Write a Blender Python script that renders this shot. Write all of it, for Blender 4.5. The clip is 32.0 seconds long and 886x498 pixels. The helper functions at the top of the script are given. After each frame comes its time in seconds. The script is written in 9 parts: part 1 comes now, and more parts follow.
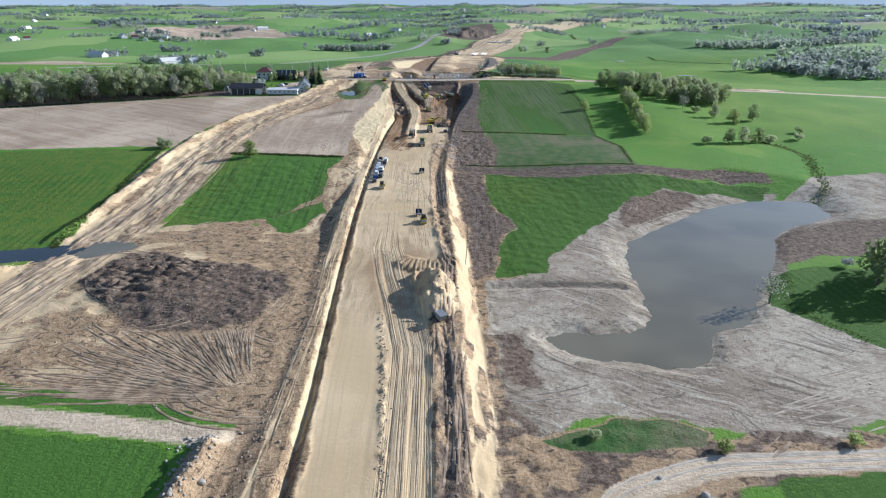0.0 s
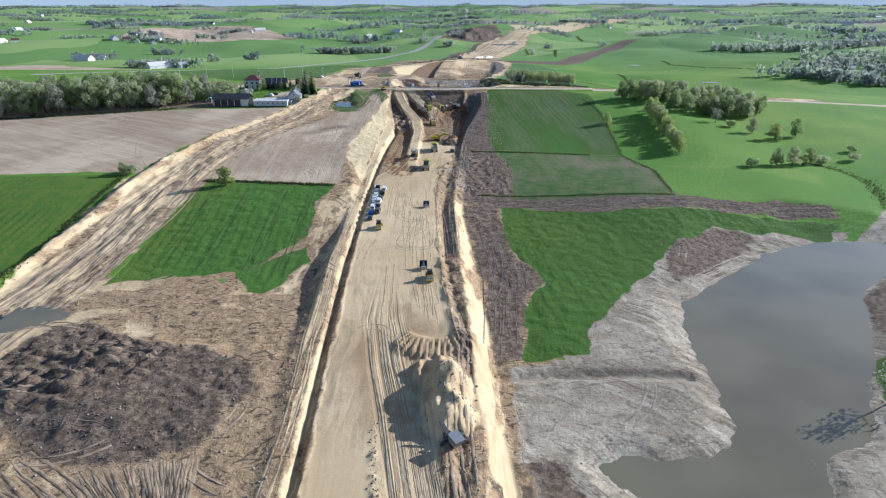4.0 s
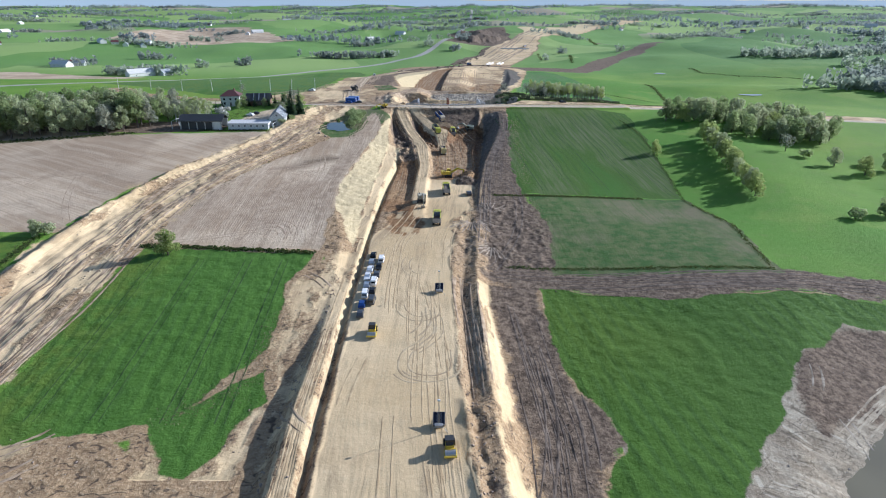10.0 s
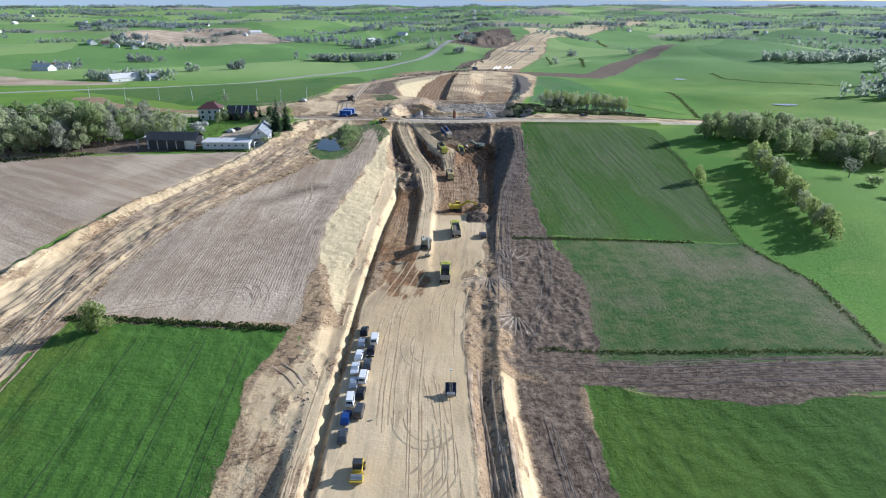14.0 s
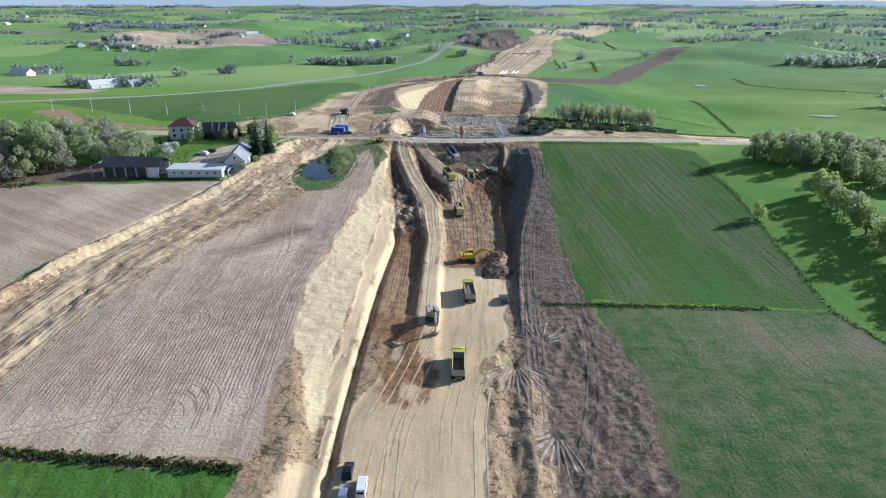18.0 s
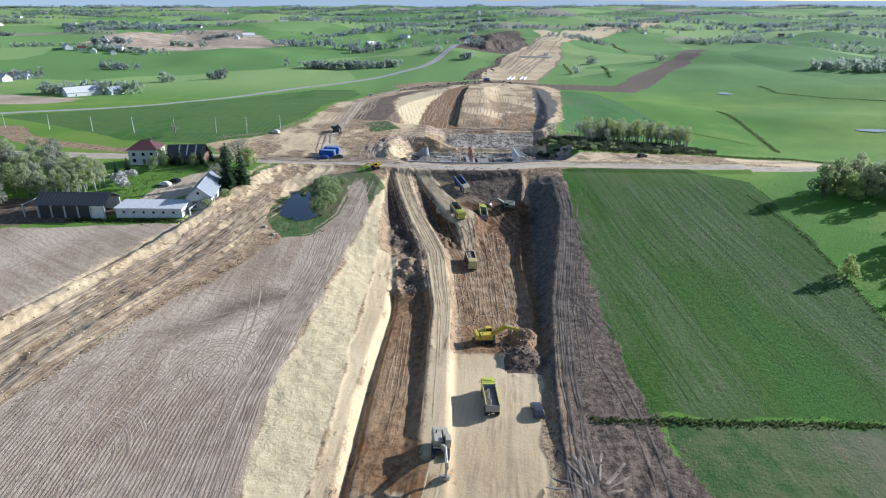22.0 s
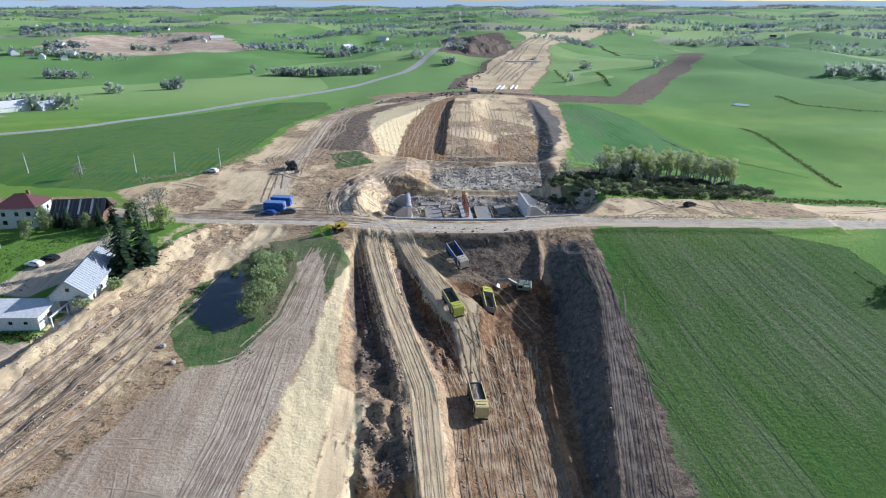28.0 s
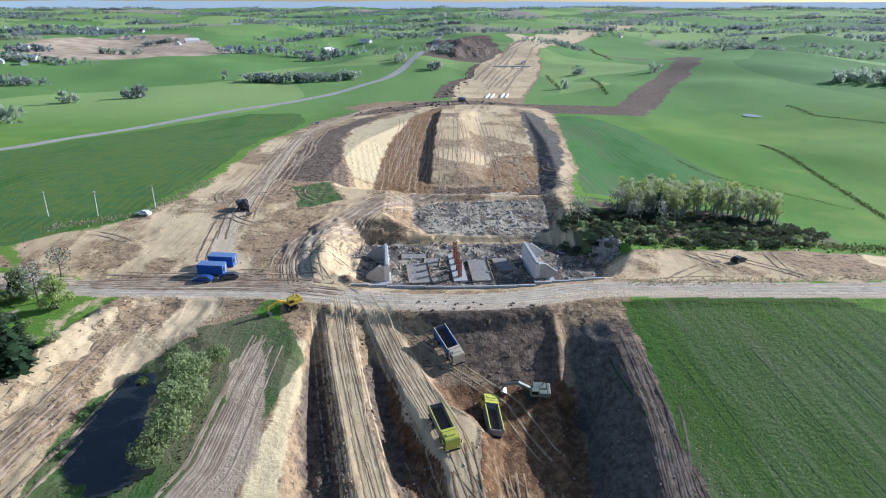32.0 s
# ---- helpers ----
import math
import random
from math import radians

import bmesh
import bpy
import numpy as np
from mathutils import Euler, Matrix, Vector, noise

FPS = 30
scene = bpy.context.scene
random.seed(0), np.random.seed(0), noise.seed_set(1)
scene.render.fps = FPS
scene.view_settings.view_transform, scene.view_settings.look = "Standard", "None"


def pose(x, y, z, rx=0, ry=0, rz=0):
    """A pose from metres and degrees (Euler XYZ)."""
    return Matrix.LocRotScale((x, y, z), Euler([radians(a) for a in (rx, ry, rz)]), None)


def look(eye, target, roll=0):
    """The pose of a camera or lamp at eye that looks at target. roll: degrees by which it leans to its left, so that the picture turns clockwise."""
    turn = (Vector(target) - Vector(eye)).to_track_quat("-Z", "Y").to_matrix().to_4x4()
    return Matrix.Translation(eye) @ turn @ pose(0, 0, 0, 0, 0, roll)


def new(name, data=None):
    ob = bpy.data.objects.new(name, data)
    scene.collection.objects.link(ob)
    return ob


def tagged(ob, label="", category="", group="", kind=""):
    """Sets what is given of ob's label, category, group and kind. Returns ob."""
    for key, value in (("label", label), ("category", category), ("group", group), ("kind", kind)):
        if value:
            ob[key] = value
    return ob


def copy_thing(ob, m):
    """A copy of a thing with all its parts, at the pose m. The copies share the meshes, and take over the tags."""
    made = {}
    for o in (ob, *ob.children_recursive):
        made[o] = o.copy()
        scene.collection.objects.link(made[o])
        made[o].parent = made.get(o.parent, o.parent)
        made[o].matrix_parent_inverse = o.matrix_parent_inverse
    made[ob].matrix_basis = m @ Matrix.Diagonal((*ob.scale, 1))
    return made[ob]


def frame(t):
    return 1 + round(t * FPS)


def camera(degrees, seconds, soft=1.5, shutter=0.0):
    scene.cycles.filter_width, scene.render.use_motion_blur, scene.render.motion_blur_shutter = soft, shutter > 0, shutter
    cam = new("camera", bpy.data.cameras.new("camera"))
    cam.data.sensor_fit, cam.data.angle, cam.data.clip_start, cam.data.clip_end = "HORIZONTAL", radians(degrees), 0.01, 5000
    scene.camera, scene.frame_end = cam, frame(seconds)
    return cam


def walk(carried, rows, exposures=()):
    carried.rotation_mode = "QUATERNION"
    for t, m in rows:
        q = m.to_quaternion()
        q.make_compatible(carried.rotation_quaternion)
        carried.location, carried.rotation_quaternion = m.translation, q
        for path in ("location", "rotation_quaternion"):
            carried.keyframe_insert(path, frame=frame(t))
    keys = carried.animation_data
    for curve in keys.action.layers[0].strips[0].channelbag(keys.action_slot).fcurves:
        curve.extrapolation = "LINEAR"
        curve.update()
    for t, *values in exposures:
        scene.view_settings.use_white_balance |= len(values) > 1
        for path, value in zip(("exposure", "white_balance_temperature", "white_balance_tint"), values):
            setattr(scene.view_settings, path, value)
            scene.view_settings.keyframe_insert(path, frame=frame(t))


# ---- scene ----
cam = camera(71.4, 32.0, 1.1)
METRES, EYE, TILT, LEAN, TURN = 348.0, 72.0, 2.4, 1.95, -0.6
ROWS = [
    (0.0, 0.0, 0.0, 0.0, 0.87, -24.36, -1.93),
    (0.5, -0.001, 0.0145, -0.0004, 0.87, -24.34, -1.92),
    (1.0, -0.0022, 0.031, -0.0008, 0.85, -24.33, -1.93),
    (1.5, -0.0033, 0.0456, -0.0011, 0.84, -24.33, -1.93),
    (2.0, -0.0047, 0.0623, -0.0016, 0.87, -24.33, -1.92),
    (2.5, -0.0058, 0.077, -0.002, 0.87, -24.33, -1.9),
    (3.0, -0.0069, 0.0937, -0.0025, 0.92, -24.32, -1.91),
    (3.5, -0.0079, 0.1083, -0.0029, 0.95, -24.33, -1.92),
    (5.5, -0.0124, 0.1711, -0.0045, 1.16, -24.36, -1.93),
    (6.0, -0.0134, 0.1876, -0.0048, 1.22, -24.35, -1.93),
    (6.5, -0.0146, 0.2019, -0.0052, 1.23, -24.34, -1.92),
    (7.0, -0.0158, 0.2181, -0.0054, 1.28, -24.35, -1.93),
    (7.5, -0.0171, 0.2325, -0.0059, 1.3, -24.35, -1.94),
    (8.0, -0.0185, 0.249, -0.0065, 1.33, -24.34, -1.93),
    (8.5, -0.02, 0.2634, -0.0068, 1.34, -24.33, -1.95),
    (9.0, -0.0215, 0.28, -0.0072, 1.33, -24.33, -1.95),
    (9.5, -0.0228, 0.2945, -0.0077, 1.31, -24.33, -1.94),
    (10.0, -0.0242, 0.3111, -0.0083, 1.28, -24.33, -1.94),
    (10.5, -0.0255, 0.3255, -0.0087, 1.26, -24.34, -1.97),
    (11.0, -0.0268, 0.3422, -0.0095, 1.27, -24.33, -2.0),
    (11.5, -0.0278, 0.3567, -0.0098, 1.3, -24.34, -2.02),
    (12.0, -0.029, 0.3736, -0.0107, 1.33, -24.33, -2.02),
    (12.5, -0.03, 0.388, -0.011, 1.36, -24.34, -2.02),
    (13.0, -0.0311, 0.4048, -0.0116, 1.4, -24.35, -2.01),
    (13.5, -0.032, 0.4192, -0.0118, 1.45, -24.35, -2.0),
    (14.0, -0.0331, 0.436, -0.0127, 1.48, -24.34, -2.0),
    (14.5, -0.0343, 0.4504, -0.013, 1.51, -24.35, -2.02),
    (16.5, -0.039, 0.5127, -0.0147, 1.58, -24.35, -2.0),
    (17.0, -0.0405, 0.5294, -0.0151, 1.56, -24.36, -2.01),
    (17.5, -0.0417, 0.5442, -0.0156, 1.54, -24.36, -2.0),
    (18.0, -0.0429, 0.5598, -0.016, 1.56, -24.36, -1.98),
    (18.5, -0.0442, 0.5757, -0.0167, 1.56, -24.36, -1.98),
    (19.0, -0.0456, 0.5912, -0.017, 1.58, -24.35, -2.0),
    (19.5, -0.0463, 0.6073, -0.0177, 1.61, -24.35, -1.98),
    (20.0, -0.0473, 0.6229, -0.018, 1.62, -24.35, -1.97),
    (20.5, -0.0485, 0.6386, -0.0185, 1.64, -24.34, -1.96),
    (21.0, -0.0496, 0.6543, -0.019, 1.66, -24.34, -1.98),
    (21.5, -0.0506, 0.6697, -0.0194, 1.68, -24.34, -1.99),
    (22.0, -0.0518, 0.6852, -0.0198, 1.69, -24.35, -1.98),
    (22.5, -0.053, 0.7006, -0.0205, 1.69, -24.35, -1.94),
    (23.0, -0.0544, 0.7158, -0.0212, 1.68, -24.35, -1.95),
    (23.5, -0.0557, 0.7311, -0.0215, 1.67, -24.35, -1.99),
    (24.0, -0.0569, 0.7464, -0.0221, 1.57, -24.36, -1.96),
    (24.5, -0.058, 0.762, -0.0229, 1.4, -24.35, -1.94),
    (25.0, -0.0588, 0.7776, -0.0235, 1.26, -24.35, -1.97),
    (25.5, -0.0594, 0.7934, -0.0242, 1.02, -24.33, -1.99),
    (27.5, -0.0612, 0.8568, -0.0268, 0.09, -24.26, -2.0),
    (28.0, -0.0612, 0.8725, -0.0271, -0.11, -24.26, -1.99),
    (28.5, -0.0614, 0.888, -0.0274, -0.31, -24.25, -2.06),
    (29.0, -0.0614, 0.9036, -0.028, -0.47, -24.24, -2.05),
    (29.5, -0.0612, 0.9192, -0.0286, -0.53, -24.22, -2.03),
    (30.0, -0.0611, 0.9345, -0.0289, -0.64, -24.21, -2.03),
    (30.5, -0.061, 0.9501, -0.0294, -0.72, -24.19, -2.04),
    (31.0, -0.061, 0.9658, -0.0299, -0.85, -24.18, -2.05),
    (31.5, -0.0606, 0.9806, -0.0304, -1.05, -24.15, -2.03),
    (32.0, -0.0605, 0.9972, -0.0307, -1.44, -24.13, -2.09),
]
walk(cam, [(t, pose(0, 0, EYE, TILT, LEAN, TURN) @ pose(METRES * x, METRES * y, METRES * z, 90 + pitch, roll, yaw)) for t, x, y, z, yaw, pitch, roll in ROWS], [(0, 0.47, 5440, 13), (16, 0.47, 5410, 13), (32, 0.45, 5350, 13)])

# ---- light ----
SUN_DIR = Vector((0.845, 0.40, 0.37)).normalized()
world = bpy.data.worlds.new("world")
scene.world = world
world.use_nodes = True
sky = world.node_tree.nodes.new("ShaderNodeTexSky")
sky.sky_type, sky.sun_disc = "NISHITA", False
sky.sun_elevation, sky.sun_rotation = math.asin(SUN_DIR.z), math.atan2(SUN_DIR.x, SUN_DIR.y)
sky.air_density, sky.dust_density = 1.0, 0.7
world.node_tree.links.new(sky.outputs[0], world.node_tree.nodes["Background"].inputs[0])
world.node_tree.nodes["Background"].inputs[1].default_value = 0.088
sun = new("sun", bpy.data.lights.new("sun", "SUN"))
sun.data.energy, sun.data.angle, sun.data.color = 4.95, radians(0.55), (1.0, 0.955, 0.88)
sun.matrix_world = look((0, 0, 200), Vector((0, 0, 200)) - SUN_DIR * 10)

# ---- numbers: noise, plans ----


def hash01(i, j, seed):
    h = (i * 374761393 + j * 668265263 + seed * 974711) & 0xFFFFFFFF
    h = ((h ^ (h >> 13)) * 1274126177) & 0xFFFFFFFF
    return ((h ^ (h >> 16)) & 0xFFFF) / 65535.0


def vnoise(x, y, seed=0):
    """Smooth value noise, -1 to 1, one lump a unit."""
    x, y = np.asarray(x, float), np.asarray(y, float)
    i, j = np.floor(x).astype(np.int64), np.floor(y).astype(np.int64)
    f, g = x - i, y - j
    f, g = f * f * (3 - 2 * f), g * g * (3 - 2 * g)
    a, b = hash01(i, j, seed), hash01(i + 1, j, seed)
    c, d = hash01(i, j + 1, seed), hash01(i + 1, j + 1, seed)
    return 2 * ((a * (1 - f) + b * f) * (1 - g) + (c * (1 - f) + d * f) * g) - 1


def fbm(x, y, seed=0, octaves=4):
    total, amp = 0.0, 0.5
    for k in range(octaves):
        total = total + amp * vnoise(x * 2**k, y * 2**k, seed + 17 * k)
        amp *= 0.5
    return total


def step01(a, b, v):
    t = np.clip((v - a) / (b - a), 0, 1)
    return t * t * (3 - 2 * t)


def inside_by(poly, x, y, far=14.0):
    """How far (x, y) lies inside the outline: metres, negative outside, held to +-far."""
    out = np.full(x.shape, -far)
    px, py = np.array([p[0] for p in poly], float), np.array([p[1] for p in poly], float)
    m = (x > px.min() - far) & (x < px.max() + far) & (y > py.min() - far) & (y < py.max() + far)
    if not m.any():
        return out
    X, Y = x[m], y[m]
    best, inn = np.full(X.shape, 1e9), np.zeros(X.shape, bool)
    for k in range(len(px)):
        ax, ay, bx, by = px[k], py[k], px[k - 1], py[k - 1]
        dx, dy = bx - ax, by - ay
        t = np.clip(((X - ax) * dx + (Y - ay) * dy) / (dx * dx + dy * dy + 1e-9), 0, 1)
        best = np.minimum(best, (X - ax - t * dx) ** 2 + (Y - ay - t * dy) ** 2)
        if ay != by:
            inn ^= ((ay > Y) != (by > Y)) & (X < (bx - ax) * (Y - ay) / (by - ay) + ax)
    d = np.sqrt(best)
    out[m] = np.clip(np.where(inn, d, -d), -far, far)
    return out


def off_line(line, x, y, far=40.0):
    """Sideways distance from a line (positive to its right) and the way along it."""
    best, side, along = np.full(x.shape, far), np.full(x.shape, far), np.zeros(x.shape)
    run = 0.0
    for (ax, ay), (bx, by) in zip(line, line[1:]):
        dx, dy = bx - ax, by - ay
        n = math.hypot(dx, dy)
        t = np.clip(((x - ax) * dx + (y - ay) * dy) / (n * n), 0, 1)
        d = np.hypot(x - ax - t * dx, y - ay - t * dy)
        s = np.sign((x - ax) * dy - (y - ay) * dx)
        m = d < best
        best[m], side[m], along[m] = d[m], (s * d)[m], (run + t * n)[m]
        run += n
    return side, along


def smooth_line(line, n=6):
    """More points along a line, on a curve through them."""
    p = [Vector((*q, 0)) for q in line]
    out = []
    for k in range(len(p) - 1):
        a, b, c, d = p[max(k - 1, 0)], p[k], p[k + 1], p[min(k + 2, len(p) - 1)]
        for i in range(n):
            t = i / n
            v = 0.5 * ((2 * b) + (c - a) * t + (2 * a - 5 * b + 4 * c - d) * t * t + (3 * b - a - 3 * c + d) * t**3)
            out.append((v.x, v.y))
    return out + [line[-1]]


# lie of the land: heights by columns (x) and rows (y)
LAND_X = (-420, -150, -95, -45, 20, 75, 120, 175, 420)
LAND_NEAR = (
    (-150, -2, -2, -1, 0, 0, -1, -2, -3, -4),
    (60, 0, 0, 0, 0, 0, 0, -1, -2, -3),
    (125, 1, 1, 2, 2, -1.6, -2.2, -2.4, -2, -2),
    (160, 2, 2, 2.5, 3, -0.6, -2, -2.2, -2, -2),
    (195, 3, 3, 2.6, 2.6, 0, -1.4, -2, -2, -2),
    (262, 9, 9, 7.5, 7, 3.2, 5, 3.5, 1, 0),
    (332, 12, 12, 11, 9.5, 7, 5, 6.5, 3, 0),
)
LAND_FAR = (
    (415, 15, 15, 15, 13.5, 12.5, 13, 13, 8, 4),
    (470, 18, 18, 18.5, 18, 18, 18, 16.5, 10, 4),
    (535, 19, 19.5, 19.5, 19, 17, 12, 8, 6, 4),
    (610, 15, 16, 17, 17.5, 16, 11, 8, 4, 4),
    (735, 4, 5, 5, 9, 13, 9, 7, 4, 6),
    (900, 0, 0, 0, 2, 4, 6, 6, 6, 8),
    (1300, 2, 0, 0, 2, 4, 8, 8, 8, 8),
)


def land(x, y):
    """Height of the untouched land."""
    x, y = np.asarray(x, float), np.asarray(y, float)
    rows = LAND_NEAR + LAND_FAR
    ys = np.array([r[0] for r in rows], float)
    grid = np.array([r[1:] for r in rows], float)
    yc = np.clip(y, ys[0], ys[-1])
    i = np.clip(np.searchsorted(ys, yc, side="right") - 1, 0, len(ys) - 2)
    f = (yc - ys[i]) / (ys[i + 1] - ys[i])
    xs = np.array(LAND_X, float)
    xc = np.clip(x, xs[0], xs[-1])
    j = np.clip(np.searchsorted(xs, xc, side="right") - 1, 0, len(xs) - 2)
    g = (xc - xs[j]) / (xs[j + 1] - xs[j])
    g = g * g * (3 - 2 * g)
    slope = np.gradient(grid, ys, axis=0)
    h = ys[i + 1] - ys[i]

    def column(k):
        a, b, ma, mb = grid[i, k], grid[i + 1, k], slope[i, k] * h, slope[i + 1, k] * h
        return (2 * f**3 - 3 * f**2 + 1) * a + (f**3 - 2 * f**2 + f) * ma + (3 * f**2 - 2 * f**3) * b + (f**3 - f**2) * mb
    z = column(j) * (1 - g) + column(j + 1) * g
    # rolling country and the far rise to the horizon
    d = np.hypot(x, y - 450)
    w = np.clip((d - 380) / 500, 0, 1)
    w = w * w * (3 - 2 * w)
    z += w * (5 * np.sin(x / 160 + 1.3) * np.sin(y / 210 + 0.4) + 3.5 * np.sin(x / 83 - y / 120))
    z += w * 17.0 * fbm(x / 150 + 3.1, y / 230, 77, 3)
    for cx, cy, rx, ry, h in ((345, 1010, 95, 150, 13), (330, 770, 90, 55, 7), (205, 1260, 70, 140, 9), (205, 640, 55, 38, 4.5), (300, 620, 60, 40, 5), (150, 900, 35, 60, 4), (470, 860, 80, 80, 7), (250, 880, 45, 50, 5)):
        z += h * np.exp(-((x - cx) / rx) ** 2 - ((y - cy) / ry) ** 2) * (1 + 0.35 * fbm(x / 55, y / 60, 201, 3))
    r = np.clip((d - 900) / 4100, 0, 1.3)
    return z + 52 * r**1.5


# ---- plan of the works ----
STATION = (60, 100, 130, 160, 200, 250, 285, 310, 340, 370, 400, 430, 455)
BED_Z = (0.5, 1.25, 2.2, 3.5, 5.0, 5.6, 5.9, 6.1, 6.3, 6.5, 6.75, 7.0, 7.6)
LINES = {
    "toe_left": (-35, -34, -34, -37.5, -38.5, -37, -40, -47, -49.3, -46, -44.3, -42.2, -41.5),
    "crest_left": (-31, -31.5, -31.2, -33.5, -35.5, -35.7, -36, -37, -36.5, -36.8, -36.2, -38.8, -40),
    "bench_left": (-27, -27, -28.8, -29.8, -32, -33, -33, -33.5, -33.3, -31.2, -33, -37, -39.5),
    "ditch_left": (-25, -26, -27.7, -29.3, -30.7, -31.8, -32.4, -32.2, -31.4, -30, -31.2, -35.4, -39),
    "bed_left": (-22.5, -24, -25.8, -27.6, -29.2, -30.8, -31.2, -25, -21.9, -21.2, -26.5, -33, -38),
    "ridge": (-15, -16, -17, -18, -19, -20, -20, -21, -20.6, -20.2, -23.5, -31, -37),
    "ridge_top": (-12, -12, -12, -12, -12, -13, -14, -16.2, -16.2, -15.8, -17.4, -25.2, -31.5),
    "ridge_foot": (-10, -9, -9, -9, -9, -10, -12, -14.9, -14.9, -14.3, -15.6, -22.6, -28),
    "bed_right": (-1, -1.6, -3, 0, -4, -6, -5, -1.5, 1.4, 2.8, 3, 5.6, 8.5),
    "ditch_right": (0.5, 0, 0, 2, -2.7, -3.9, -2, 0.8, 3.0, 5.4, 7.4, 9.8, 11.5),
    "crest_right": (4, 4, 4, 3, 1.5, 0, 1.5, 3, 4.8, 8, 13.8, 19, 20),
    "toe_right": (9.5, 9.3, 8.3, 7.7, 6.5, 3, 5, 7, 8.5, 11.8, 17.6, 22.5, 23),
}
RIDGE_UP = (0, 0, 0, 0, 0, 0, 0, 0.5, 1.3, 2.0, 3.3, 5.0, 6.0)
DIG_DOWN = (0.7, 0.7, 0.7, 0.7, 1.3, 1.4, 0.9, 0.2, 0.2, 1.6, 1.8, 1.6, 1.2)


def at(table, y):
    return np.interp(y, STATION, table)


BANK_Y, BANK_S = (100, 300, 350, 480), (-11, -10, -7.6, -7.4)
HAUL = smooth_line([(-122, 90), (-116, 130), (-112, 165), (-110, 230), (-110.5, 290), (-106, 335), (-97, 365), (-86, 400), (-79, 440), (-72, 468)])
CROSS = smooth_line([(-330, 492), (-230, 484), (-145, 478), (-112, 476), (-90, 472.5), (-69, 471), (-48, 469.5), (-23, 464), (-5, 463), (8, 465), (22, 468), (50, 467), (85, 466), (112, 470), (170, 476), (260, 470), (420, 455)])
ASPHALT = smooth_line([(-330, 540), (-240, 600), (-208, 635), (-203, 679), (-186, 745), (-160, 812), (-121, 871), (-84, 956), (-50, 1047), (-32, 1123), (-11, 1255), (20, 1600), (47, 2038), (90, 3000)])
CREST_TRACK = smooth_line([(-66, 483), (-71, 520), (-71, 557), (-74, 624), (-78, 711), (-64, 768), (-39, 806), (10, 800)])
ORANGE = smooth_line([(-43, 469), (-47, 486), (-45, 501), (-37, 514), (-27, 537), (-14, 549), (15, 560)])
SIDE_ROAD = smooth_line([(22, 66), (28, 75), (38, 80), (47, 83), (59, 84), (76, 85), (110, 88), (180, 86)])
FARM_TRACK = smooth_line([(-200, 99), (-120, 96), (-82, 93.5), (-60, 91), (-39, 88)])
GULLY = [(9, 153), (20, 154.5), (33, 155), (49, 155)]
CREEK = smooth_line([(140, 229), (149, 236), (161, 251), (163, 263), (178, 300), (165, 340), (163, 352)])
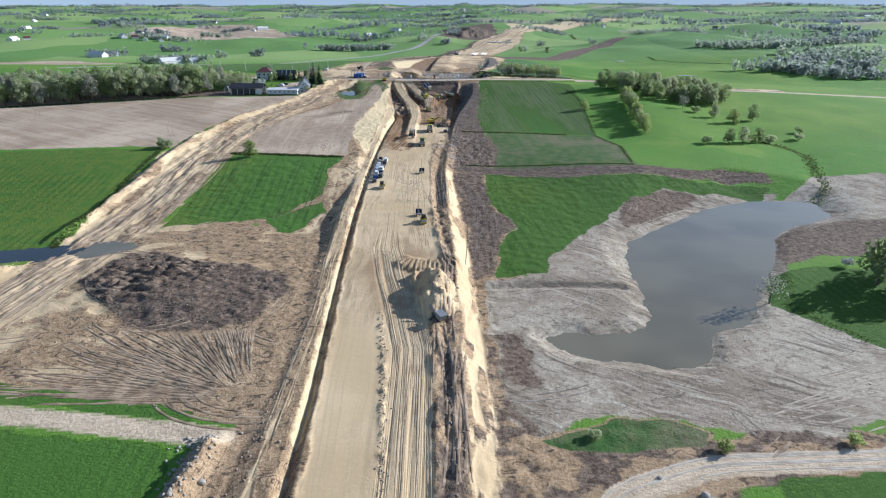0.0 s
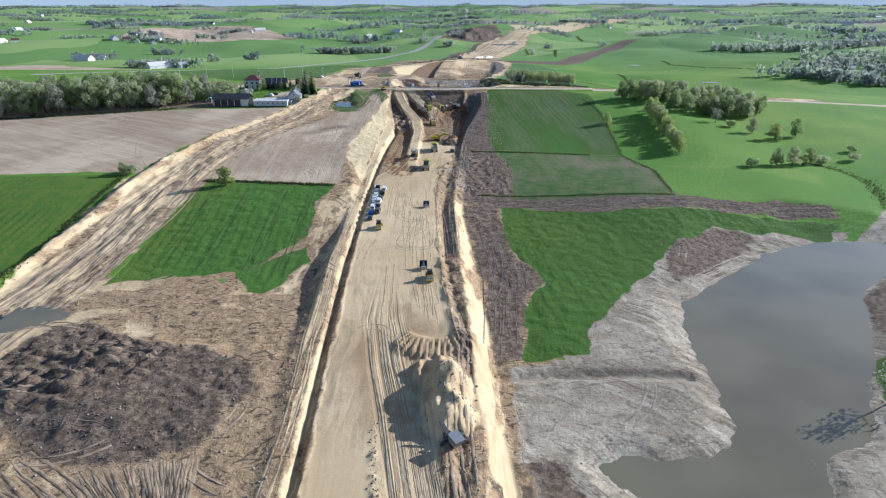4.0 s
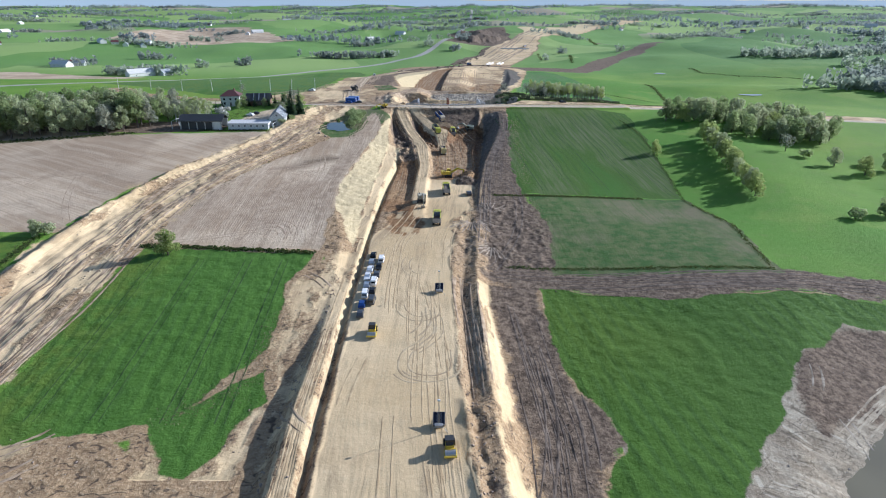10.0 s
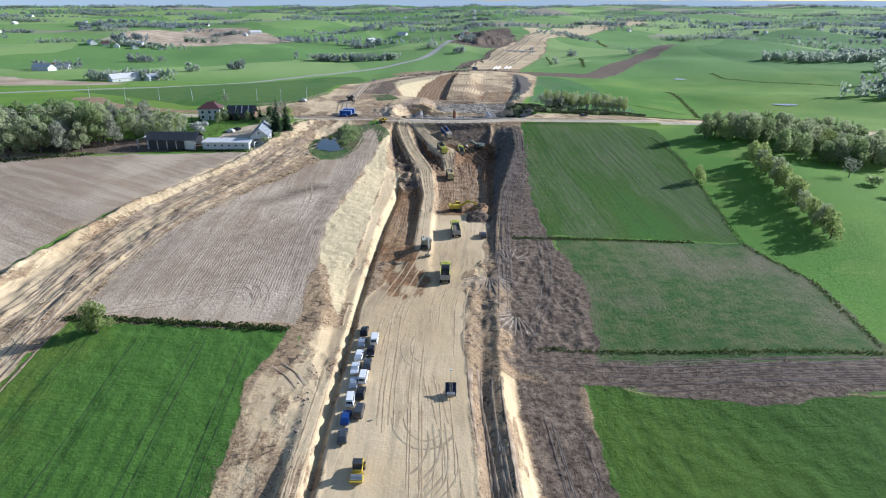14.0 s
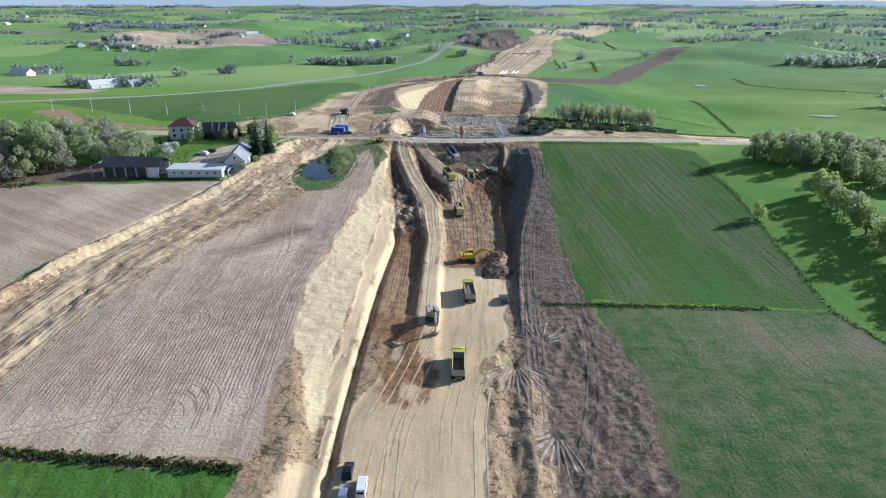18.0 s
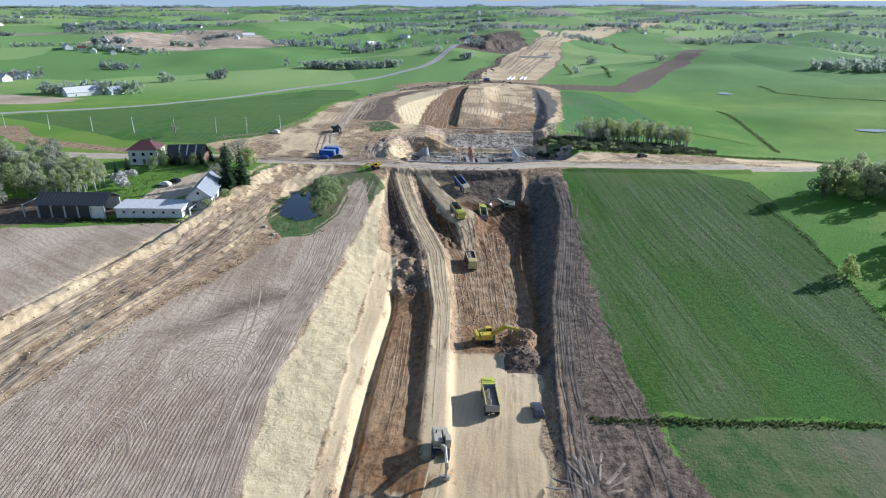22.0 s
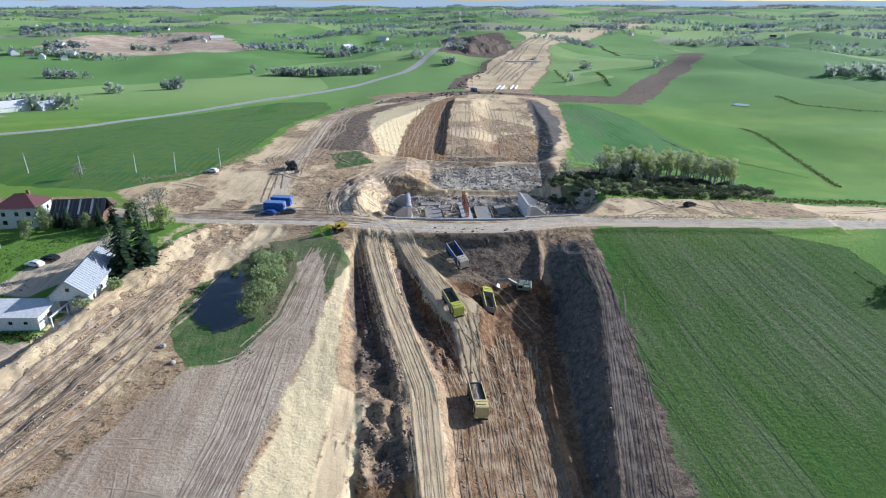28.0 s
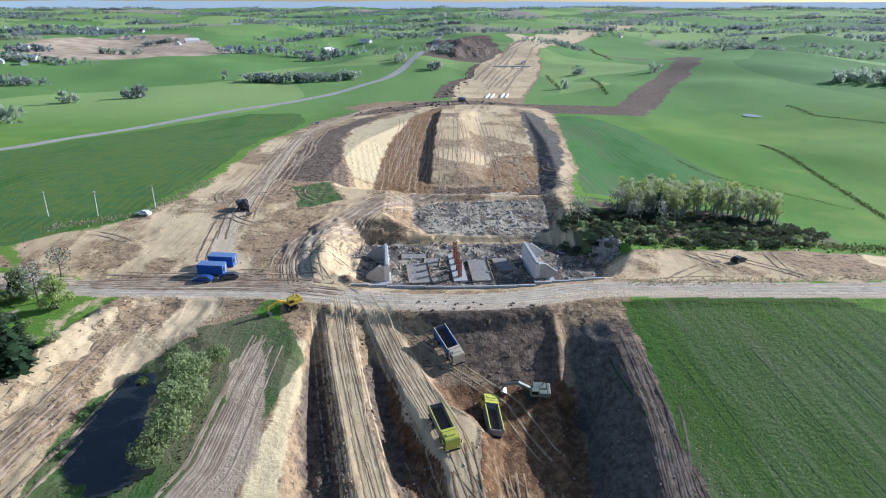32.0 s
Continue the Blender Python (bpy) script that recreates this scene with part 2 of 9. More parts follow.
PLAN = {
    "pond": [(25, 129), (30, 130), (40, 130), (50, 133), (53, 140), (56, 161), (57, 178), (62, 192), (74, 203), (98, 225), (124, 238), (144, 237), (146, 222), (140, 215), (121, 206), (113, 198), (100, 173), (85, 150), (79, 140), (73, 135), (64, 131), (59, 119), (52, 116), (40, 119), (28, 122)],
    "farm_pond": [(-66, 445), (-63.8, 438), (-61.5, 428), (-58.8, 420), (-62.5, 416.5), (-68.3, 418), (-71, 428), (-71, 437), (-69, 444)],
    "pond_bank": [(-59, 451), (-55, 438), (-53, 426), (-54, 415.7), (-56.5, 404), (-65, 402.4), (-70.5, 412), (-73.3, 424), (-73.3, 436), (-69, 447), (-62, 453)],
    "puddle_a": [(-150, 172), (-133, 171), (-120, 174), (-112, 173), (-114, 166), (-128, 163), (-150, 160)],
    "puddle_b": [(-112, 170), (-108, 178), (-97, 180), (-95, 173), (-101, 168), (-107, 166)],
    "wet_patch": [(-76, 351), (-71, 355), (-68, 365), (-59.5, 372), (-51.8, 370.5), (-52.7, 366.6), (-61.6, 360.7), (-66, 354), (-71, 350)],
    "crop_near_left": [(-210, 84), (-80, 89.5), (-60, 87.5), (-50, 85.5), (-47, 82), (-46, 74), (-49, 40), (-210, 40)],
    "verge_left": [(-130, 108), (-87, 103), (-66, 99.5), (-47, 95), (-47, 91.5), (-67, 94.5), (-84, 96.5), (-130, 100.5)],
    "crop_left": [(-330, 268), (-199, 271), (-129, 277), (-126, 260), (-124, 221), (-118, 175), (-120, 160), (-128, 150), (-330, 150)],
    "crop_mid": [(-94, 191), (-95, 217), (-95, 267), (-96, 273), (-46, 270), (-49, 253), (-46, 235), (-46, 224), (-55, 208), (-57, 197), (-55, 189), (-61, 200), (-72, 197)],
    "crop_mid_tail": [(-54, 187), (-49, 186), (-43, 208), (-44, 217), (-55, 206), (-58, 197)],
    "plough_left": [(-330, 285), (-330, 420), (-205, 410), (-157, 402), (-108, 409), (-97, 409), (-93.5, 406), (-100, 393), (-107.5, 367), (-114, 350), (-122, 323), (-125, 299), (-125, 280), (-199, 275)],
    "plough_mid": [(-94, 276), (-98, 307), (-91, 334), (-81, 362), (-70, 385), (-64, 402), (-56, 403), (-52, 418), (-50, 427), (-52, 445), (-46, 455), (-43, 432), (-42, 420), (-45, 380), (-47, 354), (-49, 331), (-46, 300), (-44, 272)],
    "crop_right": [(17, 256), (49, 250), (78, 253), (135, 249), (126, 235), (115, 241), (88, 240), (67, 224), (55, 204), (42, 188), (33, 174), (30, 162), (24, 160), (15, 159), (17, 182), (21, 192), (24, 198), (20, 214), (17, 231)],
    "field_upper": [(25, 463), (23.5, 432), (21, 405), (19.5, 368), (20, 331), (66, 332), (80, 331), (82, 342), (86, 385), (88, 416), (89, 450), (66, 465)],
    "field_lower": [(21.5, 330), (66, 331), (81, 330), (88, 303), (84, 263), (22, 265), (25.5, 295)],
    "verge_near_right": [(18, 89), (23, 92), (33, 96), (42, 97), (48, 92), (45, 87), (31, 87), (19, 88)],
    "verge_corner": [(54, 78), (62, 82), (100, 82), (180, 80), (180, 40), (52, 40)],
    "verge_pond": [(94, 163), (103, 169), (112, 171), (150, 165), (190, 170), (190, 110), (120, 120), (101, 123), (97, 131), (86, 144)],
    "soil_track": [(-2, 264), (12, 267), (90, 265), (140, 262), (140, 252), (83, 254), (68, 253), (53, 249), (36, 251), (17, 256), (4, 259)],
    "soil_strip": [(2, 258), (16, 257), (17, 237), (19, 214), (24, 204), (23, 195), (18, 186), (15, 175), (15, 160), (8, 157), (7, 195), (5, 222)],
    "soil_top": [(17, 458), (25, 455), (25, 421), (25, 397), (21, 367), (20, 345), (26, 300), (23.5, 268), (2, 266), (4, 310), (6, 345), (9, 372), (14, 402), (17.5, 432)],
    "dark_heap": [(-97, 149), (-95, 168), (-84.6, 171), (-71.6, 162), (-54, 158), (-43, 152), (-40.5, 145), (-43, 135), (-43.7, 127), (-54.6, 123.6), (-64.7, 122), (-73.6, 127), (-88, 138)],
    "dark_patch": [(14.1, 130), (18.1, 128), (20.6, 117), (19.5, 106.5), (13.7, 107.5), (12.3, 122)],
    "silt": [(11, 157), (31, 160), (34, 172), (54, 202), (64, 220), (93, 237), (136, 237), (161, 262), (196, 268), (200, 215), (150, 205), (112, 185), (100, 165), (90, 145), (104, 122), (150, 108), (120, 96), (84, 97), (72, 90), (53, 91), (44, 97), (25, 97), (18, 90), (12, 96)],
    "silt_dark": [(63, 215), (69, 227), (78, 236), (101, 241), (93, 225), (75, 210), (63, 204)],
    "silt_soil": [(112, 197), (131, 210), (190, 214), (190, 176), (142, 182), (122, 178), (103, 172)],
    "works_left": [(-150, 101), (-150, 158), (-118, 165), (-97, 196), (-72, 200), (-50, 186), (-43, 215), (-46, 262), (-34, 275), (-30, 200), (-25, 60), (-46, 60), (-43, 84), (-38, 92), (-48, 95)],
    "works_right": [(2, 60), (4, 150), (7, 200), (3, 262), (18, 262), (16, 160), (14, 130), (13, 100), (20, 88), (45, 88), (60, 92), (110, 94), (110, 80), (60, 80), (48, 77), (36, 60)],
    "compound": [(-112, 482), (-120, 500), (-105, 508), (-96, 522), (-88, 550), (-92, 649), (-86, 757), (-57, 785), (20, 800), (64, 795), (70, 745), (47, 596), (27, 515), (28, 500), (20, 470), (-46, 468), (-80, 473)],
    "soil_brown": [(-69, 561), (-70, 640), (-67, 690), (-55, 742), (-34, 772), (-44, 735), (-54, 680), (-55, 640), (-51, 614), (-45, 580), (-42, 558), (-58, 556)],
    "sand_face": [(-43, 574), (-50, 610), (-53, 640), (-51, 685), (-42, 729), (-22, 766), (-20, 745), (-26, 700), (-33, 651), (-35, 575)],
    "cut_floor": [(-35, 562), (-33, 640), (-22, 735), (-10, 772), (45, 772), (50, 747), (40, 651), (26, 562), (22, 556), (-14, 558)],
    "cut_dark": [(52, 760), (59, 729), (53, 651), (42, 596), (28, 549), (24, 548), (31, 592), (41, 678), (47, 750)],
    "rubble": [(-19, 546), (24, 547), (21, 517), (14, 512), (-15, 515), (-19, 523)],
    "bridge_pit": [(-36, 498), (-33, 509), (15, 510), (23, 504), (31, 493), (24, 481), (3, 476), (-23, 477), (-33, 483)],
    "apron": [(-45, 474), (-49, 490), (-46, 505), (-34, 512), (-31, 497), (-34, 480), (-41, 471)],
    "tan_strip": [(24, 492), (63, 493), (102, 492), (200, 497), (260, 492), (260, 472), (170, 478), (89, 470), (41, 471), (20, 470)],
    "yard": [(-117, 440), (-110, 453), (-100, 463), (-99, 453), (-102, 437), (-108, 428), (-117, 429)],
    "plough_far": [(-744, 1498), (-725, 1708), (-656, 1844), (-543, 1841), (-323, 1412), (-389, 1321), (-557, 1196)],
    "plough_far_b": [(-420, 650), (-280, 640), (-300, 720), (-460, 780), (-700, 760)],
    "soil_far": [(59, 802), (125, 797), (281, 1093), (316, 1096), (133, 757), (64, 755)],
    "soil_far_b": [(281, 1090), (316, 1096), (330, 1250), (250, 1420), (235, 1400), (290, 1240)],
    "works_far": [(-75, 822), (-36, 846), (5, 820), (24, 982), (60, 1158), (112, 1278), (140, 1444), (242, 1709), (404, 1966), (560, 2260), (600, 2150), (389, 1806), (246, 1510), (165, 1295), (146, 1191), (88, 943), (57, 800), (66, 790), (5, 785), (-60, 790)],
    "cut_rough": [(16, 622), (36, 620), (29, 572), (24, 562), (9, 566), (12, 590)],
    "cut_band": [(-22, 572), (5, 569), (29, 570), (28, 552), (2, 551), (-20, 556)],
    "soil_far_c": [(-70, 772), (-40, 805), (-10, 826), (58, 800), (62, 786), (10, 785), (-30, 778), (-58, 762)],
    "white_sand": [(130, 1330), (150, 1554), (262, 1760), (368, 1930), (430, 1960), (310, 1680), (215, 1460), (172, 1335)],
    "fork": [(-33, 466), (-25, 462), (-18, 447), (-12, 437), (-7, 431), (-8.5, 406), (-13, 406), (-14, 422), (-18.5, 433), (-24, 446)],
    "crust": [(-31, 388), (-21.5, 388), (-20.5, 375), (-29.5, 374)],
    "cut_head": [(-22, 464), (10.7, 463), (9, 452), (8, 440), (-6, 443), (-13, 449)],
    "hole": [(8.9, 440), (6.3, 425), (5, 413), (8, 412), (10, 425), (11.4, 440)],
    "cut_gully": [(-30.5, 456), (-26.8, 437), (-23, 422), (-18, 409), (-13.5, 409), (-14, 422), (-18.5, 433), (-24.5, 447)],
    "mud_churn": [(3, 262), (24, 272), (23.5, 285), (23.6, 301), (22.5, 322), (12, 329), (4, 320), (0, 314), (-5.2, 304), (-6, 291), (-4.5, 266)],
    "road_margin": [(-46, 461), (27, 460), (30, 474), (-46, 477)],
    "field_beyond": [(69, 741), (85, 745), (98, 731), (106, 690), (106, 624), (112, 556), (72, 552), (39, 552), (47.5, 596), (55.5, 650)],
    "dug_patch": [(-20.5, 319), (-14.8, 319), (-15.2, 306), (-16.5, 290), (-21.5, 287), (-27, 292), (-29, 306), (-24, 316)],
    "clay_heap": [(-6, 361), (4, 362), (3.5, 345), (-4.5, 345)],
    "grass_patch": [(-60, 549), (-48, 557), (-42, 534), (-54, 526)],
    "orange_track": [(-41, 467), (-46, 480), (-50, 500), (-45, 520), (-37, 533), (-26, 545), (-12, 558), (0, 563), (-8, 549), (-25, 531), (-36, 518), (-41, 500), (-39, 484), (-31, 466)],
    # bare soil by the barn; its dark cover also paints the shadow there
    "shaded_farm_soil": [(-210, 409), (-157, 404), (-120, 411), (-117, 427), (-158, 431), (-175, 424), (-210, 418)],
    "field_track": [(-230, 540), (-205, 512), (-160, 492), (-120, 491), (-112, 482), (-150, 484), (-200, 496), (-240, 528)],
    "far_edge": [(-8, 848), (18, 985), (44, 1120), (58, 1130), (34, 990), (12, 850)],
    "crop_beyond": [(-122, 497), (-101, 515), (-94, 560), (-96, 650), (-92, 760), (-104, 800), (-138, 800), (-170, 745), (-194, 679), (-200, 632), (-232, 592), (-262, 566), (-225, 545), (-160, 505)],
    "meadow_pool": [(204, 761), (208, 766), (215, 765), (214, 760), (208, 758)],
    "meadow_pool_b": [(221, 601), (226, 605), (234, 604), (233, 600), (227, 598)],
    "brush": [(27, 499), (100, 503), (107, 524), (98, 538), (66, 542), (40, 546), (28, 527)],
    "field_corner": [(-47.5, 453), (-43, 456), (-39.5, 446), (-41, 435), (-43.5, 429), (-44.5, 440)],
    "farm_margin": [(-60, 403), (-51, 404), (-48, 420), (-46, 440), (-44, 458), (-52, 462), (-62, 455), (-55, 440), (-54, 420)],
    "mound_far": [(-18, 1190), (-8, 1500), (112, 1520), (104, 1240), (74, 1120)],
}

WATER_LEVEL = {"pond": -2.9, "farm_pond": 14.0, "puddle_a": 2.1, "puddle_b": 2.0, "meadow_pool": float(land(209, 762)) + 0.1, "meadow_pool_b": float(land(227, 601)) + 0.1}

# ---- heights ----


def corridor(x, y, z):
    """The embankment, ditches and cutting along the line of the new road."""
    bed, base = at(BED_Z, y), z
    cutting = step01(288, 322, y)
    k_a, k_b = 0.45 * cutting + 0.4 * step01(388, 408, y), 0.32 * cutting + 0.15 * step01(388, 408, y)
    crest = at(LINES["crest_left"], y)
    outer = at(LINES["toe_right"], y)
    levels = (
        ("toe_left", None),
        ("crest_left", (bed + 0.3) * (1 - k_a) + k_a * land(crest, y)),
        ("bench_left", (bed + 0.3) * (1 - k_b) + k_b * land(crest, y)),
        ("ditch_left", bed - 1.7 * step01(385, 377, y)),
        ("ditch_lip", bed - 0.05),
        ("bed_left", bed - 0.3 * cutting),
        ("ridge", bed + at(RIDGE_UP, y)),
        ("ridge_top", bed + at(RIDGE_UP, y)),
        ("ridge_foot", bed + 0.1 * at(RIDGE_UP, y)),
        ("bed_right", bed - (at(DIG_DOWN, y) - 0.7).clip(0) * step01(330, 350, y)),
        ("ditch_right", bed - at(DIG_DOWN, y)),
        ("crest_right", (bed + 0.1) * (1 - cutting) + cutting * land(at(LINES["crest_right"], y), y)),
        ("toe_right", None),
    )
    out = base.copy()
    lip = np.minimum(at(LINES["ditch_left"], y) + 1.1, at(LINES["bed_left"], y) - 0.1)
    xs = [lip if n == "ditch_lip" else at(LINES[n], y) for n, _ in levels]
    zs = [land(xx, y) if lv is None else lv for xx, (_, lv) in zip(xs, levels)]
    for k in range(len(xs) - 1):
        m = (x >= xs[k]) & (x < xs[k + 1])
        f = ((x - xs[k]) / np.maximum(xs[k + 1] - xs[k], 0.05))[m]
        out[m] = zs[k][m] * (1 - f) + zs[k + 1][m] * f
    keep = step01(426, 466, y) + (1 - step01(20, 50, y))
    return out * (1 - keep) + base * keep


def dig(z, x, y, name, floor, slope):
    """Lowers the land to floor inside an outline, with sides of that slope."""
    d = inside_by(PLAN[name], x, y, 40)
    return np.where(d > -39.5, np.minimum(z, floor + np.maximum(0, -d) * slope), z)


def basin(z, x, y, name, level, slope, deep=5.0):
    """A hollow whose banks meet the water's level at the outline."""
    d = inside_by(PLAN[name], x + 1.6 * fbm(x / 4, y / 4, 131), y + 1.6 * fbm(x / 4, y / 4, 132), 40)
    return np.where(d > -39.5, np.minimum(z, level - np.minimum(d, deep) * slope), z)


def bump_up(z, x, y, cx, cy, rx, ry, h, seed=3, rough=0.35):
    r = np.hypot((x - cx) / rx, (y - cy) / ry)
    lump = 1 + rough * fbm((x - cx) / rx * 2.2, (y - cy) / ry * 2.2, seed)
    return z + h * np.clip(1.08 - r * lump, 0, 0.85) / 0.85


def ground_height(x, y):
    x, y = np.asarray(x, float), np.asarray(y, float)
    z = land(x, y)
    # shallow swells of the near fields
    z = z + 0.35 * fbm(x / 38, y / 38, 5, 2)
    z = corridor(x, y, z)
    # haul road with its bank of spoil
    s, u = off_line(HAUL, x, y, 24)
    lane = step01(15, 9, np.abs(s))
    z = z + lane * (0.22 * vnoise(s / 1.1, u / 26, 9) + 0.75 * fbm(s / 2.4, u / 6, 10))
    b = s - np.interp(y, BANK_Y, BANK_S)
    face = np.where(b < 0, 1.5, np.interp(y, (300, 350), (2.2, 4.2)))
    z = z + np.exp(-(b / face) ** 2) * step01(120, 175, y) * (1.9 + 0.8 * fbm(s / 2.2, u / 3.5, 12)) * step01(474, 455, y)
    z = z - 0.7 * np.exp(-((b + 2.6) / 1.2) ** 2) * step01(340, 360, y) * step01(425, 405, y)
    z = z + np.exp(-((s - 9.5) / 1.6) ** 2) * step01(250, 300, y) * step01(405, 380, y) * (0.7 + 0.6 * fbm(s / 2, u / 4, 14))
    # second cutting, bridge pit, ponds
    z = dig(z, x, y, "cut_floor", 12.6 - 0.012 * (y - 560), 0.42)
    z = dig(z, x, y, "hole", 5.4, 1.6)
    # clay bank across the head of the trench, and the tan platform between the ramps
    pit = step01(0, 2.0, x - at(LINES["bench_left"], y)) * step01(0, 1.5, at(LINES["ridge"], y) - x)
    z = z + pit * step01(375, 380, y) * step01(456, 436, y) * (1.7 + 0.8 * step01(380, 408, y) + 2.0 * fbm(x / 3, y / 4, 171))
    d = inside_by(PLAN["fork"], x + 0.8 * fbm(x / 3, y / 3, 172), y)
    top = np.interp(y, (406, 414, 422, 433, 446, 460, 466), (6.6, 7.4, 9.2, 11.4, 13.6, 17.2, 18.3)) + 1.05 * np.minimum(d - 0.5, 0)
    z = np.where(d > -10, np.maximum(z, top), z)
    d = inside_by(PLAN["cut_gully"], x, y)
    z = z + step01(-0.5, 1.2, d) * (-0.5 + 2.2 * np.abs(fbm(x / 2.2, y / 2.8, 173)))
    z = dig(z, x, y, "rubble", 14.2, 0.5)
    z = dig(z, x, y, "bridge_pit", 13.2, 0.9)
    # the middle of the second cutting stands a step higher
    stepped = x - np.interp(y, (570, 583, 636, 688, 743, 760), (-15, -14, -11, -9, -4, -3)) + 0.8 * vnoise(x / 5, y / 9, 88)
    z = z + 2.6 * step01(-0.5, 0.6, stepped) * step01(572, 584, y) * step01(768, 745, y) * step01(26, 12, stepped)
    for name, level in WATER_LEVEL.items():
        z = basin(z, x, y, name, level, 0.24 if name == "pond" else 0.3)
    g, u = off_line(GULLY, x, y, 10)
    z = z - 1.0 * np.exp(-(g / 1.2) ** 2)
    g, u = off_line(CREEK, x, y, 10)
    z = z - 1.2 * np.exp(-(g / 1.8) ** 2)
    # roads lie level across
    c, u = off_line(CROSS, x, y, 20)
    z = z * (1 - step01(7, 3.6, np.abs(c))) + (18.3 + 0 * x) * step01(7, 3.6, np.abs(c)) * (np.abs(x) < 95) + z * step01(7, 3.6, np.abs(c)) * (np.abs(x) >= 95)
    # heaps
    m = x - np.interp(y, (60, 77, 102, 128, 140), (-9.5, -10, -12, -15, -16))
    z = z + 0.6 * np.exp(-(m / 0.7) ** 2) * step01(138, 120, y) * (0.25 + 1.6 * fbm(x / 0.9, y / 1.3, 41)).clip(0)
    z = bump_up(z, x, y, -2.6, 144, 6.0, 8.5, 4.4, 3, 0.7)
    z = bump_up(z, x, y, -2.0, 135, 5.2, 5.5, 3.2, 8, 0.6)
    z = bump_up(z, x, y, -38, 493, 9, 19, 2.2, 6, 0.8)
    z = bump_up(z, x, y, -0.6, 351, 5.0, 5.5, 2.0, 33, 0.6)
    z = bump_up(z, x, y, 1.0, 358, 3.2, 4.5, 2.4, 34, 0.6)
    z = bump_up(z, x, y, 31, 497, 6, 6, 2.0, 7)
    z = bump_up(z, x, y, -70, 146, 24, 20, 1.4, 21, 0.6)
    m = x - np.interp(y, (40, 60, 76, 88), (-44, -43, -41.5, -40))
    z = z + np.exp(-(m / 2.1) ** 2) * step01(91, 84, y) * (2.3 + 1.6 * fbm(x / 2.2, y / 3, 23, 4))
    z = bump_up(z, x, y, 50, 1360, 42, 150, 9, 24, 0.7)
    z = bump_up(z, x, y, 32, 1250, 24, 60, 6, 25, 0.6)
    return z


# ---- materials ----


class Nodes:
    """Shorthand for building a node material."""

    def __init__(self, name):
        self.mat = bpy.data.materials.new(name)
        self.mat.use_nodes = True
        self.tree = self.mat.node_tree
        self.bsdf = self.tree.nodes["Principled BSDF"]

    def link(self, value, socket):
        if isinstance(value, bpy.types.NodeSocket):
            self.tree.links.new(value, socket)
        elif isinstance(value, (tuple, list)) and len(value) == 3 and socket.type == "RGBA":
            socket.default_value = (*value, 1)
        else:
            socket.default_value = value

    def math(self, op, a, b=0.0, clamp=False):
        n = self.tree.nodes.new("ShaderNodeMath")
        n.operation, n.use_clamp = op, clamp
        self.link(a, n.inputs[0]), self.link(b, n.inputs[1])
        return n.outputs[0]

    def noise(self, vector, scale, detail=3.0, rough=0.55):
        n = self.tree.nodes.new("ShaderNodeTexNoise")
        n.inputs["Scale"].default_value, n.inputs["Detail"].default_value, n.inputs["Roughness"].default_value = scale, detail, rough
        if vector is not None:
            self.link(vector, n.inputs["Vector"])
        return n.outputs["Fac"]

    def ramp(self, value, lo, hi, a=0.0, b=1.0):
        n = self.tree.nodes.new("ShaderNodeMapRange")
        n.interpolation_type = "SMOOTHSTEP"
        self.link(value, n.inputs["Value"])
        for key, v in (("From Min", lo), ("From Max", hi), ("To Min", a), ("To Max", b)):
            n.inputs[key].default_value = v
        return n.outputs[0]

    def mix(self, fac, a, b, blend="MIX"):
        n = self.tree.nodes.new("ShaderNodeMix")
        n.data_type, n.blend_type = "RGBA", blend
        self.link(fac, n.inputs[0]), self.link(a, n.inputs[6]), self.link(b, n.inputs[7])
        return n.outputs[2]

    def attribute(self, name):
        n = self.tree.nodes.new("ShaderNodeAttribute")
        n.attribute_name = name
        return n.outputs

    def split(self, vector):
        n = self.tree.nodes.new("ShaderNodeSeparateXYZ")
        self.link(vector, n.inputs[0])
        return n.outputs

    def scaled(self, vector, v):
        n = self.tree.nodes.new("ShaderNodeVectorMath")
        n.operation = "MULTIPLY"
        self.link(vector, n.inputs[0])
        n.inputs[1].default_value = v
        return n.outputs[0]

    def place(self, generated=False):
        n = self.tree.nodes.new("ShaderNodeTexCoord" if generated else "ShaderNodeNewGeometry")
        return n.outputs["Object"] if generated else n.outputs["Position"]

    def random(self):
        return self.tree.nodes.new("ShaderNodeObjectInfo").outputs["Random"]

    def bump(self, height, strength, distance):
        n = self.tree.nodes.new("ShaderNodeBump")
        n.inputs["Strength"].default_value, n.inputs["Distance"].default_value = strength, distance
        self.link(height, n.inputs["Height"])
        self.tree.links.new(n.outputs[0], self.bsdf.inputs["Normal"])

    def finish(self, colour, rough=0.9, metal=0.0, spec=0.3):
        self.link(colour, self.bsdf.inputs["Base Color"])
        self.link(rough, self.bsdf.inputs["Roughness"])
        self.link(metal, self.bsdf.inputs["Metallic"])
        self.link(spec, self.bsdf.inputs["Specular IOR Level"])
        return self.mat


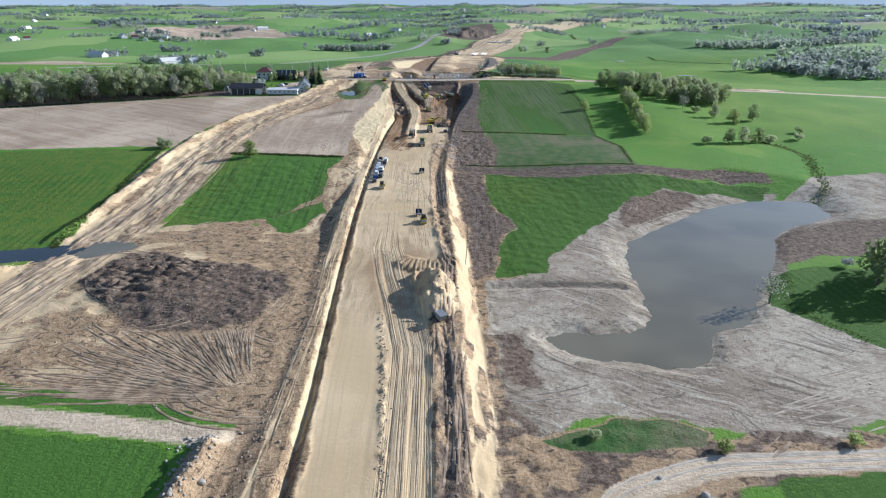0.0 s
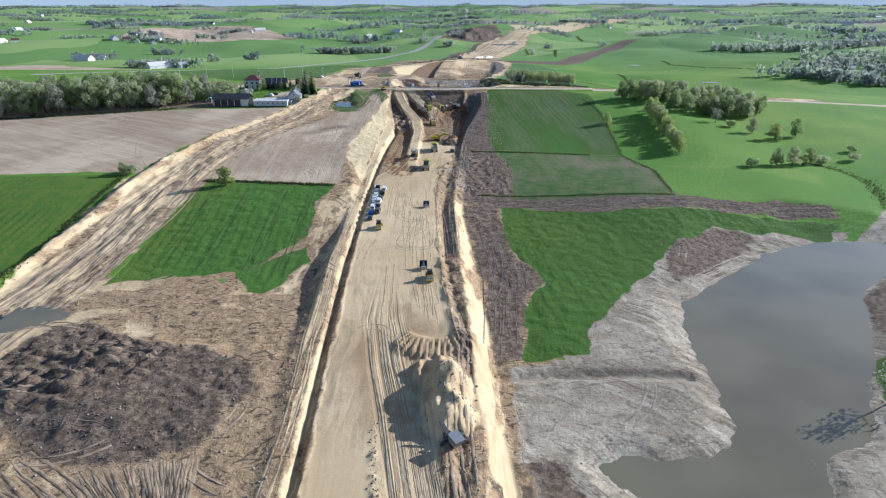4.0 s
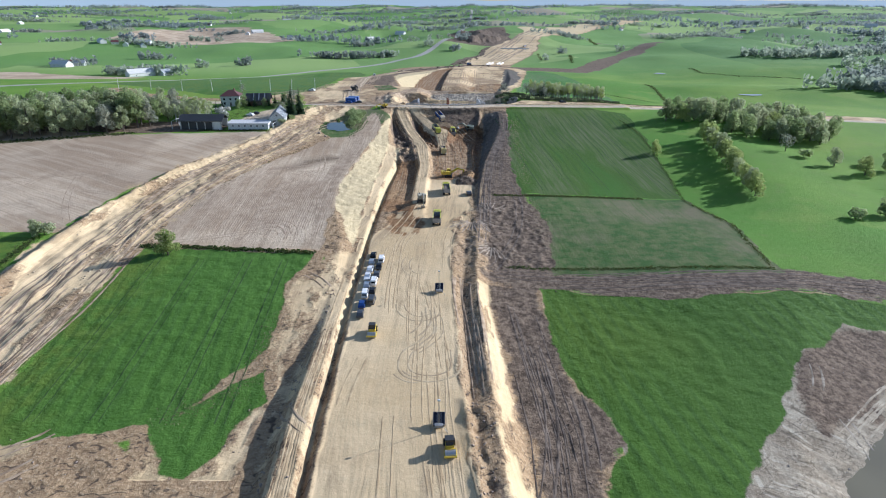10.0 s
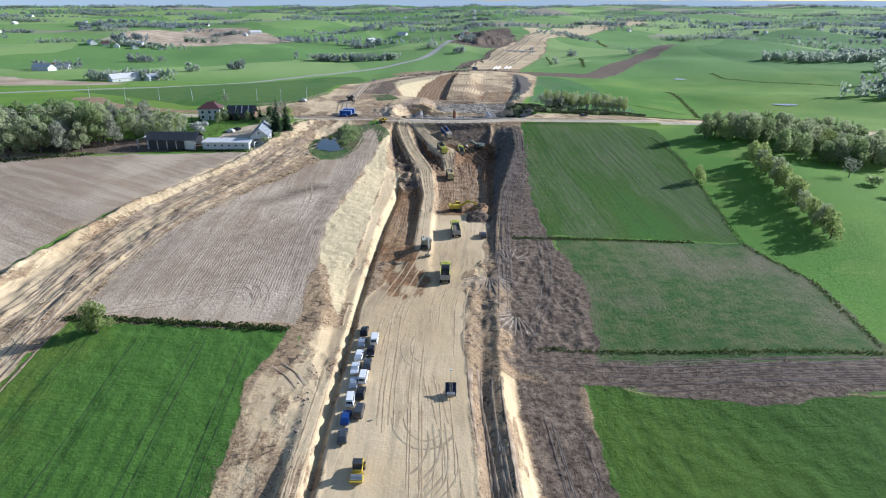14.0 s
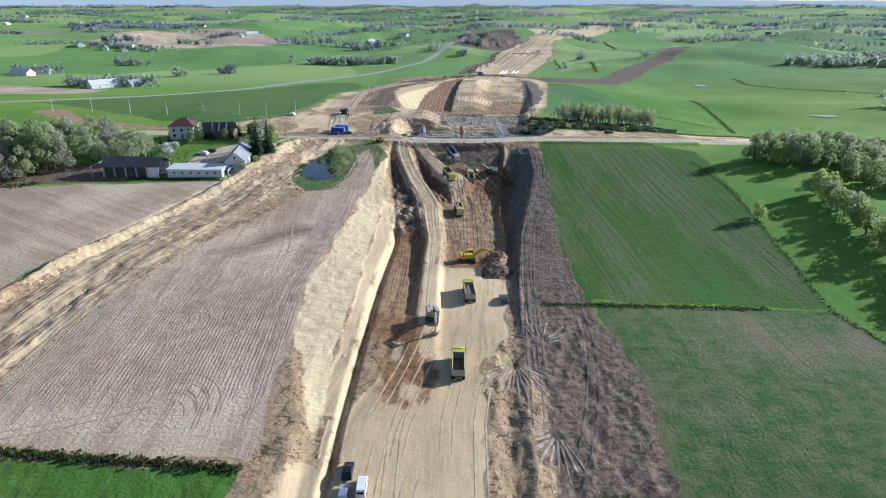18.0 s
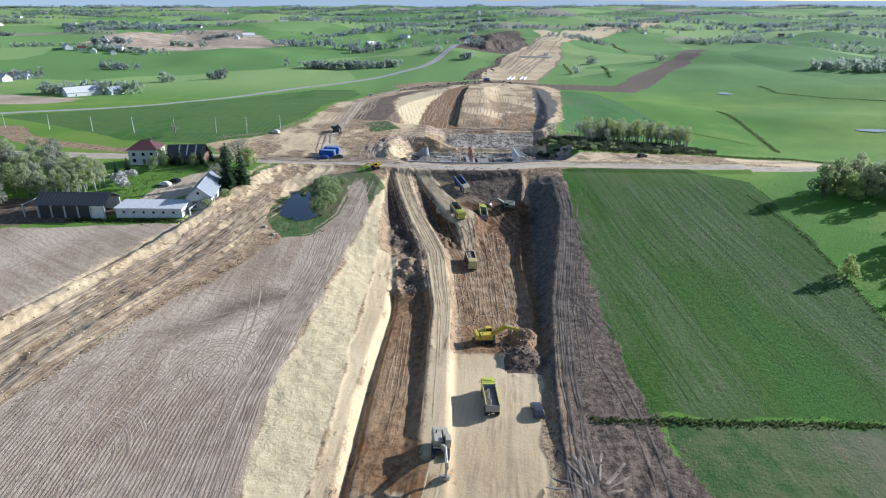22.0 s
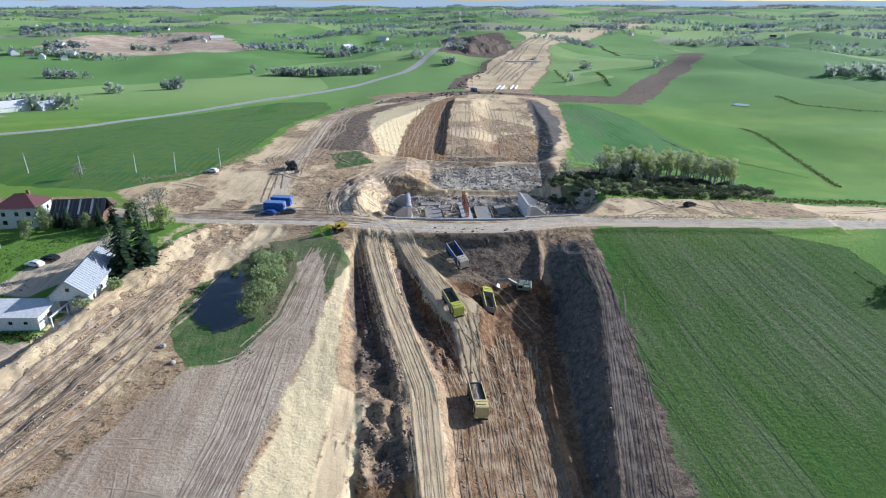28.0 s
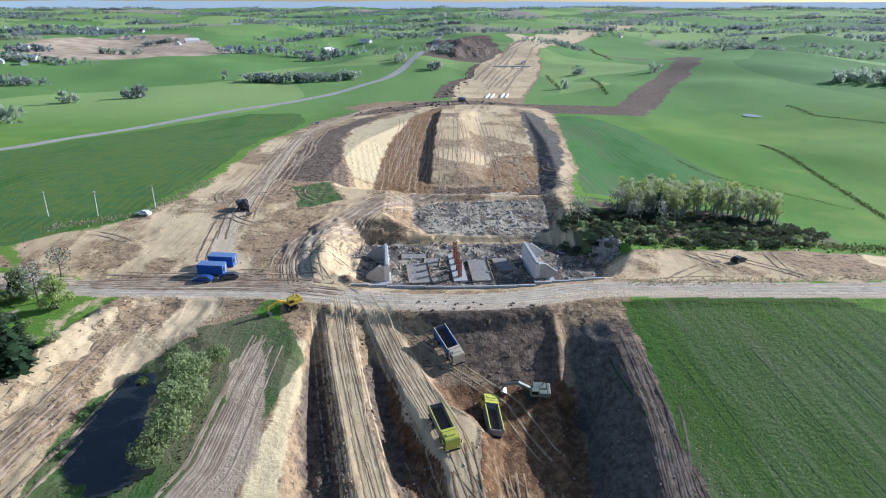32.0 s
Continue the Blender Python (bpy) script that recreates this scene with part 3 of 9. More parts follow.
def plain(name, colour, rough=0.6, metal=0.0, wear=0.25, scale=3.0, bump=0.0, spec=0.4):
    """A painted, stained or worn surface with variation at two scales."""
    n = Nodes(name)
    p = n.place(True)
    fine, broad = n.noise(p, scale * 4, 4), n.noise(p, scale * 0.6, 2)
    dark = tuple(c * (1 - wear) for c in colour)
    light = tuple(min(1, c * (1 + 0.5 * wear) + 0.02 * wear) for c in colour)
    c = n.mix(n.ramp(fine, 0.3, 0.7), dark, light)
    c = n.mix(n.ramp(broad, 0.35, 0.7, 0, 0.6), c, colour)
    if bump:
        n.bump(fine, bump, 0.05)
    return n.finish(c, rough, metal, spec)


def earth_material():
    """All the soils, sands and grasses of the open ground, laid by the plan's outlines."""
    n = Nodes("earth")
    pos = n.place()
    lane = n.attribute("lane")[1]
    lx = n.split(lane)
    a = n.split(n.attribute("cover_a")[1])
    b = n.split(n.attribute("cover_b")[1])
    c = n.split(n.attribute("cover_c")[1])
    d = n.split(n.attribute("cover_d")[1])
    marks = n.split(n.attribute("marks")[1])
    fine = n.noise(pos, 1.6, 5, 0.65)
    mid = n.noise(pos, 0.22, 4, 0.6)
    broad = n.noise(pos, 0.028, 3, 0.55)
    vast = n.noise(pos, 0.006, 3, 0.6)
    ruts = n.noise(n.scaled(lane, (0.62, 0.05, 1)), 1.0, 5, 0.68)
    ruts_fine = n.noise(n.scaled(lane, (2.6, 0.10, 1)), 1.0, 3, 0.6)
    rows = n.noise(n.scaled(lane, (1.5, 0.02, 1)), 1.0, 3, 0.6)
    trail = n.noise(n.scaled(lane, (0.30, 0.016, 1)), 1.0, 2, 0.5)
    patch = n.ramp(n.noise(pos, 0.045, 3, 0.6), 0.42, 0.62)
    lines = n.ramp(n.math("ABSOLUTE", n.math("SUBTRACT", trail, 0.5)), 0.004, 0.030, 1.0, 0.0)
    lines = n.math("MAXIMUM", lines, n.ramp(n.math("ABSOLUTE", n.math("SUBTRACT", trail, 0.58)), 0.003, 0.022, 1.0, 0.0))
    lines = n.math("MAXIMUM", lines, n.ramp(n.math("ABSOLUTE", n.math("SUBTRACT", trail, 0.42)), 0.003, 0.022, 1.0, 0.0))
    worn = n.math("MULTIPLY", lines, n.ramp(mid, 0.35, 0.6, 0.25, 1.0))
    grit = n.noise(pos, 4.5, 4, 0.7)
    wave = n.tree.nodes.new("ShaderNodeTexWave")
    wave.wave_type, wave.bands_direction = "BANDS", "X"
    wave.inputs["Scale"].default_value, wave.inputs["Distortion"].default_value = 0.21, 1.6
    wave.inputs["Detail"].default_value = 1.0
    wave.inputs["Detail Scale"].default_value = 0.3
    n.link(lane, wave.inputs["Vector"])
    furrow = n.ramp(wave.outputs["Fac"], 0.35, 0.85)

    def cover(value, ragged=0.22, edge=0.05):
        v = n.math("ADD", value, n.math("MULTIPLY", n.math("SUBTRACT", mid, 0.5), ragged))
        v = n.math("ADD", v, n.math("MULTIPLY", n.math("SUBTRACT", fine, 0.5), ragged * 0.6))
        return n.ramp(v, 0.5 - edge, 0.5 + edge)

    def two(fac, lo, hi, dark, light):
        return n.mix(n.ramp(fac, lo, hi), dark, light)

    # open pasture, the ground's own cover
    col = two(vast, 0.38, 0.62, (0.098, 0.228, 0.026), (0.178, 0.288, 0.042))
    col = n.mix(n.ramp(broad, 0.42, 0.68, 0, 0.65), col, (0.112, 0.216, 0.032))
    col = n.mix(n.ramp(broad, 0.46, 0.34, 0, 0.5), col, (0.215, 0.295, 0.056))
    col = n.mix(n.ramp(mid, 0.5, 0.75, 0, 0.35), col, (0.165, 0.205, 0.060))
    col = n.mix(n.ramp(fine, 0.55, 0.8, 0, 0.4), col, (0.035, 0.075, 0.018))
    # patchwork of fields
    vor = n.tree.nodes.new("ShaderNodeTexVoronoi")
    vor.inputs["Scale"].default_value, vor.inputs["Randomness"].default_value = 1.0, 0.9
    warp = n.tree.nodes.new("ShaderNodeVectorMath")
    warp.operation = "ADD"
    bend = n.tree.nodes.new("ShaderNodeTexNoise")
    bend.inputs["Scale"].default_value = 0.0035
    n.link(n.scaled(bend.outputs["Color"], (0.9, 0.9, 0.0)), warp.inputs[1])
    n.link(n.scaled(pos, (0.0036, 0.0022, 0.0)), warp.inputs[0])
    n.link(pos, bend.inputs["Vector"])
    n.link(warp.outputs[0], vor.inputs["Vector"])
    cell = n.split(vor.outputs["Color"])
    # far field tones are paled and blued: distance haze in the colour
    hazed_tone = n.mix(n.ramp(cell[0], 0.15, 0.85), (0.152, 0.270, 0.078), (0.285, 0.385, 0.132))
    hazed_tone = n.mix(n.math("MULTIPLY", n.ramp(cell[1], 0.84, 0.86), n.ramp(n.split(pos)[1], 1500, 1700)), hazed_tone, (0.345, 0.285, 0.230))
    hazed_tone = n.mix(n.ramp(cell[2], 0.78, 0.82), hazed_tone, (0.100, 0.205, 0.060))
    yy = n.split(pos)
    col = n.mix(n.math("MULTIPLY", n.ramp(yy[1], 640, 900), n.ramp(cell[0], 0.0, 0.1, 0.6, 0.85)), col, hazed_tone)
    # disturbed soil
    crumble = n.noise(pos, 0.75, 6, 0.72)
    scratch = n.noise(n.scaled(pos, (0.13, 0.23, 1)), 1.0, 2, 0.5)
    strokes = n.ramp(n.math("ABSOLUTE", n.math("SUBTRACT", scratch, 0.5)), 0.008, 0.030, 1.0, 0.0)
    strokes = n.math("MAXIMUM", strokes, n.ramp(n.math("ABSOLUTE", n.math("SUBTRACT", scratch, 0.60)), 0.004, 0.018, 1.0, 0.0))
    strokes = n.math("MULTIPLY", strokes, n.ramp(n.noise(pos, 0.42, 2, 0.5), 0.46, 0.56))
    soil = two(crumble, 0.34, 0.66, (0.255, 0.166, 0.089), (0.470, 0.326, 0.182))
    soil = n.mix(n.ramp(broad, 0.42, 0.68, 0, 0.5), soil, (0.385, 0.276, 0.167))
    soil = n.mix(n.math("MULTIPLY", n.ramp(ruts, 0.5, 0.68, 0, 0.5), patch), soil, (0.175, 0.125, 0.082))
    soil = n.mix(n.ramp(fine, 0.50, 0.70, 0, 0.55), soil, (0.560, 0.445, 0.288))
    soil = n.mix(n.ramp(grit, 0.50, 0.72, 0, 0.5), soil, (0.155, 0.115, 0.079))
    soil = n.mix(n.math("MULTIPLY", strokes, 0.85), soil, (0.085, 0.062, 0.045))
    col = n.mix(cover(c[0]), col, soil)
    # grey silt
    silt = two(mid, 0.36, 0.64, (0.300, 0.246, 0.172), (0.445, 0.380, 0.280))
    silt = n.mix(n.ramp(broad, 0.44, 0.60, 0, 0.65), silt, (0.225, 0.176, 0.120))
    silt = n.mix(n.ramp(broad, 0.46, 0.36, 0, 0.6), silt, (0.510, 0.445, 0.335))
    silt = n.mix(n.ramp(crumble, 0.50, 0.66, 0, 0.55), silt, (0.180, 0.143, 0.100))
    silt = n.mix(n.ramp(fine, 0.52, 0.68, 0, 0.4), silt, (0.520, 0.455, 0.345))
    silt = n.mix(n.math("MULTIPLY", n.ramp(ruts, 0.53, 0.64, 0, 0.7), n.ramp(broad, 0.45, 0.56)), silt, (0.135, 0.108, 0.077))
    silt = n.mix(n.math("MULTIPLY", n.ramp(ruts, 0.46, 0.36, 0, 0.6), n.ramp(broad, 0.42, 0.55)), silt, (0.550, 0.485, 0.370))
    silt = n.mix(n.ramp(grit, 0.52, 0.74, 0, 0.35), silt, (0.150, 0.122, 0.090))
    drag = n.noise(n.scaled(lane, (0.55, 0.05, 0)), 1.0, 4, 0.65)
    dragged = n.ramp(n.noise(pos, 0.045, 3, 0.6), 0.42, 0.60, 0.15, 1.0)
    silt = n.mix(n.math("MULTIPLY", n.ramp(drag, 0.53, 0.64, 0, 0.75), dragged), silt, (0.118, 0.096, 0.070))
    silt = n.mix(n.math("MULTIPLY", n.ramp(drag, 0.45, 0.36, 0, 0.65), dragged), silt, (0.590, 0.525, 0.410))
    silt = n.mix(n.math("MULTIPLY", strokes, 0.5), silt, (0.100, 0.082, 0.060))
    col = n.mix(cover(b[2], 0.4), col, silt)
    # ploughed land
    plough = two(broad, 0.36, 0.64, (0.395, 0.290, 0.190), (0.620, 0.492, 0.345))
    plough = n.mix(n.ramp(vast, 0.42, 0.58, 0, 0.5), plough, (0.335, 0.254, 0.178))
    plough = n.mix(n.ramp(n.noise(pos, 0.05, 4, 0.6), 0.50, 0.66, 0, 0.55), plough, (0.300, 0.222, 0.150))
    plough = n.mix(n.ramp(rows, 0.47, 0.64, 0, 0.42), plough, (0.265, 0.195, 0.130))
    plough = n.mix(n.ramp(trail, 0.44, 0.60, 0, 0.30), plough, (0.610, 0.500, 0.365))
    plough = n.mix(n.math("MULTIPLY", furrow, n.ramp(mid, 0.36, 0.60, 0.0, 0.14)), plough, (0.225, 0.163, 0.107))
    plough = n.mix(n.ramp(grit, 0.5, 0.8, 0, 0.2), plough, (0.270, 0.210, 0.149))
    plough = n.mix(n.math("MULTIPLY", marks[2], n.ramp(mid, 0.25, 0.6, 1.0, 0.75)), plough, (0.150, 0.108, 0.070))
    col = n.mix(cover(a[2], 0.2), col, plough)
    # topsoil
    dark = two(crumble, 0.34, 0.66, (0.082, 0.059, 0.042), (0.240, 0.178, 0.124))
    dark = n.mix(n.math("MULTIPLY", n.ramp(ruts, 0.48, 0.66, 0, 0.5), patch), dark, (0.060, 0.045, 0.033))
    dark = n.mix(n.ramp(fine, 0.55, 0.8, 0, 0.5), dark, (0.270, 0.212, 0.149))
    col = n.mix(cover(b[1], 0.7, 0.09), col, dark)
    # sand of the road bed
    sand = two(broad, 0.35, 0.65, (0.590, 0.432, 0.238), (0.715, 0.545, 0.322))
    rolled = n.math("SUBTRACT", 1.0, marks[1])
    streaky = n.math("MULTIPLY", n.ramp(ruts, 0.44, 0.62, 0, 0.8), n.ramp(n.noise(n.scaled(pos, (0.07, 0.022, 0)), 1.0, 3, 0.6), 0.47, 0.60))
    sand = n.mix(n.math("MULTIPLY", streaky, rolled), sand, (0.370, 0.270, 0.160))
    sand = n.mix(n.math("MULTIPLY", n.math("MULTIPLY", worn, 0.30), rolled), sand, (0.370, 0.285, 0.177))
    sand = n.mix(n.math("MULTIPLY", marks[2], 0.85), sand, (0.340, 0.222, 0.118))
    scored = n.noise(n.scaled(lane, (1.15, 0.012, 0)), 1.0, 2, 0.5)
    sand = n.mix(n.math("MULTIPLY", marks[0], n.ramp(scored, 0.50, 0.62, 0, 0.75)), sand, (0.355, 0.255, 0.145))
    drum = n.noise(n.scaled(lane, (1.6, 0.008, 0)), 1.0, 1, 0.5)
    sand = n.mix(n.math("MULTIPLY", marks[1], n.ramp(drum, 0.52, 0.66, 0, 0.3)), sand, (0.460, 0.355, 0.215))
    sand = n.mix(n.ramp(mid, 0.54, 0.74, 0, 0.35), sand, (0.440, 0.345, 0.219))
    sand = n.mix(n.ramp(crumble, 0.5, 0.75, 0, 0.3), sand, (0.660, 0.555, 0.358))
    sand = n.mix(n.ramp(grit, 0.50, 0.72, 0, 0.4), sand, (0.360, 0.270, 0.153))
    col = n.mix(cover(b[0], 0.4), col, sand)
    # bright sand of the faces; also paints the sunlit ditch wall and bank strip
    bright = two(crumble, 0.22, 0.78, (0.540, 0.425, 0.240), (0.650, 0.530, 0.318))
    bright = n.mix(n.ramp(mid, 0.52, 0.74, 0, 0.35), bright, (0.420, 0.335, 0.191))
    bright = n.mix(n.ramp(grit, 0.52, 0.8, 0, 0.3), bright, (0.360, 0.280, 0.158))
    col = n.mix(cover(d[0], 0.3), col, bright)
    # red clay of the digging
    clay = two(crumble, 0.34, 0.66, (0.165, 0.086, 0.040), (0.370, 0.225, 0.110))
    clay = n.mix(n.ramp(mid, 0.5, 0.72, 0, 0.55), clay, (0.310, 0.142, 0.052))
    # from y 398 to 540 the clay is darker brown and less mottled
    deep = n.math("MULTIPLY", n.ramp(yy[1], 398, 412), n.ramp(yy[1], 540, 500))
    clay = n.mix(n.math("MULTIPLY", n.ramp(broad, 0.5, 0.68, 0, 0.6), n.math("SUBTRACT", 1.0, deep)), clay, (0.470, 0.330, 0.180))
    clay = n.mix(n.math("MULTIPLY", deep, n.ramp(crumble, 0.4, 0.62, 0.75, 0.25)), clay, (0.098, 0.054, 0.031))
    clay = n.mix(n.math("MULTIPLY", worn, 0.4), clay, (0.130, 0.070, 0.035))
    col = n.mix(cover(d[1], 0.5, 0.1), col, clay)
    # grey till; shade of the cutting slopes is darkened into this colour
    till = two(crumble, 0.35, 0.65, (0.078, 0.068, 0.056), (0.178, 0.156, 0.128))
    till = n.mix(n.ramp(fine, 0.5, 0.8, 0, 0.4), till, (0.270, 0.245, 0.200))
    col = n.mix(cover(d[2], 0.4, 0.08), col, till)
    # crops
    crop = two(broad, 0.35, 0.65, (0.032, 0.086, 0.017), (0.056, 0.122, 0.020))
    crop = n.mix(n.ramp(rows, 0.48, 0.66, 0, 0.4), crop, (0.022, 0.060, 0.014))
    crop = n.mix(n.ramp(crumble, 0.44, 0.60, 0, 0.55), crop, (0.026, 0.066, 0.014))
    crop = n.mix(n.ramp(vast, 0.52, 0.64, 0, 0.5), crop, (0.125, 0.160, 0.022))
    crop = n.mix(n.ramp(fine, 0.48, 0.68, 0, 0.65), crop, (0.085, 0.165, 0.032))
    crop = n.mix(n.ramp(yy[0], -30, -10, 0.7, 0.0), crop, (0.092, 0.190, 0.028))
    crop = n.mix(n.ramp(yy[1], 290, 335, 0.0, 0.45), crop, (0.086, 0.152, 0.014))
    crop = n.mix(n.math("MULTIPLY", n.ramp(yy[0], 5, 14), n.ramp(yy[1], 300, 270, 0.0, 0.55)), crop, (0.082, 0.158, 0.017))
    crop = n.mix(n.ramp(yy[1], 470, 500, 0.0, 0.65), crop, (0.068, 0.168, 0.068))
    crop = n.mix(n.math("MULTIPLY", n.ramp(yy[1], 480, 520), n.ramp(yy[0], 20, 40, 0.0, 0.65)), crop, (0.092, 0.215, 0.046))
    crop = n.mix(n.math("MULTIPLY", n.ramp(yy[0], -72, -96), n.ramp(mid, 0.36, 0.6, 0.1, 0.6)), crop, (0.150, 0.195, 0.030))
    # thin stand: bare streaks along the drill lines of the large field
    bald = n.noise(n.scaled(lane, (0.045, 0.011, 1)), 1.0, 3, 0.6)
    streak = n.noise(n.scaled(lane, (1.1, 0.03, 1)), 1.0, 4, 0.65)
    stand = n.math("MULTIPLY", n.ramp(bald, 0.46, 0.60), n.ramp(streak, 0.40, 0.62, 0.10, 0.60))
    stand = n.math("MULTIPLY", stand, n.math("MULTIPLY", n.ramp(yy[1], 300, 340), n.ramp(yy[0], 5, 14)))
    crop = n.mix(stand, crop, (0.165, 0.168, 0.098))
    lush = n.math("MULTIPLY", n.ramp(bald, 0.46, 0.34, 0.0, 0.6), n.ramp(yy[1], 300, 340))
    crop = n.mix(lush, crop, (0.046, 0.140, 0.016))
    drill = n.tree.nodes.new("ShaderNodeTexWave")
    drill.wave_type, drill.bands_direction = "BANDS", "X"
    for key, v in (("Scale", 0.105), ("Distortion", 0.8), ("Detail", 1.0), ("Detail Scale", 0.2)):
        drill.inputs[key].default_value = v
    n.link(lane, drill.inputs["Vector"])
    crop = n.mix(n.math("MULTIPLY", n.ramp(drill.outputs["Fac"], 0.55, 0.95), n.ramp(broad, 0.40, 0.6, 0.05, 0.38)), crop, (0.026, 0.068, 0.016))
    col = n.mix(cover(a[0], 0.26, 0.035), col, crop)
    thin = two(mid, 0.35, 0.65, (0.055, 0.115, 0.028), (0.130, 0.150, 0.060))
    thin = n.mix(n.ramp(broad, 0.45, 0.64, 0, 0.75), thin, (0.20, 0.165, 0.105))
    thin = n.mix(n.ramp(rows, 0.4, 0.68, 0, 0.4), thin, (0.05, 0.125, 0.02))
    col = n.mix(cover(a[1], 0.12, 0.03), col, thin)
    # pale dust of the roads
    dust = two(ruts, 0.35, 0.65, (0.500, 0.390, 0.258), (0.655, 0.530, 0.365))
    dust = n.mix(n.ramp(ruts_fine, 0.5, 0.75, 0, 0.35), dust, (0.36, 0.29, 0.22))
    col = n.mix(cover(c[1], 0.06, 0.06), col, dust)
    # asphalt
    tar = two(mid, 0.3, 0.7, (0.330, 0.312, 0.285), (0.410, 0.390, 0.355))
    col = n.mix(cover(c[2], 0.02, 0.04), col, tar)
    relief = n.math("ADD", n.math("MULTIPLY", fine, 0.7), n.math("MULTIPLY", crumble, 1.1))
    bare = n.math("MULTIPLY", n.math("SUBTRACT", 1.0, n.ramp(a[0], 0.45, 0.55)), n.math("SUBTRACT", 1.0, n.ramp(n.math("MAXIMUM", n.math("MAXIMUM", b[0], d[0]), a[2]), 0.45, 0.55, 0, 0.8)))
    relief = n.math("ADD", relief, n.math("MULTIPLY", n.math("MULTIPLY", ruts, 0.5), bare))
    relief = n.math("MULTIPLY", relief, n.ramp(b[0], 0.48, 0.6, 1.0, 0.32))
    relief = n.math("MULTIPLY", relief, n.ramp(b[2], 0.48, 0.6, 1.0, 0.75))
    relief = n.math("MULTIPLY", relief, n.math("SUBTRACT", 1.0, n.math("MULTIPLY", marks[1], 0.6)))
    relief = n.math("SUBTRACT", relief, n.math("MULTIPLY", marks[0], n.math("MULTIPLY", n.ramp(scored, 0.46, 0.62), 0.45)))
    n.bump(relief, 0.7, 0.36)
    return n.finish(col, 0.95, 0.0, 0.15)


EARTH = earth_material()


def water_material(name, colour, ripple):
    n = Nodes(name)
    p = n.place()
    n.bump(n.noise(p, 0.9, 3), ripple, 0.05)
    return n.finish(n.mix(n.ramp(n.noise(p, 0.03, 2), 0.4, 0.65), colour, tuple(c * 0.75 for c in colour)), 0.06, 0.0, 0.5)


# ---- ground ----


def soft(v, band=4.0):
    return np.clip(0.5 + v / (2 * band), 0, 1)


def any_of(x, y, *names):
    out = np.full(x.shape, -14.0)
    far_off = 16 * step01(790, 1000, y)
    wx, wy = x + far_off * fbm(x / 70, y / 90, 151, 3) + 2.2 * fbm(x / 8, y / 8, 121, 3), y + 2.2 * fbm(x / 8, y / 8, 122, 3)
    for name in names:
        out = np.maximum(out, inside_by(PLAN[name], wx, wy))
    return out


def build_ground():
    left_x, right_x = [-54.0], [30.0]
    while left_x[-1] > -4850:
        left_x.append(left_x[-1] - (0.7 if left_x[-1] > -128 else min(90, 0.7 + 0.085 * (-128 - left_x[-1]))))
    while right_x[-1] < 4850:
        right_x.append(right_x[-1] + (0.7 if right_x[-1] < 108 else min(90, 0.7 + 0.085 * (right_x[-1] - 108))))
    xs = np.array(left_x[:0:-1] + list(np.arange(-54, 30.01, 0.42)) + right_x[1:])
    ys = list(np.arange(64, 474, 0.62)) + list(np.arange(474, 545, 0.85))
    s = 0.85
    while ys[-1] < 4860:
        s = min(s * 1.012, 60)
        ys.append(ys[-1] + s)
    s, back = 0.85, [64 - 0.85]
    while back[-1] > -700:
        s = min(s * 1.15, 60)
        back.append(back[-1] - s)
    ys = np.array(back[::-1] + ys)
    X, Y = np.meshgrid(xs, ys)
    shape = X.shape
    x, y = X.ravel(), Y.ravel()
    z = ground_height(x, y)
    left, right = at(LINES["toe_left"], y), at(LINES["toe_right"], y)
    mid_line = 0.5 * (at(LINES["bed_left"], y) + at(LINES["bed_right"], y))
    along = (y > 40) & (y < 462)
    haul, haul_u = off_line(HAUL, x, y, 30)
    cross, cross_u = off_line(CROSS, x, y, 24)
    tar, tar_u = off_line(ASPHALT, x, y, 24)
    crest, crest_u = off_line(CREST_TRACK, x, y, 24)
    orange, orange_u = off_line(ORANGE, x, y, 24)
    side, side_u = off_line(SIDE_ROAD, x, y, 24)
    farm, farm_u = off_line(FARM_TRACK, x, y, 24)
    creek, creek_u = off_line(CREEK, x, y, 24)
    wob = 1.3 * fbm(x / 9, y / 9, 31, 3)
    fill = np.where(along, 14.0, -14.0)

    def strip(a, b, lo, hi):
        d = np.minimum(np.minimum(x - a, b - x), np.minimum(y - lo, hi - y))
        return np.clip(d, -14, 14)

    L = {k: at(v, y) for k, v in LINES.items()}
    # cover masks, metres inside
    crop = any_of(x, y, "crop_near_left", "crop_left", "crop_mid", "crop_mid_tail", "crop_right", "field_upper", "verge_left", "verge_corner", "verge_pond", "crop_beyond", "field_beyond")
    thin = any_of(x, y, "field_lower", "grass_patch", "pond_bank", "verge_near_right")
    plough = any_of(x, y, "plough_left", "plough_mid", "plough_far", "plough_far_b")
    bed = np.maximum(strip(L["bed_left"], L["bed_right"] + 1, 40, 352), np.maximum(strip(L["ridge"] + 0.4, L["ridge_top"], 300, 396), strip(L["ridge"] + 0.8, L["ridge_top"] - 0.6, 390, 464)))
    bed = np.maximum(bed, np.maximum(strip(L["bench_left"] + 1.0, L["ditch_left"], 40, 300), np.maximum(any_of(x, y, "apron", "orange_track", "fork"), np.minimum(any_of(x, y, "works_far") - 2.0, np.clip(y - 838, -14, 14)))))
    bed = np.maximum(bed, np.maximum(5.5 - np.hypot((x + 2.4) / 1.4, (y - 140) / 2.0), np.interp(y, (300, 350), (0.9, 2.0)) + 7 * fbm(x / 4, y / 4, 95, 3) - np.abs(haul - np.interp(y, BANK_Y, BANK_S) - np.interp(y, (300, 350), (0.3, 2.2)))))
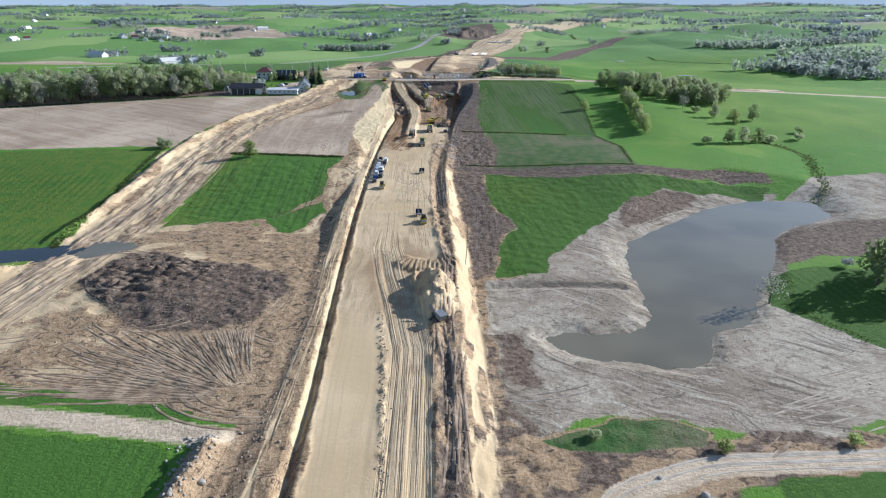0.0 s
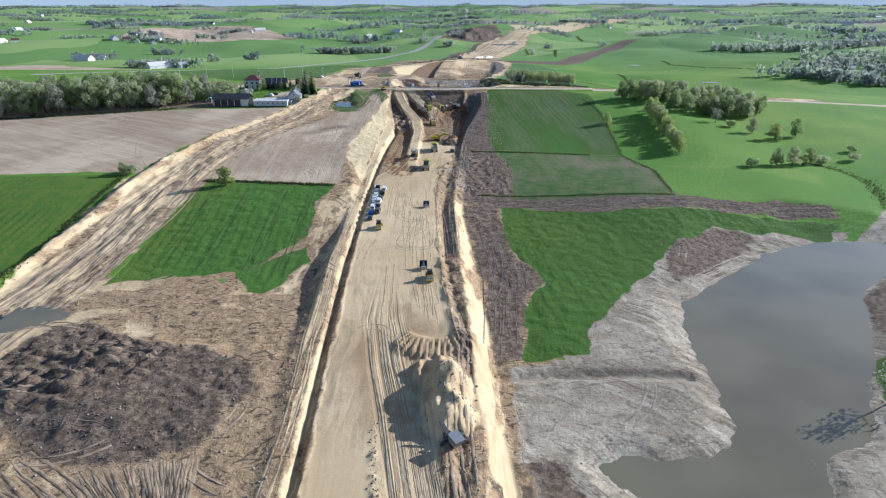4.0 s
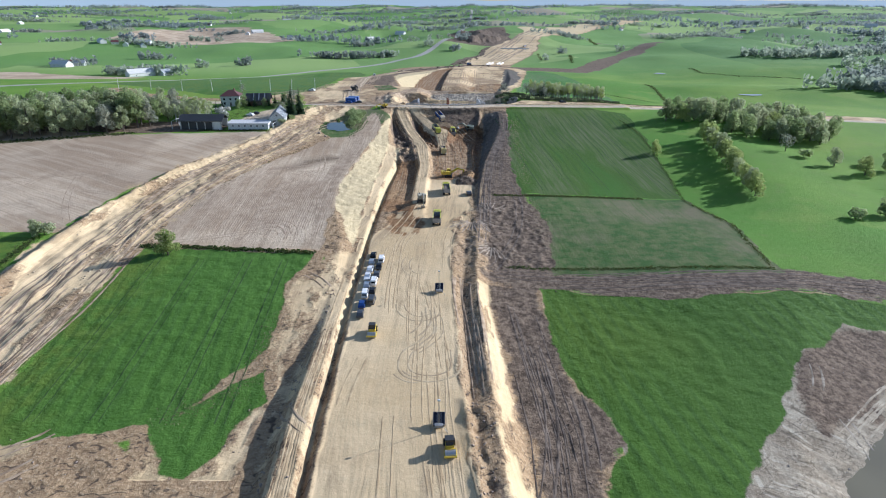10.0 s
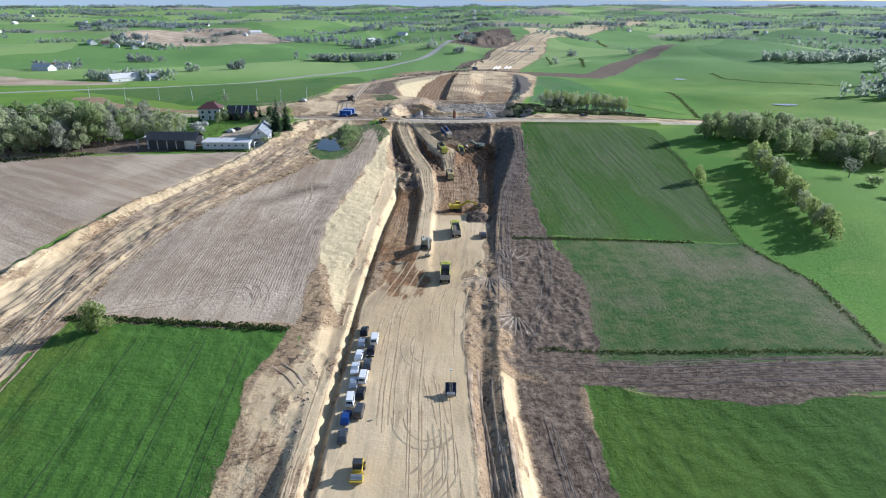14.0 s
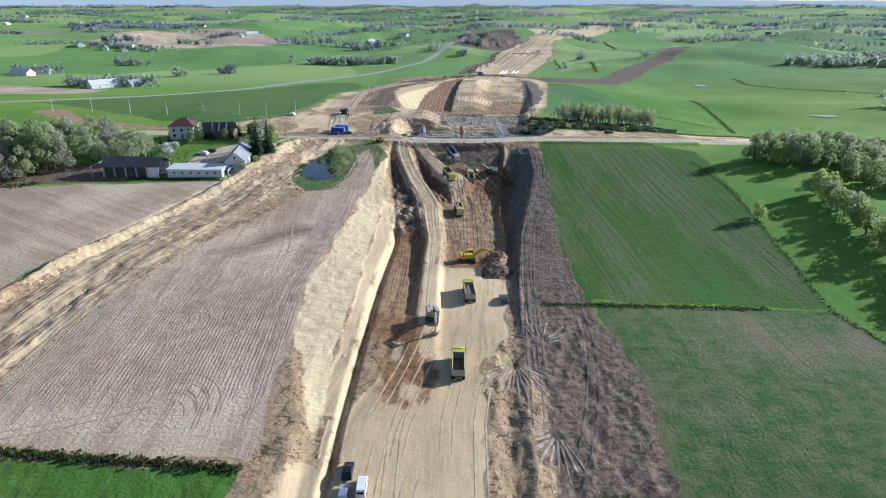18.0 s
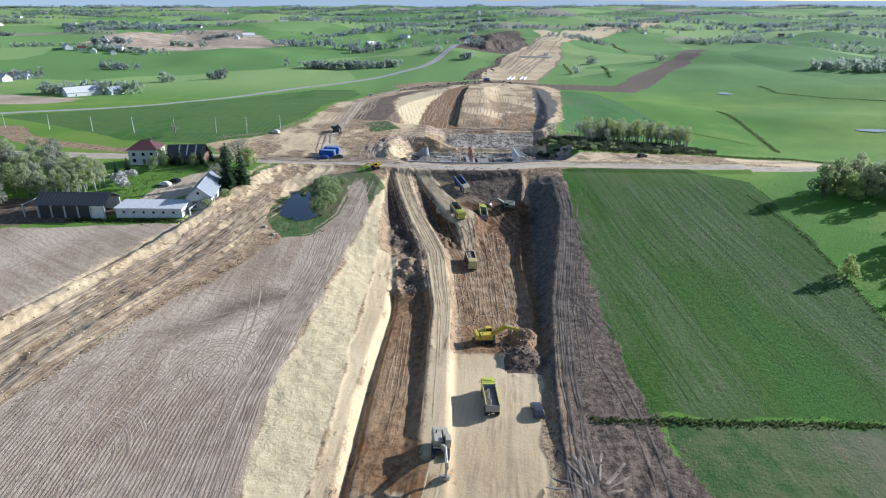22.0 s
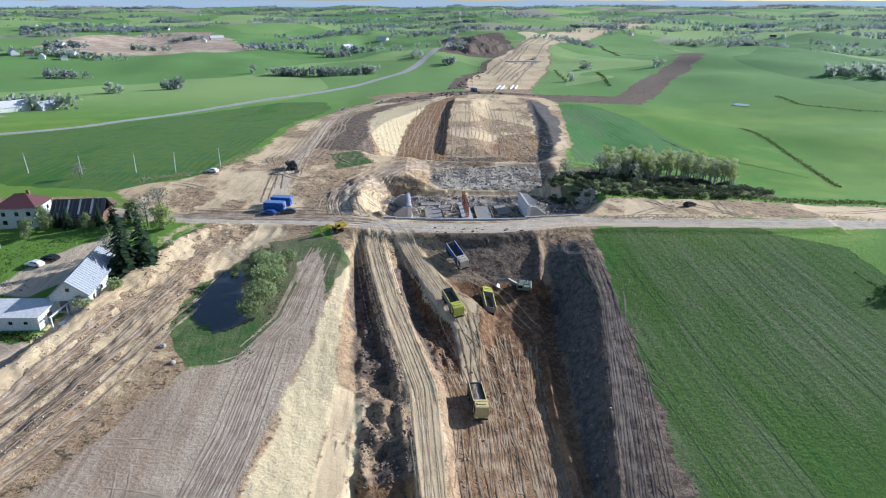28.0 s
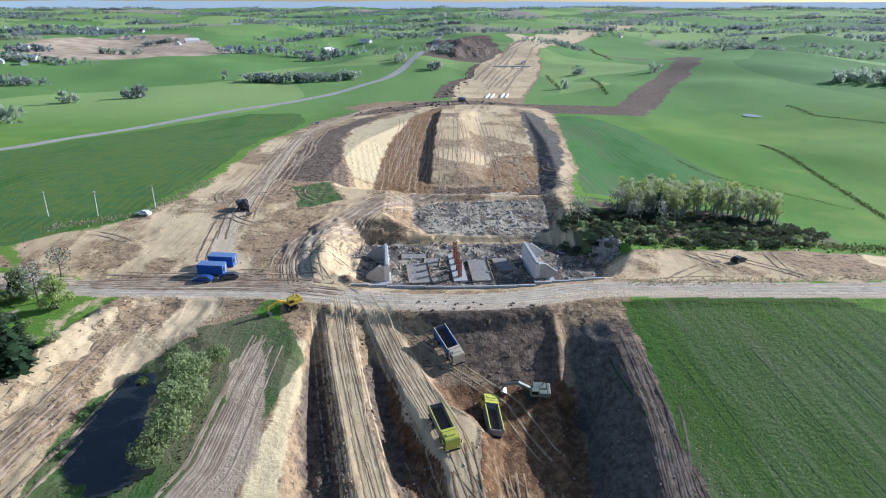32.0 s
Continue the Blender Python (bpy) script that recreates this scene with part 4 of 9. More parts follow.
    soil = np.maximum(any_of(x, y, "works_left", "works_right", "compound", "works_far", "tan_strip", "field_track", "road_margin"), np.where(haul > 0, np.where((y > 260) & (y < 470), 21.0, 14.0), np.interp(y, (300, 350), (13.0, 9.6))) - np.abs(haul))
    soil = np.maximum(soil, np.maximum(strip(left - 4, right + 3, 40, 462), strip(left - 9, right, 268, 306)))
    dark = any_of(x, y, "soil_track", "soil_strip", "soil_top", "dark_heap", "dark_patch", "silt_soil", "silt_dark", "soil_far", "soil_far_b", "soil_far_c", "far_edge", "cut_band", "soil_brown", "shaded_farm_soil", "crust", "cut_head", "clay_heap", "mound_far", "cut_gully")
    scrub = any_of(x, y, "brush")
    dark = np.maximum(dark, np.minimum(scrub, 7 * fbm(x / 6, y / 3.5, 199) + 0.2))
    thin = np.maximum(thin, np.minimum(scrub + 2, -7 * fbm(x / 6, y / 3.5, 199) - 0.2))
    thin = np.maximum(thin, np.maximum(any_of(x, y, "field_corner"), np.minimum(any_of(x, y, "farm_margin"), -plough)))
    verge = strip(L["bed_right"] - 0.5 + 1.5 * fbm(x / 6, y / 9, 90), L["crest_right"] + 0.3, 60, 300)
    bed = np.minimum(bed, np.where((y < 300) & (np.hypot((x + 2.4) / 1.4, (y - 140) / 2.0) > 5.5), -verge, bed))
    bench = np.maximum(np.minimum(strip(L["crest_left"] - 0.2, L["ditch_left"] - 0.8, 40, 285), 6.0 * fbm(x / 1.6, y / 20, 75) - 1.0), np.minimum(strip(L["crest_right"] + 0.2, L["toe_right"] + 0.2, 62, 258), 3.4 * fbm(x / 2, y / 9, 76) + 0.6))
    bed = np.maximum(bed, bench)
    pale = np.minimum(any_of(x, y, "compound", "tan_strip") - 1, 13 * fbm(x / 13, y / 22, 141) + 0.8)
    pale = np.maximum(pale, np.minimum(13 - np.abs(haul), 12 * fbm(x / 5, y / 16, 142) + 1.6 - 14 * step01(140, 100, y)))
    pale = np.maximum(pale, np.minimum(any_of(x, y, "works_left"), 10 * fbm(x / 14, y / 8, 143) + (-x - 98) / 7))
    pale = np.maximum(pale, np.where((x > -62) & (y > 186) & (y < 280), np.minimum(any_of(x, y, "works_left"), 10 * fbm(x / 4, y / 7, 144) + 0.5), -14.0))
    pale = np.minimum(pale, -any_of(x, y, "dark_heap", "soil_brown", "cut_band", "dark_patch", "bridge_pit", "rubble", "cut_rough", "grass_patch") * 1.5 - 1)
    bed = np.maximum(bed, 0.28 * pale)
    bed = np.maximum(bed, np.minimum(strip(L["crest_left"], L["bench_left"] + 0.3, 286, 400), 1.8 * fbm(x / 1.4, y / 2.4, 198) + 1.5))
    churn = any_of(x, y, "mud_churn")
    bed = np.where(churn > -3, np.minimum(bed, np.maximum(-churn, 5.0 * fbm(x / 2.2, y / 3.4, 181) - 0.35)), bed)
    bed = np.where(any_of(x, y, "clay_heap") > 0, -3.0, bed)
    dark = np.maximum(dark, np.where(y < 128, np.minimum(any_of(x, y, "works_right"), 7 * fbm(x / 5, y / 4, 195) - 0.4), -14.0))
    dark = np.maximum(dark, np.minimum(strip(L["bed_right"] - 1.5, L["crest_right"] - 0.6, 62, 200), 6 * fbm(x / 3, y / 6, 196) - 0.6))
    silt = any_of(x, y, "silt", "rubble", "bridge_pit")
    # ditch-lip and right-bank strips: sunlight put into the colour as bright sand
    bright = np.maximum(np.minimum(strip(left + 0.5, L["crest_left"] + 0.2, 276, 452), np.maximum(x - np.interp(y, (276, 284, 292, 302, 312), (-35, -38, -40.5, -42.5, -50)), 0.3 * (y - 312))), np.maximum(strip(L["bench_left"], L["ditch_left"], 296, 398), strip(L["ditch_left"] - 0.9, L["ditch_left"] - 0.1, 40, 300)))
    bright = np.maximum(bright, np.maximum(strip(L["crest_right"] + 1.0, L["toe_right"] - 1.4, 205, 256), any_of(x, y, "sand_face", "white_sand")))
    bright = np.maximum(bright, np.minimum(any_of(x, y, "cut_floor"), 1.3 - np.abs(x - np.interp(y, (562, 676, 758), (28, 41, 51)))))
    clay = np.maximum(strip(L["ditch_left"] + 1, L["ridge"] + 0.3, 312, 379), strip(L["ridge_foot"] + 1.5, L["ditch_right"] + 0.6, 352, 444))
    clay = np.where(any_of(x, y, "fork") > 0, -3.0, clay)
    clay = np.maximum(clay, np.maximum(any_of(x, y, "hole"), np.minimum(any_of(x, y, "cut_rough") + 3, 8 * fbm(x / 3, y / 14, 200) + 1.0)))
    clay = np.maximum(clay, np.minimum(any_of(x, y, "dug_patch"), 6 * fbm(x / 3, y / 7, 197) + 1.2))
    clay = np.maximum(clay, np.minimum(any_of(x, y, "cut_floor"), -(x - np.interp(y, (583, 636, 688, 743), (-13, -10, -8, -3)))))
    # sun-averted slopes get the dark till, which paints part of their shade
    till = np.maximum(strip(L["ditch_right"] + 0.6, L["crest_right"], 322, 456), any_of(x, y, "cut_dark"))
    till = np.maximum(till, np.minimum(any_of(x, y, "rubble", "bridge_pit"), 6.0 * fbm(x / 3.5, y / 3.5, 191) + np.where(y > 512, -1.3, 0.2)))
    dark = np.maximum(dark, np.minimum(any_of(x, y, "rubble", "bridge_pit"), 6.0 * fbm(x / 4, y / 4, 192) - np.where(y > 512, 1.8, 0.8)))
    dark = np.maximum(dark, strip(L["crest_left"] + 0.6, L["ridge"] + 0.2, 404, 452))
    road = np.maximum(np.maximum(3.3 - np.abs(cross), 2.3 - np.abs(crest)), np.maximum(2.2 - np.abs(side), 2.0 - np.abs(farm)))
    road = np.maximum(road, np.maximum(any_of(x, y, "yard"), 2.6 - np.abs(orange)))
    asphalt = 4.2 - np.abs(tar)
    # bare soil shows round the edges of the fields inside the works
    rim = any_of(x, y, "crop_mid", "crop_mid_tail", "crop_right", "verge_near_right")
    soil = np.maximum(soil, np.where((rim > -4) & (np.abs(x) < 92), rim + np.where(x > 22, 0.6, 4), -14))
    silt = np.maximum(silt, np.where((rim > -5) & (x > 24) & (y > 120) & (y < 244), rim + 5, -14))
    # lanes: across and along the way that wheels went
    across, way = x - mid_line, y.copy()
    here = np.abs(haul) < 17
    across, way = np.where(here, haul, across), np.where(here, haul_u, way)
    fan = (inside_by(PLAN["works_left"], x, y) > 0) & (x < left - 3) & (np.abs(haul) > 15)
    ang = np.arctan2(y - 100, x + 36)
    across, way = np.where(fan, ang * 34 + 0.02 * np.hypot(x + 36, y - 100), across), np.where(fan, np.hypot(x + 36, y - 100), way)
    m = any_of(x, y, "plough_left") > 0
    across, way = np.where(m, 0.52 * x + 0.85 * y, across), np.where(m, 0.85 * x - 0.52 * y, way)
    m = any_of(x, y, "plough_mid") > 0
    across, way = np.where(m, x + 0.06 * (y - 300), across), np.where(m, y, way)
    m = any_of(x, y, "field_upper", "field_lower") > 0
    across, way = np.where(m, x + 0.10 * (y - 330), across), np.where(m, y, way)
    m = any_of(x, y, "crop_mid", "crop_right", "crop_left") > 0
    across, way = np.where(m, x + 0.12 * y, across), np.where(m, y, way)
    m = any_of(x, y, "silt") > 0
    across, way = np.where(m, 0.5 * x + 0.86 * y + 9 * fbm(x / 30, y / 30, 44), across), np.where(m, x, way)
    m = any_of(x, y, "soil_track") > 0
    across, way = np.where(m, y - 0.1 * np.sin(x / 14), across), np.where(m, x, way)
    for off, u, w in ((cross, cross_u, 4.5), (crest, crest_u, 7), (orange, orange_u, 6), (side, side_u, 6), (farm, farm_u, 4), (tar, tar_u, 7)):
        across, way = np.where(np.abs(off) < w, off, across), np.where(np.abs(off) < w, u, way)
    across = across + 2.2 * fbm(x / 16, y / 34, 50, 3)
    # grader and truck grooves that sweep round the sand heap
    sweep = np.interp(y, (60, 116, 137, 152, 170, 190), (-6.2, -7.0, -10.6, -13.8, -17, -18))
    wide = np.interp(y, (60, 100, 120, 137, 170, 190), (4.4, 4.5, 4.7, 5.0, 4.6, 3.0))
    groove = step01(wide + 0.7, wide - 0.5, np.abs(x - sweep)) * step01(192, 160, y) * (y > 40)
    across, way = np.where(groove > 0, (x - sweep) / wide * 4.5, across), np.where(groove > 0, y, way)
    level = step01(0.2, 1.4, np.minimum(x - L["bed_left"], -12.6 - 0.03 * (y - 96) - x)) * step01(136, 122, y + 2.5 * fbm(x / 3, y / 5, 184))
    damp = np.clip(step01(1.25, 0.55, np.hypot((x + 12) / 12.5, (y - 152) / 24)) + 0.9 * fbm(x / 5, y / 7, 185) - 0.3, 0, 1) * (1 - level)
    damp = np.maximum(damp, np.clip(0.55 + 0.16 * inside_by(PLAN["wet_patch"], x + 2 * fbm(x / 6, y / 6, 193), y + 2 * fbm(x / 6, y / 6, 194)), 0, 1))
    # relief of the covers
    rough = step01(-0.5, 2.5, soil) * (1 - step01(-1, 1, plough)) * (1 - step01(-1, 1, bed)) * (1 - step01(-1, 1, road))
    near = step01(900, 500, y)
    z = z + near * rough * (0.06 * vnoise(across / 1.3, way / 18, 61) + 0.30 * fbm(x / 2.4, y / 2.4, 62))
    lumpy = 0.9 + 2.8 * step01(24, 4, np.hypot((x + 79) / 1.25, y - 153))
    z = z + near * step01(-0.5, 2, any_of(x, y, "dark_heap")) * lumpy * np.abs(fbm(x / 2.8, y / 2.2, 63, 5))
    z = z + near * step01(-0.5, 2, churn) * (0.5 * fbm(x / 2.2, y / 2.6, 182) + 0.5 * np.abs(fbm(x / 1.1, y / 3.5, 183)))
    fan_r, fan_a = np.hypot(x + 5, (y - 174) / 1.5), np.arctan2((y - 174) / 1.5, x + 5)
    flute = step01(7.6, 9.2, fan_r + fbm(x / 3, y / 3, 201)) * step01(14.6, 13.2, fan_r + 1.6 * fbm(x / 2, y / 2, 202)) * step01(-2.45, -2.2, fan_a) * step01(-0.55, -0.85, fan_a)
    crease = np.abs(np.sin(fan_a * 27 + 2.2 * fbm(x / 4, y / 5, 203) + 0.08 * fan_r)) ** 0.8
    z = z + flute * (0.15 + 0.85 * crease)
    # the fluted bank takes the same brown, strongest in its grooves
    damp = np.maximum(damp, flute * (1.0 - 0.55 * crease))
    z = z + 0.16 * groove * vnoise(across * 1.15, way / 30, 186) * step01(0, 1, bed)
    z = z + near * step01(-0.5, 2, any_of(x, y, "soil_track", "soil_strip", "soil_top", "dark_patch")) * (0.06 * vnoise(across / 1.5, way / 18, 64) + 0.14 * fbm(x / 2, y / 2, 65))
    z = z + near * step01(-0.5, 2, any_of(x, y, "rubble", "bridge_pit")) * 0.55 * np.abs(fbm(x / 2.2, y / 2.2, 66, 4))
    z = z + step01(640, 520, y) * step01(-0.5, 2, clay) * (0.08 * vnoise(across / 1.4, way / 16, 67) + 0.26 * fbm(x / 2.6, y / 3.4, 68))
    z = z + near * step01(-0.5, 2, till) * 0.35 * fbm(x / 3, y / 3, 69)
    z = z + near * step01(0, 2, bed) * 0.03 * vnoise(across / 1.6, way / 30, 70)
    # spoil along the right of the bed
    spoil = strip(L["bed_right"] - 1, L["crest_right"] - 1, 60, 205)
    z = z + step01(-1, 1.5, spoil) * (0.4 + 0.8 * fbm(x / 3, y / 4, 71) + 0.8 * np.abs(fbm(x / 1.3, y / 4.5, 187))).clip(0)
    # red ridge at the foot of the dark slope
    red = x - (L["bed_right"] + 1.0)
    z = z + 1.9 * np.exp(-(red / 0.9) ** 2) * step01(352, 366, y) * step01(462, 450, y) * (0.7 + 0.8 * fbm(x / 2, y / 5, 72)).clip(0)
    z = z + near * step01(-0.3, 0.8, bench) * np.where(x > -15, 0.3 * fbm(x / 1.7, y / 4, 74), 0.16 * fbm(x / 1.7, y / 9, 74))
    z = z + step01(600, 500, y) * step01(-0.5, 2, bright) * 0.12 * fbm(x / 2.4, y / 2.4, 73)
    Z = z.reshape(shape)
    P = np.pad(Z, 1, mode="edge")
    blur = (4 * Z + 2 * (P[:-2, 1:-1] + P[2:, 1:-1] + P[1:-1, :-2] + P[1:-1, 2:]) + P[:-2, :-2] + P[2:, 2:] + P[:-2, 2:] + P[2:, :-2]) / 16
    z = (0.45 * Z + 0.55 * blur).ravel()
    layers = {"cover_a": (crop, thin, plough), "cover_b": (bed, dark, silt), "cover_c": (soil, road, asphalt), "cover_d": (bright, clay, till)}
    ragged = {"cover_a": 0.35, "cover_b": 1.0, "cover_c": 0.8, "cover_d": 0.8}
    data = {}
    for key, triple in layers.items():
        data[key] = np.stack([soft(v + (wob * (2.2 if v is dark else ragged[key]) if v is not road and v is not asphalt else 0.25 * wob)) for v in triple], 1)
    data["marks"] = np.stack([groove, level, damp], 1)
    data["lane"] = np.stack([across, way, np.zeros_like(x)], 1)
    # which piece of the setting each face belongs to
    kinds = (
        ("ground", None), ("works_ground", soil), ("mud_flat", silt), ("ploughed_field", plough), ("topsoil_strip", dark), ("road_bed", bed), ("sand_slope", bright),
        ("cutting_floor", clay), ("cutting_slope", till), ("crop_field", crop), ("thin_crop_field", thin), ("dirt_road", road), ("asphalt_road", asphalt),
    )
    nx = shape[1]
    ix, iy = np.meshgrid(np.arange(nx - 1), np.arange(shape[0] - 1))
    first = (iy * nx + ix).ravel()
    quads = np.stack([first, first + 1, first + nx + 1, first + nx], 1)
    which = np.zeros(len(quads), int)
    for k, (_, v) in enumerate(kinds):
        if v is not None:
            which[v[quads].mean(1) > 0] = k
    co = np.stack([x, y, z], 1)
    Z = z.reshape(shape)
    gy, gx = np.gradient(Z, ys, xs)
    normal = np.stack([-gx.ravel(), -gy.ravel(), np.ones(len(x))], 1)
    normal /= np.linalg.norm(normal, axis=1, keepdims=True)
    labels = {
        "ground": "rolling spring-green pasture reaching to the hazy horizon",
        "works_ground": "churned brown construction soil with wheel ruts",
        "mud_flat": "dried grey silt flats round the muddy pond",
        "ploughed_field": "bare ploughed field of pale greyish-brown soil",
        "topsoil_strip": "stripped dark topsoil with tracked ruts",
        "road_bed": "levelled pale sand bed of the unfinished road",
        "sand_slope": "bright yellow sand face of the embankment",
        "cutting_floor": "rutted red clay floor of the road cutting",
        "cutting_slope": "dark grey till slope of the cutting, shade deepened in its colour",
        "crop_field": "field of vivid green young grain with tramlines",
        "thin_crop_field": "patchy green field with bare brown spots",
        "dirt_road": "pale dusty dirt road with wheel tracks",
        "asphalt_road": "narrow grey asphalt country road",
    }
    for k, (name, _) in enumerate(kinds):
        q = quads[which == k]
        if not len(q):
            continue
        used, inv = np.unique(q, return_inverse=True)
        me = bpy.data.meshes.new(name)
        me.vertices.add(len(used))
        me.vertices.foreach_set("co", co[used].astype(np.float32).ravel())
        me.loops.add(4 * len(q))
        me.loops.foreach_set("vertex_index", inv.astype(np.int32).ravel())
        me.polygons.add(len(q))
        me.polygons.foreach_set("loop_start", np.arange(0, 4 * len(q), 4, dtype=np.int32))
        me.polygons.foreach_set("use_smooth", np.ones(len(q), bool))
        me.update(calc_edges=True)
        for key, v in data.items():
            at_ = me.attributes.new(key, "FLOAT_VECTOR", "POINT")
            at_.data.foreach_set("vector", v[used].astype(np.float32).ravel())
        me.normals_split_custom_set_from_vertices(normal[used].tolist())
        me.materials.append(EARTH)
        tagged(new(name, me), labels[name], name.replace("_", " "), "", "structure")
    return xs, ys, Z


GRID_X, GRID_Y, GRID_Z = build_ground()


def gz(x, y):
    """Height of the finished ground."""
    i = int(np.clip(np.searchsorted(GRID_X, x) - 1, 0, len(GRID_X) - 2))
    j = int(np.clip(np.searchsorted(GRID_Y, y) - 1, 0, len(GRID_Y) - 2))
    f = (x - GRID_X[i]) / (GRID_X[i + 1] - GRID_X[i])
    g = (y - GRID_Y[j]) / (GRID_Y[j + 1] - GRID_Y[j])
    a = GRID_Z[j, i] * (1 - f) + GRID_Z[j, i + 1] * f
    b = GRID_Z[j + 1, i] * (1 - f) + GRID_Z[j + 1, i + 1] * f
    return float(a * (1 - g) + b * g)


# ---- water ----


def sheet(name, outline, z, material, label):
    """A level sheet of water over an outline, its rim buried in the banks."""
    px, py = [p[0] for p in outline], [p[1] for p in outline]
    step = 1.0
    gx, gy = np.arange(min(px) - 4, max(px) + 4, step), np.arange(min(py) - 4, max(py) + 4, step)
    X, Y = np.meshgrid(gx, gy)
    deep = inside_by(outline, X.ravel(), Y.ravel()).reshape(X.shape) > -3.2
    bm = bmesh.new()
    grid = {}

    def corner(i, j):
        if (i, j) not in grid:
            grid[i, j] = bm.verts.new((gx[i], gy[j], z))
        return grid[i, j]
    for j in range(len(gy) - 1):
        for i in range(len(gx) - 1):
            if deep[j, i] and deep[j + 1, i + 1] and deep[j, i + 1] and deep[j + 1, i]:
                bm.faces.new((corner(i, j), corner(i + 1, j), corner(i + 1, j + 1), corner(i, j + 1)))
    me = bpy.data.meshes.new(name)
    bm.to_mesh(me)
    bm.free()
    me.materials.append(material)
    return tagged(new(name, me), label, "water", "", "structure")


MUDDY = water_material("muddy_water", (0.190, 0.166, 0.102), 0.04)
CLEAR = water_material("dark_water", (0.030, 0.034, 0.030), 0.10)
for name, mat, label in (("pond", MUDDY, "still muddy brown pond reflecting the pale sky"), ("farm_pond", CLEAR, "dark still farm pond among bushes"), ("puddle_a", CLEAR, "long blue-grey puddle at the field edge"), ("puddle_b", MUDDY, "muddy brown puddle across the haul road"), ("meadow_pool", CLEAR, "small bright pool of water in the meadow"), ("meadow_pool_b", CLEAR, "small bright pool of water in the meadow")):
    sheet("water", PLAN[name], WATER_LEVEL[name] + 0.04, mat, label)

# ---- far rim of the land ----
bm = bmesh.new()
low, high = [], []
for k in range(241):
    a = radians(-62 + 124 * k / 240)
    r = 4780
    x, y = r * math.sin(a), r * math.cos(a)
    top = 84 + 6 * vnoise(k / 9, 0.5, 91) + 2.5 * vnoise(k / 1.7, 0.5, 92)
    low.append(bm.verts.new((x, y, 10))), high.append(bm.verts.new((x * 1.004, y * 1.004, float(top))))
for k in range(240):
    bm.faces.new((low[k], low[k + 1], high[k + 1], high[k]))
# backdrop strip: its pale blue glow stands in for bright haze
rim = Nodes("haze_glow_hills")
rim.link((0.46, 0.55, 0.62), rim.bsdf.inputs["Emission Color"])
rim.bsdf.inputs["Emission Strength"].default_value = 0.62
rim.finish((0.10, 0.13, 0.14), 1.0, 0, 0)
me = bpy.data.meshes.new("backdrop")
bm.to_mesh(me)
bm.free()
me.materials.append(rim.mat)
tagged(new("backdrop", me), "backdrop of wooded hills along the horizon, glowing pale blue for haze", "hills", "", "structure")

# ---- helpers for things ----


def mesh_of(name, bm, material, smooth=False):
    me = bpy.data.meshes.new(name)
    bm.to_mesh(me)
    bm.free()
    for m in material if isinstance(material, (list, tuple)) else (material,):
        me.materials.append(m)
    if smooth:
        me.polygons.foreach_set("use_smooth", [True] * len(me.polygons))
    return me


def part(name, bm, material, parent, label="", smooth=False):
    ob = new(name, mesh_of(name, bm, material, smooth))
    ob.parent = parent
    return tagged(ob, label)


def thing(name, label, category, group=""):
    return tagged(new(name), label, category, group)


def stand(ob, x, y, turn=0.0, sink=0.0, size=1.0):
    """Puts a thing on the ground, tipped with the slope below it."""
    e = 2.4
    slope_x, slope_y = (gz(x + e, y) - gz(x - e, y)) / (2 * e), (gz(x, y + e) - gz(x, y - e)) / (2 * e)
    up = Vector((-slope_x, -slope_y, 1)).normalized()
    tip = Vector((0, 0, 1)).rotation_difference(up).to_matrix().to_4x4()
    m = Matrix.Translation((x, y, gz(x, y) - sink)) @ tip @ pose(0, 0, 0, 0, 0, turn)
    ob.matrix_world = m @ Matrix.Diagonal((size, size, size, 1))
    return ob


def box(bm, x, y, z, w, d, h, bevel=0.0, taper=(1, 1), turn=0.0, tip=0.0):
    """A box with its foot's middle at (x, y, z); taper shrinks its top; turn about z, tip about x."""
    made = bmesh.ops.create_cube(bm, size=1)["verts"]
    r = pose(0, 0, 0, tip, 0, turn)
    for v in made:
        k = v.co.z > 0
        v.co = Vector((x, y, z)) + r @ Vector((v.co.x * w * (taper[0] if k else 1), v.co.y * d * (taper[1] if k else 1), (v.co.z + 0.5) * h))
    if bevel:
        edges = list({e for v in made for e in v.link_edges})
        bmesh.ops.bevel(bm, geom=edges, offset=bevel, segments=2, affect="EDGES", profile=0.6)
    return bm


def tube(bm, a, b, r, r2=None, sides=10):
    """A round bar from a to b."""
    a, b = Vector(a), Vector(b)
    made = bmesh.ops.create_cone(bm, cap_ends=True, segments=sides, radius1=r, radius2=r if r2 is None else r2, depth=(b - a).length)["verts"]
    m = Matrix.Translation((a + b) / 2) @ (b - a).to_track_quat("Z", "Y").to_matrix().to_4x4()
    for v in made:
        v.co = m @ v.co
    return bm


def extruded(bm, outline, x0, x1):
    """A side outline of (y, z) points, drawn out from x0 to x1."""
    a = [bm.verts.new((x0, y, z)) for y, z in outline]
    b = [bm.verts.new((x1, y, z)) for y, z in outline]
    n = len(outline)
    for i in range(n):
        bm.faces.new((a[i], a[(i + 1) % n], b[(i + 1) % n], b[i]))
    bm.faces.new(a[::-1]), bm.faces.new(b)
    bmesh.ops.recalc_face_normals(bm, faces=bm.faces[:])
    return bm


def B():
    return bmesh.new()


YELLOW = plain("yellow_paint", (0.62, 0.455, 0.050), 0.45, 0, 0.25, 1.2)
LIME = plain("lime_yellow_paint", (0.60, 0.58, 0.09), 0.42, 0, 0.2, 1.2)
